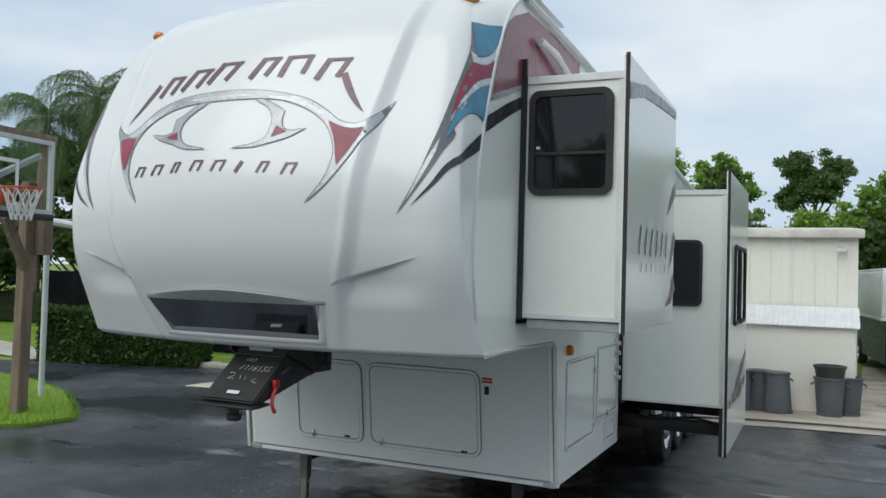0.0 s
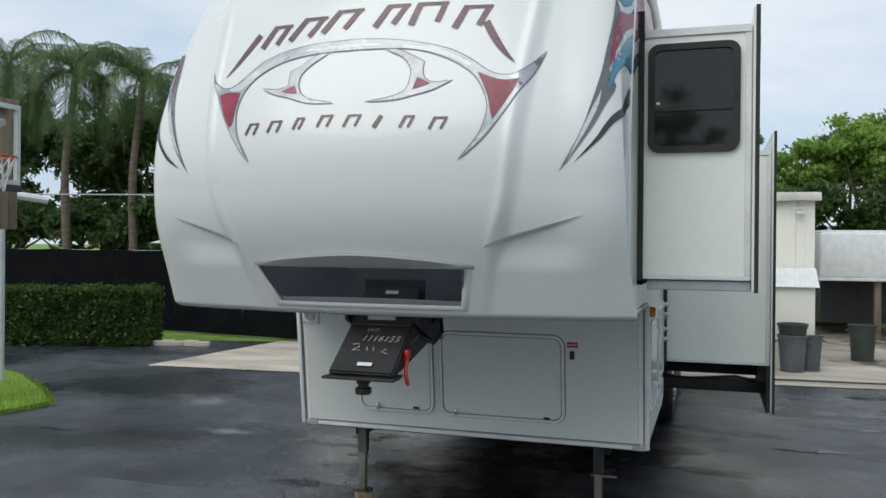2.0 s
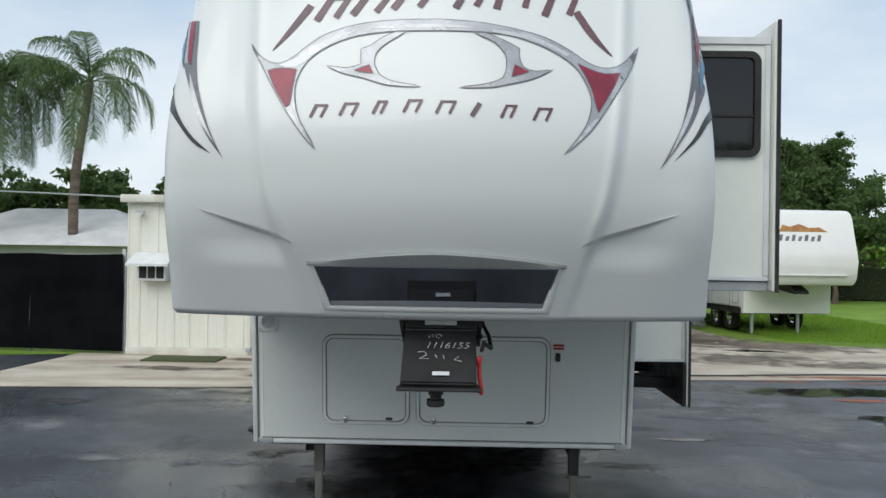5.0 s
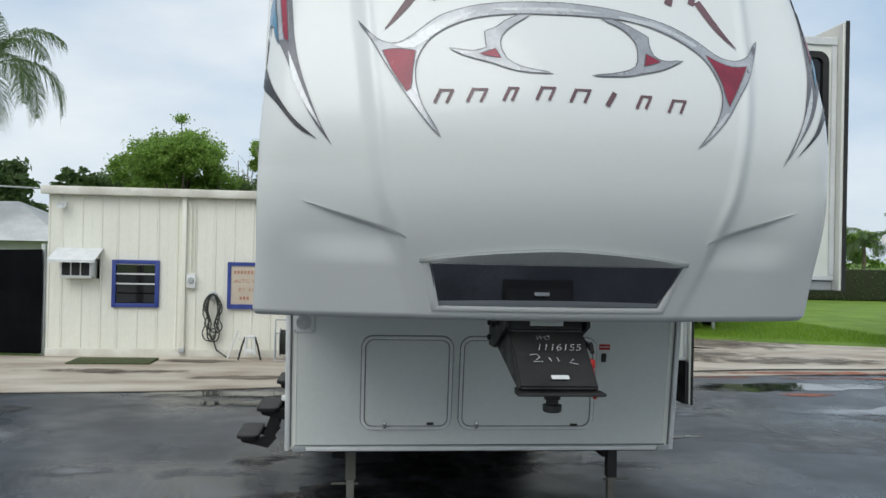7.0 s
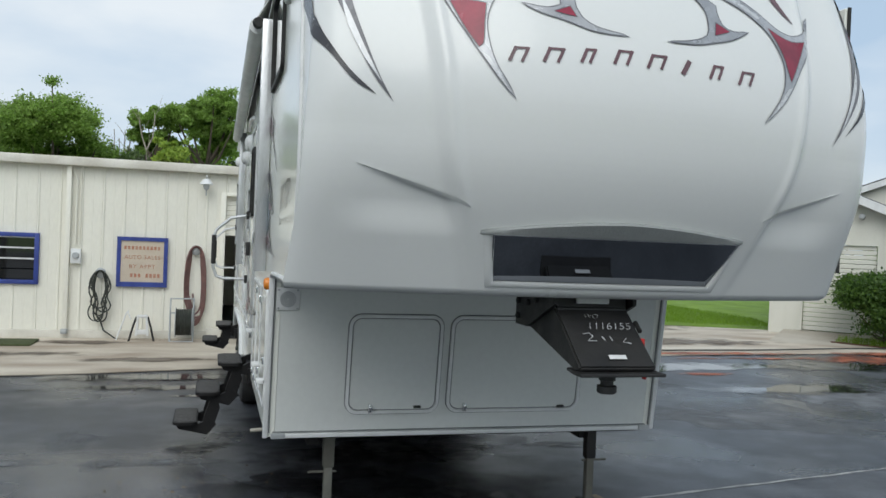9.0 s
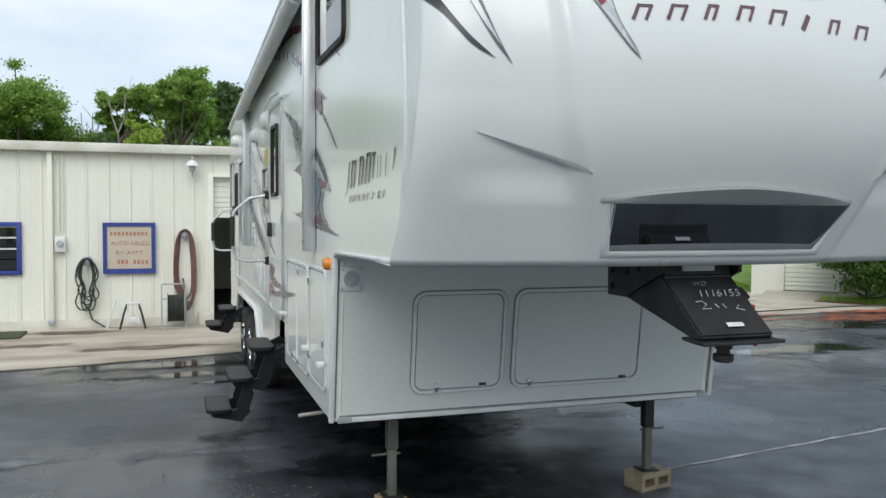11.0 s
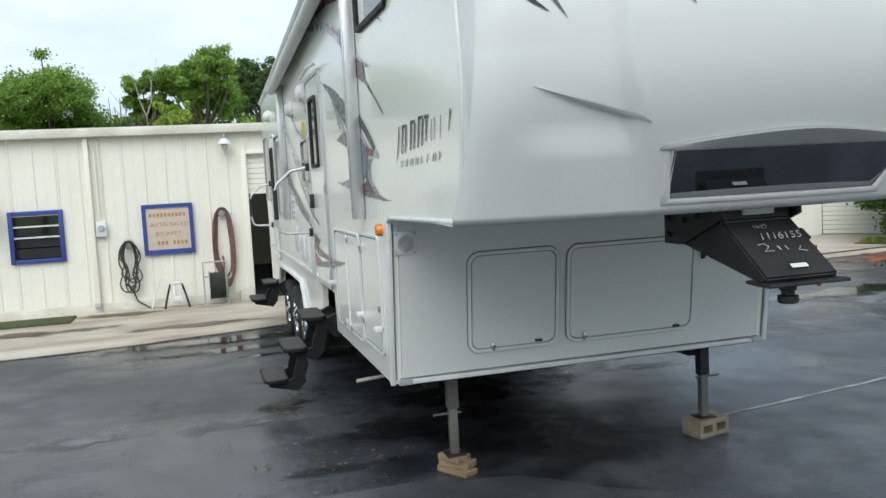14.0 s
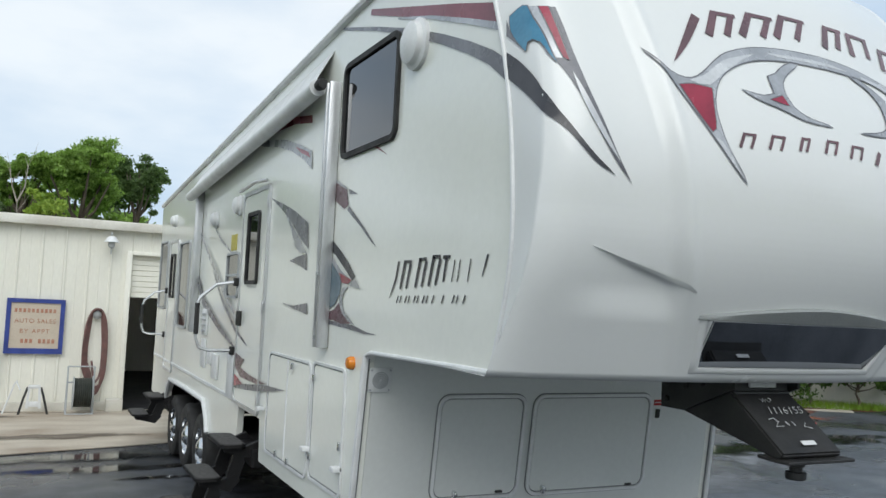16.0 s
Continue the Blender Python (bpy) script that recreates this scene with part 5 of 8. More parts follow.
def grab_rail(y, z0, z1, out):
    bm = bmesh.new()
    pts = [(BW - 0.02, y, z1), (BW - out * 0.55, y + 0.04, z1 - 0.03), (BW - out + 0.02, y + 0.06, z1 - 0.14), (BW - out, y + 0.06, z1 - 0.2), (BW - out, y + 0.06, z0 + 0.10), (BW - out + 0.03, y + 0.06, z0 + 0.02), (BW - out * 0.7, y + 0.04, z0), (BW - 0.02, y, z0)]
    tube(bm, pts, 0.014, 10)
    rail = part("grab_rail", bm, aluminium, rv, "folding aluminium grab rail")
    bm = bmesh.new()
    tube(bm, [(BW - out, y + 0.06, z1 - 0.19), (BW - out, y + 0.06, z0 + 0.13)], 0.021, 10)
    part("grip", bm, black_rubber, rail, "black foam grip")
    for zz in (z0, z1):
        bm = bmesh.new()
        box(bm, (BW - 0.045, y - 0.03, zz - 0.035), (BW - 0.001, y + 0.03, zz + 0.035), 0.006)
        part("hinge", bm, black_rubber, rail)


grab_rail(2.93, 1.36, 1.94, 0.32)
grab_rail(6.98, 1.28, 1.84, 0.30)

# awning with its arms
bm = bmesh.new()
tube(bm, [(BW - 0.10, 0.66, 3.11), (BW - 0.10, 5.1, 2.87)], 0.052, 18)
awn = part("awning", bm, trim_white, rv, "rolled white awning along the roof edge")
bm = bmesh.new()
va = [bm.verts.new(p) for p in ((BW - 0.11, 0.68, 3.165), (BW - 0.004, 0.68, 3.36), (BW - 0.004, 5.05, 3.10), (BW - 0.11, 5.05, 2.925))]
vb = [bm.verts.new(v.co - Vector((0, 0, 0.012))) for v in va]
bm.faces.new(va)
bm.faces.new(vb[::-1])
for k in range(4):
    bm.faces.new((va[k], va[(k + 1) % 4], vb[(k + 1) % 4], vb[k]))
part("weather_cover", bm, trim_white, awn, smooth=False)
for yy, zt, zb in ((0.53, 3.12, 1.55), (4.86, 2.90, 1.42)):
    bm = bmesh.new()
    for dx in (-0.030, 0.030):
        box(bm, (BW - 0.075, yy + dx - 0.012, zb), (BW - 0.005, yy + dx + 0.012, zt), 0.004)
    box(bm, (BW - 0.050, yy - 0.018, zb + 0.02), (BW - 0.010, yy + 0.018, zt - 0.02), 0.003)
    arm = part("awning_arm", bm, aluminium, awn, "bright aluminium awning arm")
    bm = bmesh.new()
    lathe(bm, [(0.030, -0.04), (0.036, 0.0), (0.030, 0.04)], pose(BW - 0.10, yy + 0.07, zt - 0.005, 90, 0, 3), 20)
    part("end_cap", bm, black_rubber, arm)
    for dz, half in ((0.43, 0.02), (0.06, 0.008)):
        bm = bmesh.new()
        box(bm, (BW - 0.082, yy - half, zb + dz - 0.01), (BW - 0.074, yy + half, zb + dz + 0.01))
        part("rivet", bm, trim_grey, arm, smooth=False)

# folding steps
def steps(y0, y1, first, drop, count):
    """Folding entry steps: chunky bent side arms that carry rounded treads."""
    bm = bmesh.new()
    box(bm, (BW - 0.02, y0, first - 0.16), (BW + 0.4, y1, first - 0.03), 0.01)
    st = part("folding_steps", bm, step_black, rv, "black steel folding entry steps, let down", smooth=False)
    for k in range(count):
        x, z = BW - 0.16 - 0.165 * k, first - drop * k
        bm = bmesh.new()
        prism(bm, round_rect(0.190, y1 - y0, 0.06, 5, x, (y0 + y1) / 2), "z", z - 0.010, z + 0.012)
        tr = part("tread", bm, step_black, st)
        bm = bmesh.new()
        prism(bm, round_rect(0.170, y1 - y0 - 0.05, 0.05, 5, x, (y0 + y1) / 2), "z", z + 0.012, z + 0.016)
        part("grip_mat", bm, grip_mat, tr, "grey non-slip pad", smooth=False)
        for yy in (y0 + 0.06, y1 - 0.10):
            bm = bmesh.new()
            prism(bm, [(x + 0.10, z - 0.012), (x + 0.20, z + 0.03), (x + 0.24, z - 0.02), (x + 0.17, z - 0.10), (x + 0.07, z - 0.075), (x - 0.05, z - 0.05), (x - 0.07, z - 0.014)], "y", yy, yy + 0.045)
            if k < count - 1:
                prism(bm, [(x + 0.08, z - 0.05), (x + 0.02, z - 0.06), (x - 0.03, z - drop + 0.02), (x - 0.01, z - drop - 0.05), (x + 0.05, z - drop - 0.045), (x + 0.10, z - 0.12)], "y", yy + 0.002, yy + 0.043)
            part("side_arm", bm, step_black, tr, smooth=False)


step_black = mat("black_step_steel", (0.008, 0.008, 0.009), (0.014, 0.013, 0.013), 5.0, 0.55, 0.7, bump=0.12, bscale=90, spec=0.3)
grip_mat = mat("grey_grip_pad", (0.085, 0.082, 0.080), (0.055, 0.053, 0.051), 30.0, 0.8, 0.95, bump=0.4, bscale=160)
steps(2.02, 2.60, 0.72, 0.235, 3)
steps(6.20, 6.78, 0.56, 0.20, 2)

# fender skirt, small fittings on the left wall
bm = bmesh.new()
path = [(BW - 0.012, 3.84, 0.53), (BW - 0.012, 3.93, 0.67), (BW - 0.012, 4.10, 0.80), (BW - 0.012, 5.2, 0.80), (BW - 0.012, 6.30, 0.78), (BW - 0.012, 6.48, 0.63), (BW - 0.012, 6.56, 0.47)]
tube(bm, path, 0.026, 8)
part("wheel_arch_trim", bm, trim_white, rv)
bm = bmesh.new()
box(bm, (BW - 0.014, 2.75, 0.955), (BW - 0.002, 4.6, 0.985), 0.003, 1)
box(bm, (BW - 0.014, 4.62, 0.955), (BW - 0.002, 7.9, 0.985), 0.003, 1)
part("belt_strip", bm, trim_white, rv)
for y0, y1, z0, z1, d in ((2.83, 3.12, 0.97, 1.33, 0.02), (3.55, 3.75, 1.05, 1.28, 0.03), (3.85, 4.0, 1.16, 1.30, 0.03), (4.2, 4.42, 1.10, 1.38, 0.015), (4.18, 4.42, 1.42, 1.68, 0.02)):
    bm = bmesh.new()
    box(bm, (BW - d, y0, z0), (BW - 0.001, y1, z1), 0.008)
    acc = part("access_cover", bm, trim_white, rv, "white plastic access cover")
    if d == 0.02 and z0 > 1.4:
        for k in range(4):
            bm = bmesh.new()
            box(bm, (BW - 0.03, y0 + 0.02, z0 + 0.03 + 0.055 * k), (BW - 0.018, y1 - 0.02, z0 + 0.05 + 0.055 * k), 0.003, 1)
            part("louvre", bm, trim_grey, acc)
for yy, zz in ((1.86, 1.02), (0.735, 0.93), (0.17, 0.92)):
    bm = bmesh.new()
    box(bm, (BW - 0.055, yy - 0.03, zz - 0.014), (BW - 0.001, yy + 0.03, zz + 0.014), 0.005)
    part("door_catch", bm, trim_white, rv)
bm = bmesh.new()
tube(bm, [(-1.0, 1.0, 0.45), (BW - 0.035, 1.0, 0.432)], 0.013, 10)
part("drain_pipe", bm, cream_pipe, rv)

# right wall fittings
hatch(rv, "x", HW + 0.001, 0.75, 0.60, 0.05, 0.515, 1.13, 1, "baggage_door", ((0.42, 0.3), (0.42, -0.35)), fibreglass)
hatch(rv, "x", HW + 0.001, 0.66, 0.56, 0.05, 1.31, 1.19, 1, "baggage_door", ((0.40, 0.3), (-0.1, -0.45)), fibreglass)
hatch(rv, "x", HW + 0.001, 0.37, 0.16, 0.035, 1.415, 0.785, 1, "access_door", (), fibreglass)
for zz in (1.46, 1.38, 1.26, 1.18):
    bm = bmesh.new()
    lathe(bm, [(0.035, 0), (0.035, 0.012), (0.018, 0.016), (0.018, 0.05), (0.001, 0.052)], pose(HW, 1.56, zz, 0, 90, 0), 14)
    part("water_inlet", bm, aluminium, rv)
bm = bmesh.new()
tube(bm, [(HW + 0.03, -0.66, 3.36), (HW + 0.05, -0.4, 3.34), (HW + 0.05, 0.02, 3.24)], 0.022, 10)
part("slide_topper_roller", bm, trim_white, rv)

# slide-out windows
bm = bmesh.new()
ring_prism(bm, round_rect(0.47, 0.58, 0.06, 6, 1.505, 2.725), round_rect(0.40, 0.51, 0.035, 6, 1.505, 2.725), "y", -0.862, -0.885)
sw = part("slide_window", bm, black_rubber, slide_a, "black-framed tinted window")
bm = bmesh.new()
prism(bm, round_rect(0.405, 0.515, 0.036, 6, 1.505, 2.725), "y", -0.850, -0.870)
part("pane", bm, black_gloss, sw, smooth=False)
bm = bmesh.new()
box(bm, (1.305, -0.882, 2.653), (1.705, -0.870, 2.672), 0.003, 1)
part("bar", bm, black_rubber, sw)
bm = bmesh.new()
box(bm, (1.315, -0.884, 2.69), (1.333, -0.870, 2.705), 0.002, 1)
part("latch", bm, trim_white, sw)
bm = bmesh.new()
ring_prism(bm, round_rect(0.32, 0.54, 0.05, 6, 1.72, 2.05), round_rect(0.27, 0.49, 0.035, 6, 1.72, 2.05), "y", 1.738, 1.715)
sw = part("slide_window", bm, black_rubber, slide_b, "black-framed tinted window")
bm = bmesh.new()
prism(bm, round_rect(0.274, 0.494, 0.036, 6, 1.72, 2.05), "y", 1.75, 1.728)
part("pane", bm, black_gloss, sw, smooth=False)
for y0, y1 in ((2.10, 2.52), (2.60, 3.10)):
    wall_window(slide_b, 1, 2.09, y0, y1, 1.62, 2.30, 0.05, glass=black_gloss)
wall_decal(1, grey_decal, [(-0.91, 2.98, 0.09), (-0.5, 3.06, 0.07), (0.1, 3.10, 0.06), (0.58, 3.12, 0.05)], 1.831)
wall_decal(1, grey_decal, [(0.30, 2.42, 0.01), (0.45, 2.52, 0.06), (0.60, 2.62, 0.08)], 1.831)
wall_decal(1, grey_decal, [(0.40, 2.06, 0.01), (0.50, 2.16, 0.06), (0.60, 2.3, 0.10)], 1.831)
wall_decal(1, plum_decal, [(0.30, 1.82, 0.01), (0.48, 1.86, 0.06), (0.60, 1.98, 0.14)], 1.831)
for k in range(6):
    wall_decal(1, grey_decal, [(-0.55 + 0.17 * k, 2.29, 0.035), (-0.60 + 0.17 * k, 2.13, 0.03)], 1.831)
    wall_decal(1, grey_decal, [(-0.52 + 0.15 * k, 2.08, 0.018), (-0.54 + 0.15 * k, 2.03, 0.016)], 1.831)
wall_decal(1, grey_decal, [(1.72, 0.98, 0.02), (2.3, 1.02, 0.10), (2.8, 1.15, 0.12), (3.4, 1.32, 0.05)], 2.091)
wall_decal(1, plum_decal, [(2.2, 0.98, 0.02), (2.7, 1.0, 0.08), (3.3, 1.08, 0.03)], 2.091)
# black board added as the fascia's inner face below the slide floor
bm = bmesh.new()
box(bm, (2.030, 1.70, 0.60), (2.058, 3.45, 0.965))
part("fascia_backing", bm, black_steel, slide_b, "black inner face of the slide-out's fascia below its floor", smooth=False)
for yy in (2.1, 3.15):
    bm = bmesh.new()
    box(bm, (0.8, yy - 0.05, 0.70), (2.03, yy + 0.05, 0.80), 0.006)
    part("slide_rail", bm, black_steel, slide_b)
bm = bmesh.new()
tube(bm, [(1.0, 2.0, 0.86), (1.4, 2.02, 0.80), (1.8, 2.0, 0.84), (2.02, 2.0, 0.80)], 0.012, 8)
part("slide_cable", bm, black_rubber, slide_b)
bm = bmesh.new()
box(bm, (HW + 0.05, -0.85, 1.70), (1.798, 0.54, 1.752), 0.004, 1)
part("slide_floor", bm, trim_grey, slide_a, smooth=False)

# ---- plants ----
def leaf_material(name, c1, c2, rough=0.55):
    m = bpy.data.materials.new(name)
    m.use_nodes = True
    nt = m.node_tree
    bs = nt.nodes["Principled BSDF"]
    ge, rp = nt.nodes.new("ShaderNodeNewGeometry"), nt.nodes.new("ShaderNodeValToRGB")
    rp.color_ramp.elements[0].color, rp.color_ramp.elements[1].color = (*c1, 1), (*c2, 1)
    nt.links.new(ge.outputs["Random Per Island"], rp.inputs["Fac"])
    nt.links.new(rp.outputs["Color"], bs.inputs["Base Color"])
    bs.inputs["Roughness"].default_value = rough
    tr, mx = nt.nodes.new("ShaderNodeBsdfTranslucent"), nt.nodes.new("ShaderNodeMixShader")
    nt.links.new(rp.outputs["Color"], tr.inputs["Color"])
    mx.inputs["Fac"].default_value = 0.5
    out = nt.nodes["Material Output"]
    nt.links.new(bs.outputs["BSDF"], mx.inputs[1])
    nt.links.new(tr.outputs["BSDF"], mx.inputs[2])
    nt.links.new(mx.outputs["Shader"], out.inputs["Surface"])
    return m


bark = mat("grey_brown_bark", (0.16, 0.125, 0.095), (0.09, 0.07, 0.055), 6.0, 0.85, 0.95, bump=0.8, bscale=25, grain=0.3, stretch=(1, 1, 0.3))
palm_bark = mat("palm_bark", (0.22, 0.17, 0.13), (0.13, 0.10, 0.08), 5.0, 0.85, 0.95, bump=0.8, bscale=18, grain=0.3, stretch=(0.5, 0.5, 3))
leaf_mid = leaf_material("oak_leaves", (0.155, 0.265, 0.048), (0.33, 0.50, 0.105))
leaf_dark = leaf_material("dark_leaves", (0.055, 0.100, 0.030), (0.125, 0.20, 0.058))
leaf_yellow = leaf_material("yellow_green_leaves", (0.22, 0.34, 0.05), (0.40, 0.52, 0.09))
leaf_yellow_dark = leaf_material("lime_leaves", (0.11, 0.20, 0.022), (0.24, 0.37, 0.045))
leaf_hedge = leaf_material("hedge_leaves", (0.020, 0.055, 0.010), (0.085, 0.16, 0.022))
leaf_pine = leaf_material("pine_needles", (0.060, 0.110, 0.036), (0.15, 0.235, 0.070))
leaf_haze = leaf_material("grey_green_leaves", (0.10, 0.155, 0.060), (0.19, 0.26, 0.105))
leaf_bush = leaf_material("bush_leaves", (0.030, 0.075, 0.014), (0.12, 0.22, 0.035))
leaf_palm = leaf_material("palm_leaflets", (0.075, 0.13, 0.045), (0.17, 0.25, 0.09))
leaf_dead = leaf_material("dry_leaflets", (0.15, 0.11, 0.06), (0.24, 0.18, 0.10))
blade_grass = leaf_material("grass_blades", (0.14, 0.26, 0.020), (0.27, 0.43, 0.040))


def leaf_mesh(name, centres, size, material, rng, flat=0.0):
    """Many small four-cornered leaves at the given places."""
    n = len(centres)
    a = rng.normal(size=(n, 3))
    a[:, 2] *= 1 - flat
    a /= np.linalg.norm(a, axis=1)[:, None]
    b = np.cross(a, rng.normal(size=(n, 3)))
    b /= np.linalg.norm(b, axis=1)[:, None]
    s = size * rng.uniform(0.6, 1.4, n)[:, None]
    v = np.stack([centres - a * s, centres + b * s * 0.5, centres + a * s, centres - b * s * 0.5], 1).reshape(-1, 3)
    me = bpy.data.meshes.new(name)
    me.from_pydata(v.tolist(), [], np.arange(4 * n).reshape(-1, 4).tolist())
    me.materials.append(material)
    return me


def make_tree(name, label, at, height, spread, seed, material, trunk=0.16, base=0.35, clumps=34, leaves=150, leaf=0.10, gap=1.0, group="trees behind the building"):
    """A tapered trunk with limbs, and a crown of many leaf clumps with gaps between them."""
    rng = np.random.default_rng(seed)
    t = thing(name, label, "tree", at, group=group)
    bm = bmesh.new()
    fork = height * base
    tube(bm, [(0, 0, -0.1), (0.05, 0.02, fork * 0.5), (0.0, 0.08, fork), (0.1, 0.0, height * 0.72)], trunk, 8, trunk * 0.3)
    ends = []
    for k in range(9):
        ang, rad = 2 * math.pi * (k + rng.uniform(-0.3, 0.3)) / 9, spread * rng.uniform(0.55, 0.95)
        h = height * rng.uniform(base + 0.12, 0.93)
        e = Vector((rad * math.cos(ang), rad * math.sin(ang), h))
        s = Vector((0.03, 0.03, fork + (h - fork) * 0.25))
        mid = s.lerp(e, 0.5) + Vector((0, 0, -0.12 * height * 0.3))
        tube(bm, [s, mid, e], trunk * 0.45, 6, trunk * 0.10)
        ends.append(e)
    part("trunk", bm, bark, t)
    pts = []
    lobes = [(0.0, 0.0, 0.78, 0.62)] + [(0.58 * spread * math.cos(g), 0.58 * spread * math.sin(g), rng.uniform(base + 0.5 * (0.86 - base), 0.88), rng.uniform(0.36, 0.56)) for g in (0.4 + 2 * math.pi * q / 5 + rng.uniform(-0.4, 0.4) for q in range(5))]
    for k in range(2 * clumps):
        if k < len(ends):
            c = np.array(ends[k])
        else:
            lx, ly, lz, lr = lobes[k % len(lobes)]
            d = rng.normal(size=3)
            d *= rng.uniform(0.45, 1.0) / np.linalg.norm(d)
            c = np.array([lx, ly, height * lz]) + d * [lr * spread, lr * spread, min(lr * spread * 0.8, height * (0.97 - lz))]
            c[2] = max(c[2], height * (base + 0.04))
        r = spread * rng.uniform(0.09, 0.21) * gap
        q = rng.normal(size=(leaves // 2, 3)) * [0.55 * r, 0.55 * r, 0.36 * r]
        pts.append(c + q)
    o = new("crown", leaf_mesh("crown", np.concatenate(pts), leaf, material, rng))
    o.parent = t
    return t


def make_palm(at, height, seed, fronds=22, length=2.6, lean=0.3, drop=1.0):
    """A palm: ringed trunk, arching fronds with hanging leaflets."""
    rng = np.random.default_rng(seed)
    t = thing("palm_tree", "tall feathery palm with a bare grey-brown trunk", "palm", at, group="palms behind the fence")
    bm = bmesh.new()
    pts = [(lean * (k / 8) ** 2, 0.1 * math.sin(k), height * k / 8 - 0.1 * (k == 0)) for k in range(9)]
    tube(bm, pts, 0.15, 12, 0.10)
    part("trunk", bm, palm_bark, t)
    top = Vector(pts[-1])
    ribs, v, f = bmesh.new(), [], []
    for k in range(fronds):
        ang = 2 * math.pi * k * 0.382 + rng.uniform(-0.2, 0.2)
        rise = rng.uniform(-0.65, 1.0)
        d, L = Vector((math.cos(ang), math.sin(ang), 0)), length * rng.uniform(0.8, 1.1)
        line, p, el = [], top.copy(), 0.45 + 0.95 * rise
        for s in range(11):
            line.append(p.copy())
            p += (d * math.cos(el) + Vector((0, 0, math.sin(el)))) * L / 10
            el = max(el - (0.15 + 0.10 * s / 10 + 0.06 * (1 - rise)) * drop, -1.50)
        tube(ribs, line, 0.022, 4, 0.006, False)
        side = d.cross(Vector((0, 0, 1)))
        for s in range(84):
            u = 0.10 + 0.90 * s / 84
            q = u * 10
            i = min(int(q), 9)
            b = line[i].lerp(line[i + 1], q - i)
            fw = (line[i + 1] - line[i]).normalized()
            ll = 0.66 * math.sin(math.pi * min(u * 0.9 + 0.1, 1)) ** 0.6 + 0.06
            for sg in (-1, 1):
                out = (side * sg * rng.uniform(0.5, 0.9) + fw * 0.6).normalized()
                m1 = b + out * ll * 0.5 - Vector((0, 0, 0.05 * ll))
                e = b + out * ll * 0.85 - Vector((0, 0, ll * rng.uniform(0.25, 1.0)))
                w = fw * 0.010
                n = len(v)
                v += [b - w, b + w, m1 + w, m1 - w, e]
                f += [(n, n + 1, n + 2, n + 3), (n + 3, n + 2, n + 4)]
    part("frond_ribs", ribs, leaf_palm, t)
    me = bpy.data.meshes.new("fronds")
    me.from_pydata([tuple(q) for q in v], [], f)
    me.materials.append(leaf_palm)
    o = new("fronds", me)
    o.parent = t
    return t


G2 = gz(20)
make_tree("oak_tree", "leafy green oak standing behind the metal building", (-5.85, 20.0, G2), 6.15, 1.60, 1, leaf_mid, 0.13, 0.22, clumps=150, leaves=460, leaf=0.042, gap=0.92)
make_tree("oak_tree", "leafy green oak standing behind the metal building", (-1.85, 20.0, G2), 6.35, 1.10, 2, leaf_mid, 0.12, 0.50, clumps=80, leaves=500, leaf=0.042, gap=0.92)
make_tree("oak_tree", "leafy green oak standing behind the metal building", (-7.4, 22.5, G2), 5.2, 1.4, 12, leaf_mid, 0.12, 0.30, clumps=50, leaves=300, leaf=0.058, gap=0.95)
make_tree("oak_tree", "leafy green oak standing behind the metal building", (-3.3, 20.2, G2), 6.05, 0.76, 3, leaf_mid, 0.12, 0.55, clumps=46, leaves=500, leaf=0.042, gap=0.92)
make_tree("shrub_tree", "low yellow-green shrub behind the building", (-2.62, 17.0, G2), 4.30 - G2, 0.42, 4, leaf_yellow, 0.07, 0.70, clumps=46, leaves=150, leaf=0.06, gap=1.25)
make_tree("shrub_tree", "low dark green shrub behind the building", (-1.75, 18.4, G2), 4.15, 0.7, 5, leaf_dark, 0.07, 0.4, clumps=24, leaves=170, leaf=0.08)
make_tree("shrub_tree", "low dark green shrub behind the building", (-4.0, 18.4, G2), 4.0, 0.7, 15, leaf_dark, 0.07, 0.4, clumps=24, leaves=170, leaf=0.08)
make_tree("shrub_tree", "low dark green shrub behind the building", (-0.5, 19.0, G2), 4.2, 0.6, 25, leaf_mid, 0.07, 0.4, clumps=22, leaves=160, leaf=0.08)
make_tree("pine_tree", "slender dark pine with an open crown", (-11.2, 28.0, G2), 5.5, 1.1, 6, leaf_dark, 0.12, 0.62, clumps=34, leaves=150, leaf=0.09, gap=0.85)
make_tree("pine_tree", "slender dark pine with an open crown", (-9.2, 29.0, G2), 5.2, 1.2, 7, leaf_dark, 0.12, 0.5, clumps=32, leaves=150, leaf=0.09)
# bare stems standing among the crowns
def make_bare_tree(name, label, at, stems, radius, twigs_each, seed):
    """A leafless small tree: a few forking stems with thin twigs."""
    rng = np.random.default_rng(seed)
    t = thing(name, label, "tree", at, group="trees behind the building")
    bm = bmesh.new()
    for stem in stems:
        pts = [Vector(q) for q in stem]
        tube(bm, pts, radius, 6, radius * 0.5)
        a, b = pts[-2], pts[-1]
        for k in range(twigs_each):
            s0 = a.lerp(b, rng.uniform(0.1, 1.0))
            d = Vector((rng.normal() * 0.22, rng.normal() * 0.22, rng.uniform(0.2, 0.6)))
            tube(bm, [s0, s0 + d * 0.5 + Vector((0.02, 0, 0)), s0 + d], radius * 0.4, 4, radius * 0.15)
    part("stems", bm, pale_bark, t)
    return t


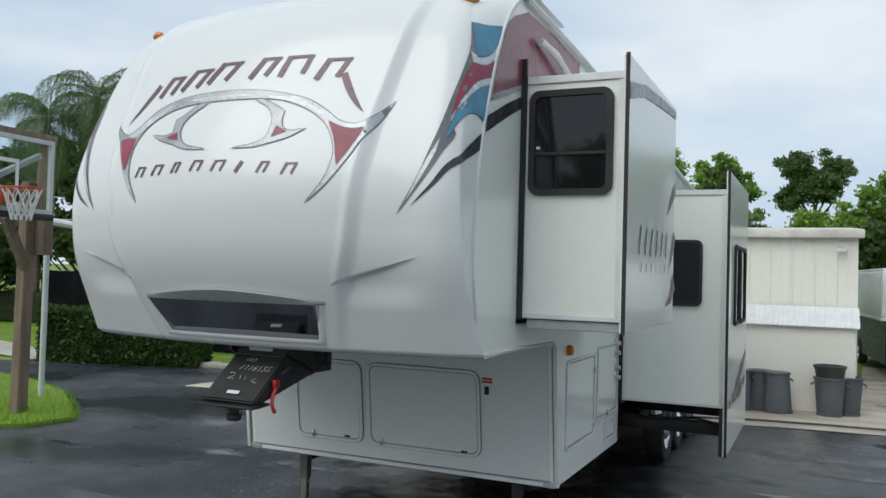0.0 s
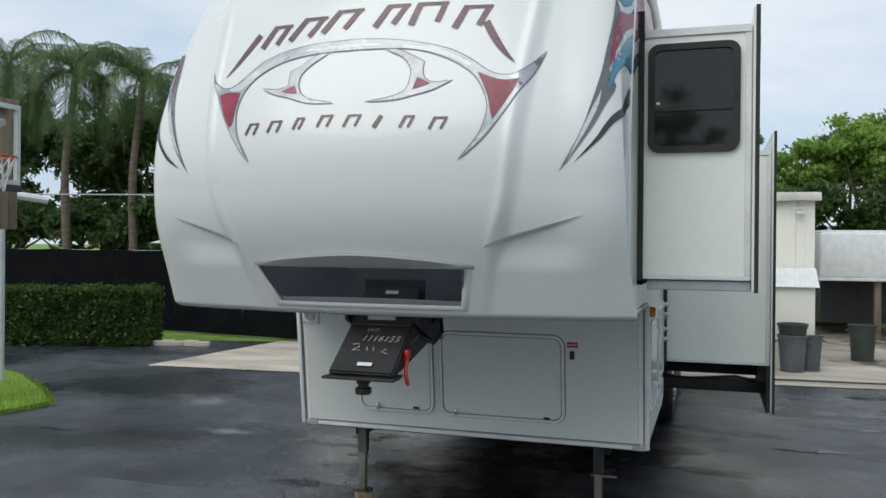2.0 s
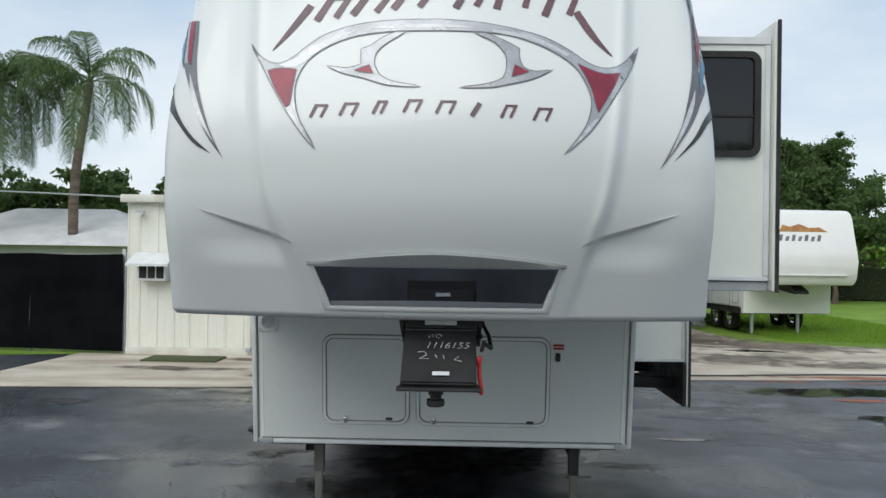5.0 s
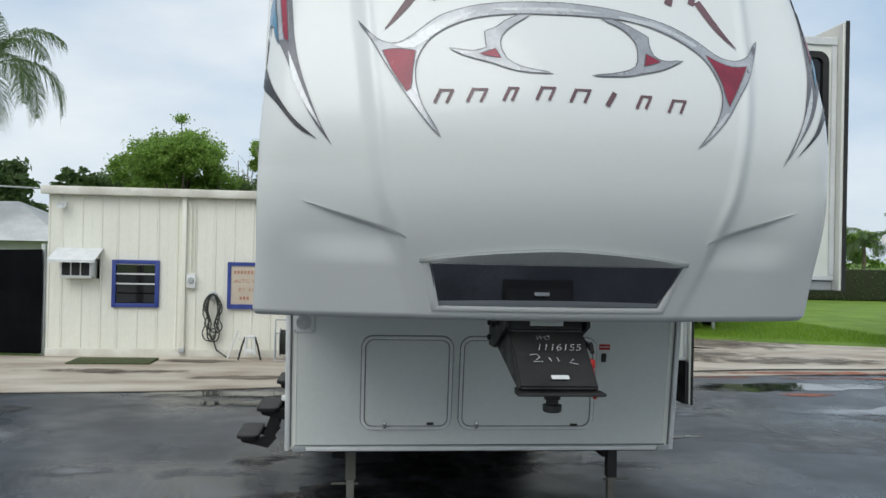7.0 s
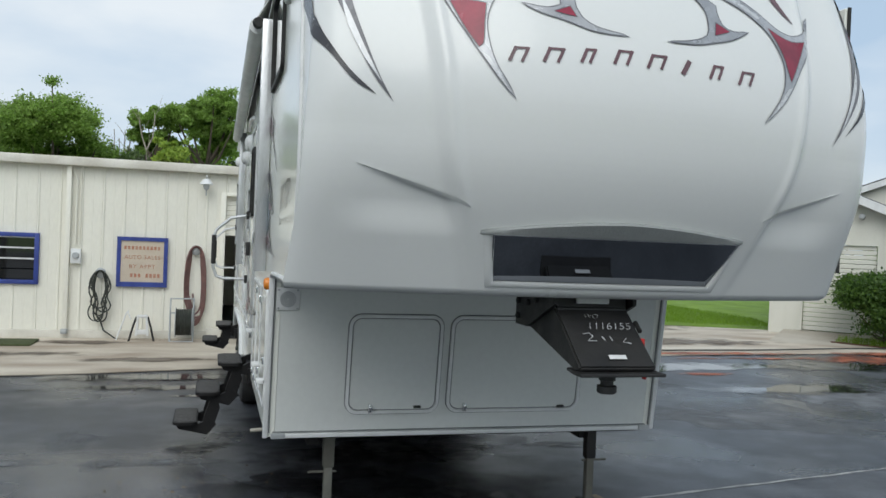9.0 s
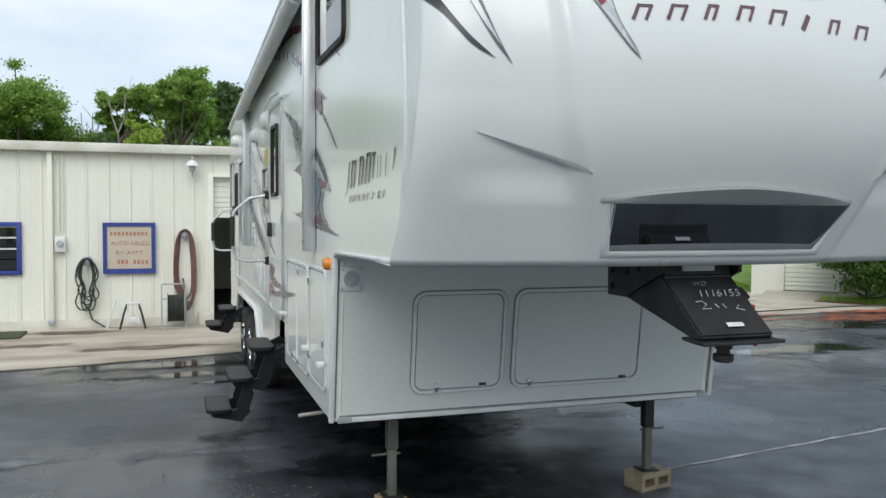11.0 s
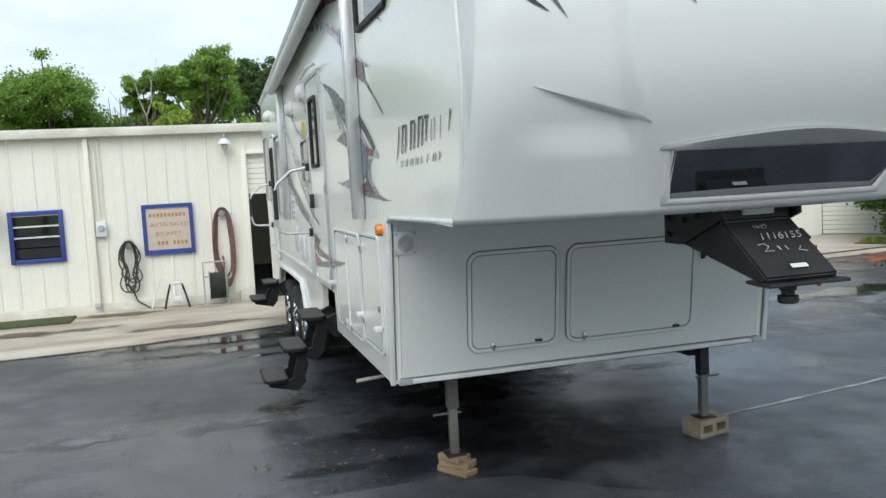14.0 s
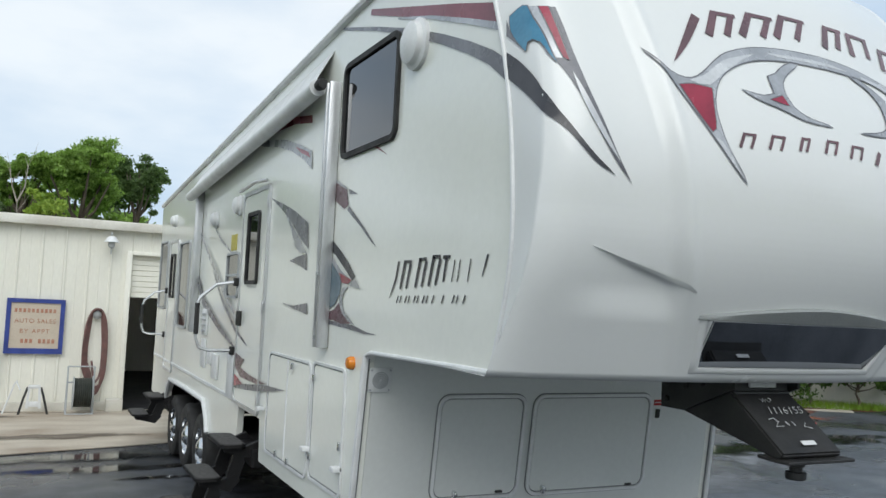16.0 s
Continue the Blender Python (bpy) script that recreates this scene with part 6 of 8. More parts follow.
pale_bark = mat("pale_grey_bark", (0.42, 0.38, 0.32), (0.28, 0.25, 0.21), 6.0, 0.8, 0.95, bump=0.5, bscale=25, grain=0.25)
make_bare_tree("bare_tree", "pale forked bare trunk behind the metal building", (-3.2, 17.6, G2), [((0.05, 0, -0.1), (0.0, 0, 2.2), (-0.08, 0, 3.75 - G2)), ((-0.08, 0, 3.75 - G2), (-0.2, 0, 4.1 - G2), (-0.28, 0, 4.5 - G2)), ((-0.08, 0, 3.75 - G2), (0.06, 0, 4.1 - G2), (0.1, 0, 4.65 - G2))], 0.020, 3, 41)
make_bare_tree("bare_tree", "thin leafless twiggy tree between the oaks", (-4.25, 20.5, G2), [((0, 0, -0.1), (0.05, 0, 1.6), (0.15 * k, 0.05, 4.3 + 0.25 * (k % 2) - G2)) for k in (-1, 0, 1, 2)], 0.022, 16, 42)
for k, (x, h, sp) in enumerate(((-11.4, 5.6, 1.7), (-8.9, 5.3, 1.6), (-6.3, 5.8, 1.6), (-4.2, 5.9, 1.5), (-2.4, 5.6, 1.4), (-0.6, 5.7, 1.3))):
    make_tree("low_tree", "low grey-green tree in the thicket behind the building", (x, 33.0 + 0.8 * (k % 3), G2), h, sp, 210 + k, leaf_haze, 0.10, 0.35, clumps=60, leaves=180, leaf=0.09, gap=1.1)
# right of the building
make_tree("oak_tree", "small dark tree seen past the trailer's roof", (-0.2, 22.0, G2), 6.3, 0.55, 13, leaf_dark, 0.10, 0.55, clumps=34, leaves=300, leaf=0.056)
make_tree("oak_tree", "leafy green tree beyond the low building", (-1.55, 34.0, G2), 8.2, 1.65, 8, leaf_mid, clumps=46, leaves=200, leaf=0.11, base=0.35)
make_tree("pine_tree", "round-crowned dark pine beyond the low building", (2.2, 51.7, G2), 10.9, 2.5, 9, leaf_pine, 0.18, 0.44, clumps=84, leaves=240, leaf=0.12, gap=0.95)
make_tree("oak_tree", "low green tree beyond the low building", (2.6, 50.0, G2), 6.9, 2.4, 19, leaf_mid, 0.18, 0.25, clumps=60, leaves=200, leaf=0.13)
FOREST = ((5.0, 34, 7.0, 2.0, leaf_mid), (7.6, 33, 8.4, 2.0, leaf_mid), (16.6, 36, 7.0, 2.3, leaf_dark), (15.4, 34.5, 4.8, 1.9, leaf_dark), (19.4, 36, 7.2, 2.6, leaf_dark), (8.4, 32.5, 5.3, 1.9, leaf_dark), (12.9, 33.5, 5.0, 2.0, leaf_dark), (5.0, 31.5, 4.9, 1.9, leaf_dark), (17.4, 33, 4.6, 2.1, leaf_dark))
for k, (x, y, h, s, lm) in enumerate(FOREST):
    make_tree("forest_tree", "dense dark green tree at the edge of the lot", (x, y, G2), h, s, 30 + k, lm, 0.16, 0.22, clumps=62, leaves=190, leaf=0.125, group="trees behind the trailers")
make_tree("forest_tree", "bright yellow-green leafy tree before the dark pines", (11.6, 31.0, G2), 7.4, 1.55, 51, leaf_yellow_dark, 0.16, 0.10, clumps=110, leaves=260, leaf=0.09, group="trees behind the trailers")
for k, (x, y, h, s) in enumerate(((10.4, 38.5, 9.6, 2.1), (14.2, 38.5, 10.3, 2.0), (16.9, 39.0, 9.4, 1.9), (19.6, 41.0, 9.6, 2.1), (8.2, 41.0, 9.2, 2.0), (12.4, 40.5, 9.0, 1.8))):
    make_tree("tall_pine", "tall dark pine with an open ragged crown", (x, y, G2), h, s, 140 + k, leaf_pine, 0.20, 0.28, clumps=110, leaves=210, leaf=0.085, gap=1.0, group="trees behind the trailers")
# dark grove behind the fence
for k, (x, y, h, s) in enumerate(((-14.2, 21, 4.0, 1.8), (-16.6, 22, 4.8, 2.0), (-19.0, 21, 7.4, 2.4), (-22.0, 21, 7.8, 2.6), (-25.5, 20, 7.8, 2.6), (-29.0, 18, 7.6, 2.7), (-33, 16, 7.6, 2.8), (-11.9, 22, 4.9, 1.5), (-18, 17.6, 3.8, 1.7), (-21.5, 16.8, 3.9, 1.8), (-25, 15.5, 3.8, 1.8), (-15.2, 18, 3.6, 1.5))):
    make_tree("grove_tree", "dense dark tree in the grove behind the fence", (x, y, G2), h * 1.02, s * 1.05, 60 + k, leaf_dark, 0.17, 0.16, clumps=64, leaves=170, leaf=0.12, group="grove behind the fence")
for k, (x, y, h, n) in enumerate(((-12.35, 16.0, 5.85, 30), (-16.0, 16.5, 6.6, 20), (-18.0, 15.8, 6.9, 20), (-20.4, 15.5, 7.2, 20), (-22.8, 15.5, 6.6, 18))):
    make_palm((x, y, G2), h * 1.08, 80 + k, n + 2, 3.2, 0.3, 1.45)
make_palm((-10.1, 16.0, G2), 6.4, 95, 13, 2.5, 0.4, 1.1)
# far palms across the lawn
make_palm((32.5, 46.0, G2), 3.3, 97, 14, 2.2, 0.2)
make_palm((36.5, 47.0, G2), 4.3, 98, 14, 2.4, 0.2)


# trees across the road, mirrored in the dark windows
for k in range(11):
    make_tree("roadside_tree", "tall leafy tree on the far side of the road", (-27 + 5.4 * k + 0.8 * math.sin(k * 2.1), -27.0 - 2.0 * (k % 3), 0.0), 7.2 + 1.3 * math.sin(k * 1.7), 3.0, 160 + k, leaf_mid if k % 3 else leaf_dark, 0.22, 0.2, clumps=40, leaves=120, leaf=0.20, group="trees across the road")


def make_hedge(name, label, a, b, depth, height, seed, n, material=None, lumps=0.06):
    """A clipped hedge between two points: leaves thick at the skin of a rounded box."""
    rng = np.random.default_rng(seed)
    L = math.hypot(b[0] - a[0], b[1] - a[1])
    th = thing(name, label, "hedge", (a[0], a[1], gz(a[1])), math.degrees(math.atan2(b[1] - a[1], b[0] - a[0])))
    p = rng.uniform(0, 1, (n, 3)) * [L, depth, height]
    k = rng.integers(0, 3, n)
    shell = rng.uniform(0, 0.10, n)
    p[k == 0, 1] = shell[k == 0]
    p[k == 1, 2] = height - shell[k == 1] + lumps * np.sin(p[k == 1, 0] * 5.1) * np.cos(p[k == 1, 1] * 6)
    p[(k == 2), 0] = np.where(rng.uniform(0, 1, (k == 2).sum()) < 0.5, shell[k == 2], L - shell[k == 2])
    p[:, 1] += lumps * np.sin(p[:, 0] * 4.3 + 1.0) * np.sin(p[:, 2] * 5)
    p += rng.normal(scale=0.03, size=p.shape)
    p[:, 2] = np.maximum(p[:, 2], 0.02)
    o = new("foliage", leaf_mesh("foliage", p, 0.042, material or leaf_hedge, rng))
    o.parent = th
    # solid filler; its near-black green paints the shade inside the hedge
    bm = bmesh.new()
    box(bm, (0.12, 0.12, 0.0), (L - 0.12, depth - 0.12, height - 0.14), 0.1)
    part("shaded_core", bm, twigs, th)
    return th


# twig colour darkened to hold the hedge's inner shade
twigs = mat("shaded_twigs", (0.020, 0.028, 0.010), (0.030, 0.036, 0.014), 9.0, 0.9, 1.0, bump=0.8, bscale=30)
make_hedge("hedge", "clipped dark green hedge along the edge of the asphalt", (-12.2, 7.05), (-9.0, 8.35), 0.9, 1.12, 5, 16000)
make_hedge("far_hedge", "long clipped hedge across the far lawn", (16.0, 36.0), (46.0, 33.5), 1.5, 1.75, 6, 9000, leaf_dark)
make_hedge("far_hedge", "long clipped hedge beyond the drive", (-34.0, 14.0), (-19.0, 15.6), 1.2, 1.2, 7, 7000, leaf_hedge)
for k, (x, y, s) in enumerate(((22, 48, 4.6), (27, 50, 4.4), (33, 50, 4.2), (39, 48, 4.4), (18, 46, 4.8), (45, 46, 4.6))):
    make_tree("far_tree", "far low green tree beyond the lawn hedge", (x, y, G2), s, 3.0, 120 + k, leaf_mid, 0.2, 0.15, clumps=34, leaves=130, leaf=0.2, group="trees beyond the lawn")
# round bush by the garage
bush = make_tree("bush", "dense rounded dark green bush beside the garage", (12.55, 9.85, gz(10)), 1.50, 1.10, 140, leaf_bush, 0.06, 0.02, clumps=150, leaves=330, leaf=0.040, gap=1.25, group="")
for k, (x, y, h, sp) in enumerate(((13.35, 9.25, 1.25, 0.62), (14.15, 8.60, 1.35, 0.66), (15.05, 8.10, 1.2, 0.60))):
    make_tree("bush", "leggy dark green shrub in the bed along the house wall", (x, y, gz(10) + 0.05), h, sp, 145 + k, leaf_bush, 0.045, 0.24, clumps=70, leaves=240, leaf=0.040, gap=1.1, group="shrubs along the house")


def grass_patch(name, label, outline_pts, n, seed, blade=0.05):
    """Upright grass blades over a flat outline."""
    rng = np.random.default_rng(seed)
    poly = np.array(outline_pts)
    lo, hi = poly.min(0), poly.max(0)
    p = rng.uniform(lo, hi, (n * 2, 2))
    inside = np.zeros(len(p), bool)
    for (x0, y0), (x1, y1) in zip(poly, np.roll(poly, -1, 0)):
        hit = ((y0 > p[:, 1]) != (y1 > p[:, 1])) & (p[:, 0] < (x1 - x0) * (p[:, 1] - y0) / (y1 - y0 + 1e-9) + x0)
        inside ^= hit
    p = p[inside][:n]
    m = len(p)
    z = np.array([gz(q) for q in p[:, 1]]) + 0.03
    ang = rng.uniform(0, 2 * math.pi, m)
    w = 0.006
    h = blade * rng.uniform(0.5, 1.4, m)
    base = np.column_stack([p, z])
    side = np.column_stack([np.cos(ang) * w, np.sin(ang) * w, np.zeros(m)])
    tip = base + np.column_stack([rng.normal(scale=0.02, size=(m, 2)), h])
    v = np.stack([base - side, base + side, tip], 1).reshape(-1, 3)
    me = bpy.data.meshes.new(name)
    me.from_pydata(v.tolist(), [], np.arange(3 * m).reshape(-1, 3).tolist())
    me.materials.append(blade_grass)
    return tagged(new(name, me), label, "grass", kind="stuff")


ISLAND = [(-5.9, 2.45), (-6.0, 1.85), (-6.5, 1.2), (-7.6, 0.45), (-10.0, -0.6), (-16.0, -2.0), (-20.0, 3.0), (-15.0, 4.9), (-11.0, 4.95), (-9.2, 4.55), (-7.8, 3.95), (-6.5, 3.0)]
bm = bmesh.new()
prism(bm, ISLAND, "z", -0.02, 0.035)
bmesh.ops.triangulate(bm, faces=[f for f in bm.faces if len(f.verts) > 4])
setting("lawn_island", bm, turf, "grass island beside the basketball post", "lawn")
grass_patch("island_grass", "bright green grass on the island by the post", [(-12 + (x + 12) * 1.018, 2 + (y - 2) * 1.03) for x, y in ISLAND], 60000, 3, 0.085)
grass_patch("lawn_grass", "mown bright green lawn behind the concrete", [(8.0, 15.0), (12.4, 13.3), (13.4, 15.5), (13.0, 24), (7.8, 24)], 30000, 4, 0.07)

# ---- building details ----
bm = bmesh.new()
box(bm, (-3.965, -0.075, 0.02), (-3.885, 0.0, BZ1 - 0.05), 0.01)
ds = part("downspout", bm, cream, bld)
bm = bmesh.new()
box(bm, (-3.975, -0.12, -0.06), (-3.875, 0.0, 0.02), 0.01)
part("spout_foot", bm, trim_grey, ds)
bm = bmesh.new()
tube(bm, [(-3.80, -0.03, 1.45), (-3.80, -0.03, 2.55), (-3.86, -0.04, 2.72)], 0.014, 8)
tube(bm, [(-3.74, -0.03, 1.45), (-3.74, -0.03, 2.75)], 0.010, 8)
part("conduit", bm, cream, bld)
bm = bmesh.new()
box(bm, (-3.86, -0.10, 1.13), (-3.70, -0.02, 1.38), 0.01)
mb = part("electric_box", bm, trim_white, bld, "grey-white electric box with a round dial")
bm = bmesh.new()
lathe(bm, [(0.055, 0), (0.055, 0.02), (0.045, 0.035), (0.001, 0.037)], pose(-3.78, -0.10, 1.27, 90, 0, 0), 18)
part("dial", bm, trim_grey, mb)
# louvred window with blue frame
bm = bmesh.new()
for lo, hi in (((-5.19, -0.05, 0.76), (-5.12, 0.04, 1.62)), ((-4.43, -0.05, 0.76), (-4.36, 0.04, 1.62)), ((-5.12, -0.05, 1.55), (-4.43, 0.04, 1.62)), ((-5.12, -0.05, 0.76), (-4.43, 0.04, 0.83))):
    box(bm, lo, hi, 0.006)
lw = part("louvre_window", bm, blue_paint, bld, "blue-framed glass louvre window")
for k in range(4):
    bm = bmesh.new()
    box(bm, (-5.12, -0.005, 0.845 + 0.18 * k), (-4.43, 0.004, 1.005 + 0.18 * k))
    o = part("glass_louvre", bm, dark_glass, lw, smooth=False)
    bm = bmesh.new()
    box(bm, (-5.12, -0.022, 0.992 + 0.18 * k), (-4.43, 0.0, 1.018 + 0.18 * k), 0.003, 1)
    if k in (1, 2, 3):
        part("louvre_edge", bm, trim_white, lw)
    else:
        bm.free()
# plain sheet that paints the unlit room behind the louvres
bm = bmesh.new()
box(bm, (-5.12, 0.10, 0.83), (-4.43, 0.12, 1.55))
part("dark_backing", bm, dark_inside, lw, smooth=False)
# window air conditioner under a small awning
bm = bmesh.new()
box(bm, (-6.02, -0.28, 1.28), (-5.48, 0.06, 1.60), 0.012)
acu = part("air_conditioner", bm, trim_white, bld, "cream window air conditioner")
for k in range(3):
    bm = bmesh.new()
    box(bm, (-5.98 + 0.165 * k, -0.288, 1.33), (-5.84 + 0.165 * k, -0.276, 1.56), 0.004, 1)
    part("vent", bm, dark_inside, acu, smooth=False)
bm = bmesh.new()
prism(bm, [(-0.50, 1.61), (-0.50, 1.60), (0.0, 1.80), (0.0, 1.82)], "x", -6.16, -5.36)
box(bm, (-6.16, -0.505, 1.565), (-5.36, -0.495, 1.612))
part("small_awning", bm, trim_white, bld, "white sheet awning over the air conditioner", smooth=False)
# painted sign in a blue frame
sign_face = mat("beige_sign_board", (0.60, 0.52, 0.42), (0.54, 0.46, 0.37), 3.0, 0.6, 0.75)
letter = mat("faded_red_brown_letters", (0.42, 0.17, 0.11), (0.48, 0.28, 0.20), 20.0, 0.7)
sign = thing("notice_board", "beige notice board with a blue frame screwed to the wall", "sign", (-2.72, BY - 0.03, 1.185))
bm = bmesh.new()
ring_prism(bm, [(-0.415, -0.43), (0.415, -0.43), (0.415, 0.43), (-0.415, 0.43)], [(-0.35, -0.345), (0.35, -0.345), (0.35, 0.365), (-0.35, 0.365)], "y", -0.03, 0.008)
part("frame", bm, blue_paint, sign, smooth=False)
bm = bmesh.new()
box(bm, (-0.352, -0.014, -0.347), (0.352, 0.006, 0.367))
part("board", bm, sign_face, sign, smooth=False)


def lettering(parent, text, size, x, y, z, material, spacing=1.0):
    cu = bpy.data.curves.new("lettering", "FONT")
    cu.body, cu.size, cu.extrude, cu.space_character = text, size, 0.0015, spacing
    cu.align_x, cu.align_y = "CENTER", "CENTER"
    tmp = new("lettering_curve", cu)
    bpy.context.view_layer.update()
    me = bpy.data.meshes.new_from_object(tmp)
    bpy.data.objects.remove(tmp)
    me.materials.clear()
    me.materials.append(material)
    o = new("lettering", me)
    o.parent, o.matrix_basis = parent, pose(x, y, z, 90, 0, 0)
    return o


lettering(sign, "AUTO SALES", 0.095, 0.0, -0.0165, 0.08, letter, 1.12)
lettering(sign, "BY APPT", 0.095, 0.0, -0.0165, -0.08, letter, 1.25)
for k in range(10):
    bm = bmesh.new()
    box(bm, (-0.30 + 0.061 * k, -0.0175, 0.215), (-0.262 + 0.061 * k, -0.0145, 0.275))
    part("letter_bar", bm, letter, sign, smooth=False)
for k in range(8):
    if k != 3:
        bm = bmesh.new()
        box(bm, (-0.19 + 0.063 * k, -0.0175, -0.265), (-0.15 + 0.063 * k, -0.0145, -0.20))
        part("letter_bar", bm, letter, sign, smooth=False)

# bay door: half-lowered slatted shutter
bm = bmesh.new()
for lo, hi in (((-1.44, -0.03, BZ0), (-1.35, 0.16, 2.46)), ((1.19, -0.03, BZ0), (1.28, 0.16, 2.46)), ((-1.35, -0.03, 2.40), (1.19, 0.03, 2.46))):
    box(bm, lo, hi, 0.008)
bay_door = part("bay_door", bm, cream, bld, "roll-up bay door, half lowered")
bm = bmesh.new()
box(bm, (-1.35, 0.08, 0), (1.19, 0.10, 0.085), 0.006, 1)
slat_me = mesh_of(bm, "slat", cream, False)
for k in range(8):
    o = new("slat", slat_me)
    o.parent, o.location = bay_door, (0, 0, 1.70 + 0.09 * k)
bm = bmesh.new()
box(bm, (-1.62, -0.22, BZ0), (-1.36, -0.02, 0.06), 0.02)
part("door_sill_block", bm, cream_dirty, bld)
# base flashing, floodlight, lean-to on the right
bm = bmesh.new()
box(bm, (BX0, -0.03, BZ0), (-1.46, -0.002, 0.0), 0.006)
part("base_flashing", bm, cream_dirty, bld)
bm = bmesh.new()
box(bm, (1.29, -0.03, BZ0), (BX1, -0.002, 0.0), 0.006)
part("base_flashing", bm, cream_dirty, bld)
lamp = thing("wall_lamp", "white dome security lamp under the eave", "lamp", (-1.70, BY - 0.02, 2.58))
bm = bmesh.new()
lathe(bm, [(0.02, 0.10), (0.06, 0.085), (0.12, 0.0), (0.112, 0.0), (0.05, 0.07)], pose(0, -0.16, 0), 20, False)
part("shade", bm, trim_white, lamp)
bm = bmesh.new()
lathe(bm, [(0.04, 0.02), (0.055, -0.03), (0.045, -0.08), (0.012, -0.10), (0.008, -0.20)], pose(0, -0.16, 0), 16)
part("lens", bm, trim_grey, lamp)
bm = bmesh.new()
tube(bm, [(0, 0.0, 0.12), (0, -0.08, 0.16), (0, -0.16, 0.13)], 0.015, 8)
part("bracket", bm, trim_white, lamp)
for x, z in ((3.05, 2.62), (-6.05, 2.60)):
    fl = thing("floodlight", "pair of small white outdoor floodlights under the eave", "lamp", (x, BY - 0.02, z))
    bm = bmesh.new()
    box(bm, (-0.05, -0.03, -0.05), (0.05, 0.0, 0.05), 0.008)
    part("base", bm, trim_white, fl)
    for s in (-1, 1):
        bm = bmesh.new()
        lathe(bm, [(0.022, 0.0), (0.03, 0.06), (0.055, 0.13), (0.05, 0.13), (0.001, 0.10)], pose(s * 0.04, -0.03, 0.0, 100, s * 32, 0), 14, False)
        part("head", bm, trim_white, fl)
lean = thing("lean_to_box", "low cream metal lean-to with a bright sloping roof", "lean-to", (2.3, BY, 0))
bm = bmesh.new()
box(bm, (-0.98, -0.50, gz(10)), (0.98, -0.03, 1.28))
part("wall", bm, cream, lean, smooth=False)
bm = bmesh.new()
cols = []
for k in range(105):
    x = -1.04 + 0.02 * k
    w = 0.005 * math.sin(2 * math.pi * x / 0.08)
    cols.append([bm.verts.new((x, y, z)) for y, z in ((-0.58, 1.275 + w), (-0.02, 1.585 + w), (-0.02, 1.599 + w), (-0.58, 1.289 + w))])
for p, q in zip(cols, cols[1:]):
    for k in range(4):
        bm.faces.new((p[k], q[k], q[(k + 1) % 4], p[(k + 1) % 4]))
bm.faces.new(cols[0][::-1])
bm.faces.new(cols[-1])
part("roof", bm, trim_white, lean, smooth=False)

# hoses, reels and a pressure washer at the wall
green_hose = mat("dark_hose", (0.035, 0.04, 0.035), (0.06, 0.065, 0.055), 8, 0.4, 0.6)
red_hose = mat("faded_maroon_hose", (0.20, 0.10, 0.09), (0.13, 0.07, 0.065), 8, 0.5, 0.7)


def hung_hose(x, z, w, drop, turns, material, label, r, seed, cross=0.0):
    rng = random.Random(seed)
    th = thing("garden_hose", label, "hose", (x, BY - 0.03, z))
    bm = bmesh.new()
    lathe(bm, [(0.07, 0), (0.09, -0.06), (0.05, -0.10), (0.001, -0.11)], pose(0, 0.01, 0, 90, 0, 0) @ pose(0, 0, 0, 180), 14)
    part("hanger", bm, trim_grey, th)
    for k in range(turns):
        ww, dd, skew = w * rng.uniform(0.55, 1.0), drop * rng.uniform(0.70, 1.0), rng.uniform(-0.5, 0.5) * w * cross
        y = -0.04 - 0.020 * k
        pts = []
        for q in range(31):
            a = 2 * math.pi * q / 30
            down = (1 - math.cos(a)) / 2
            pts.append((ww * math.sin(a) * (1 + 0.30 * down) * (1 if not cross else 1 - 0.55 * math.exp(-((down - 0.62) / 0.16) ** 2)) + skew * down, y + 0.02 * math.sin(2 * a), 0.05 - dd * down))
        bm = bmesh.new()
        tube(bm, pts, r, 7)
        part("coil", bm, material, th)
    return th


h = hung_hose(-3.38, 0.98, 0.17, 0.92, 6, green_hose, "coiled dark garden hose hanging on the wall", 0.012, 1, 1.0)
bm = bmesh.new()
tube(bm, [(0.0, -0.05, -0.75), (0.08, -0.06, -0.98), (0.3, -0.12, -1.12), (0.8, -0.25, -1.125), (1.2, -0.22, -1.12)], 0.014, 7)
part("loose_end", bm, green_hose, h)


def bend(pts, n=6):
    """A smooth line through the given points."""
    p = [Vector(q) for q in pts]
    p = [p[0] * 2 - p[1]] + p + [p[-1] * 2 - p[-2]]
    out = []
    for a, b, c, d in zip(p, p[1:], p[2:], p[3:]):
        for k in range(n):
            u = k / n
            out.append(0.5 * (2 * b + (c - a) * u + (2 * a - 5 * b + 4 * c - d) * u * u + (3 * b - a - 3 * c + d) * u ** 3))
    return out + [p[-2]]


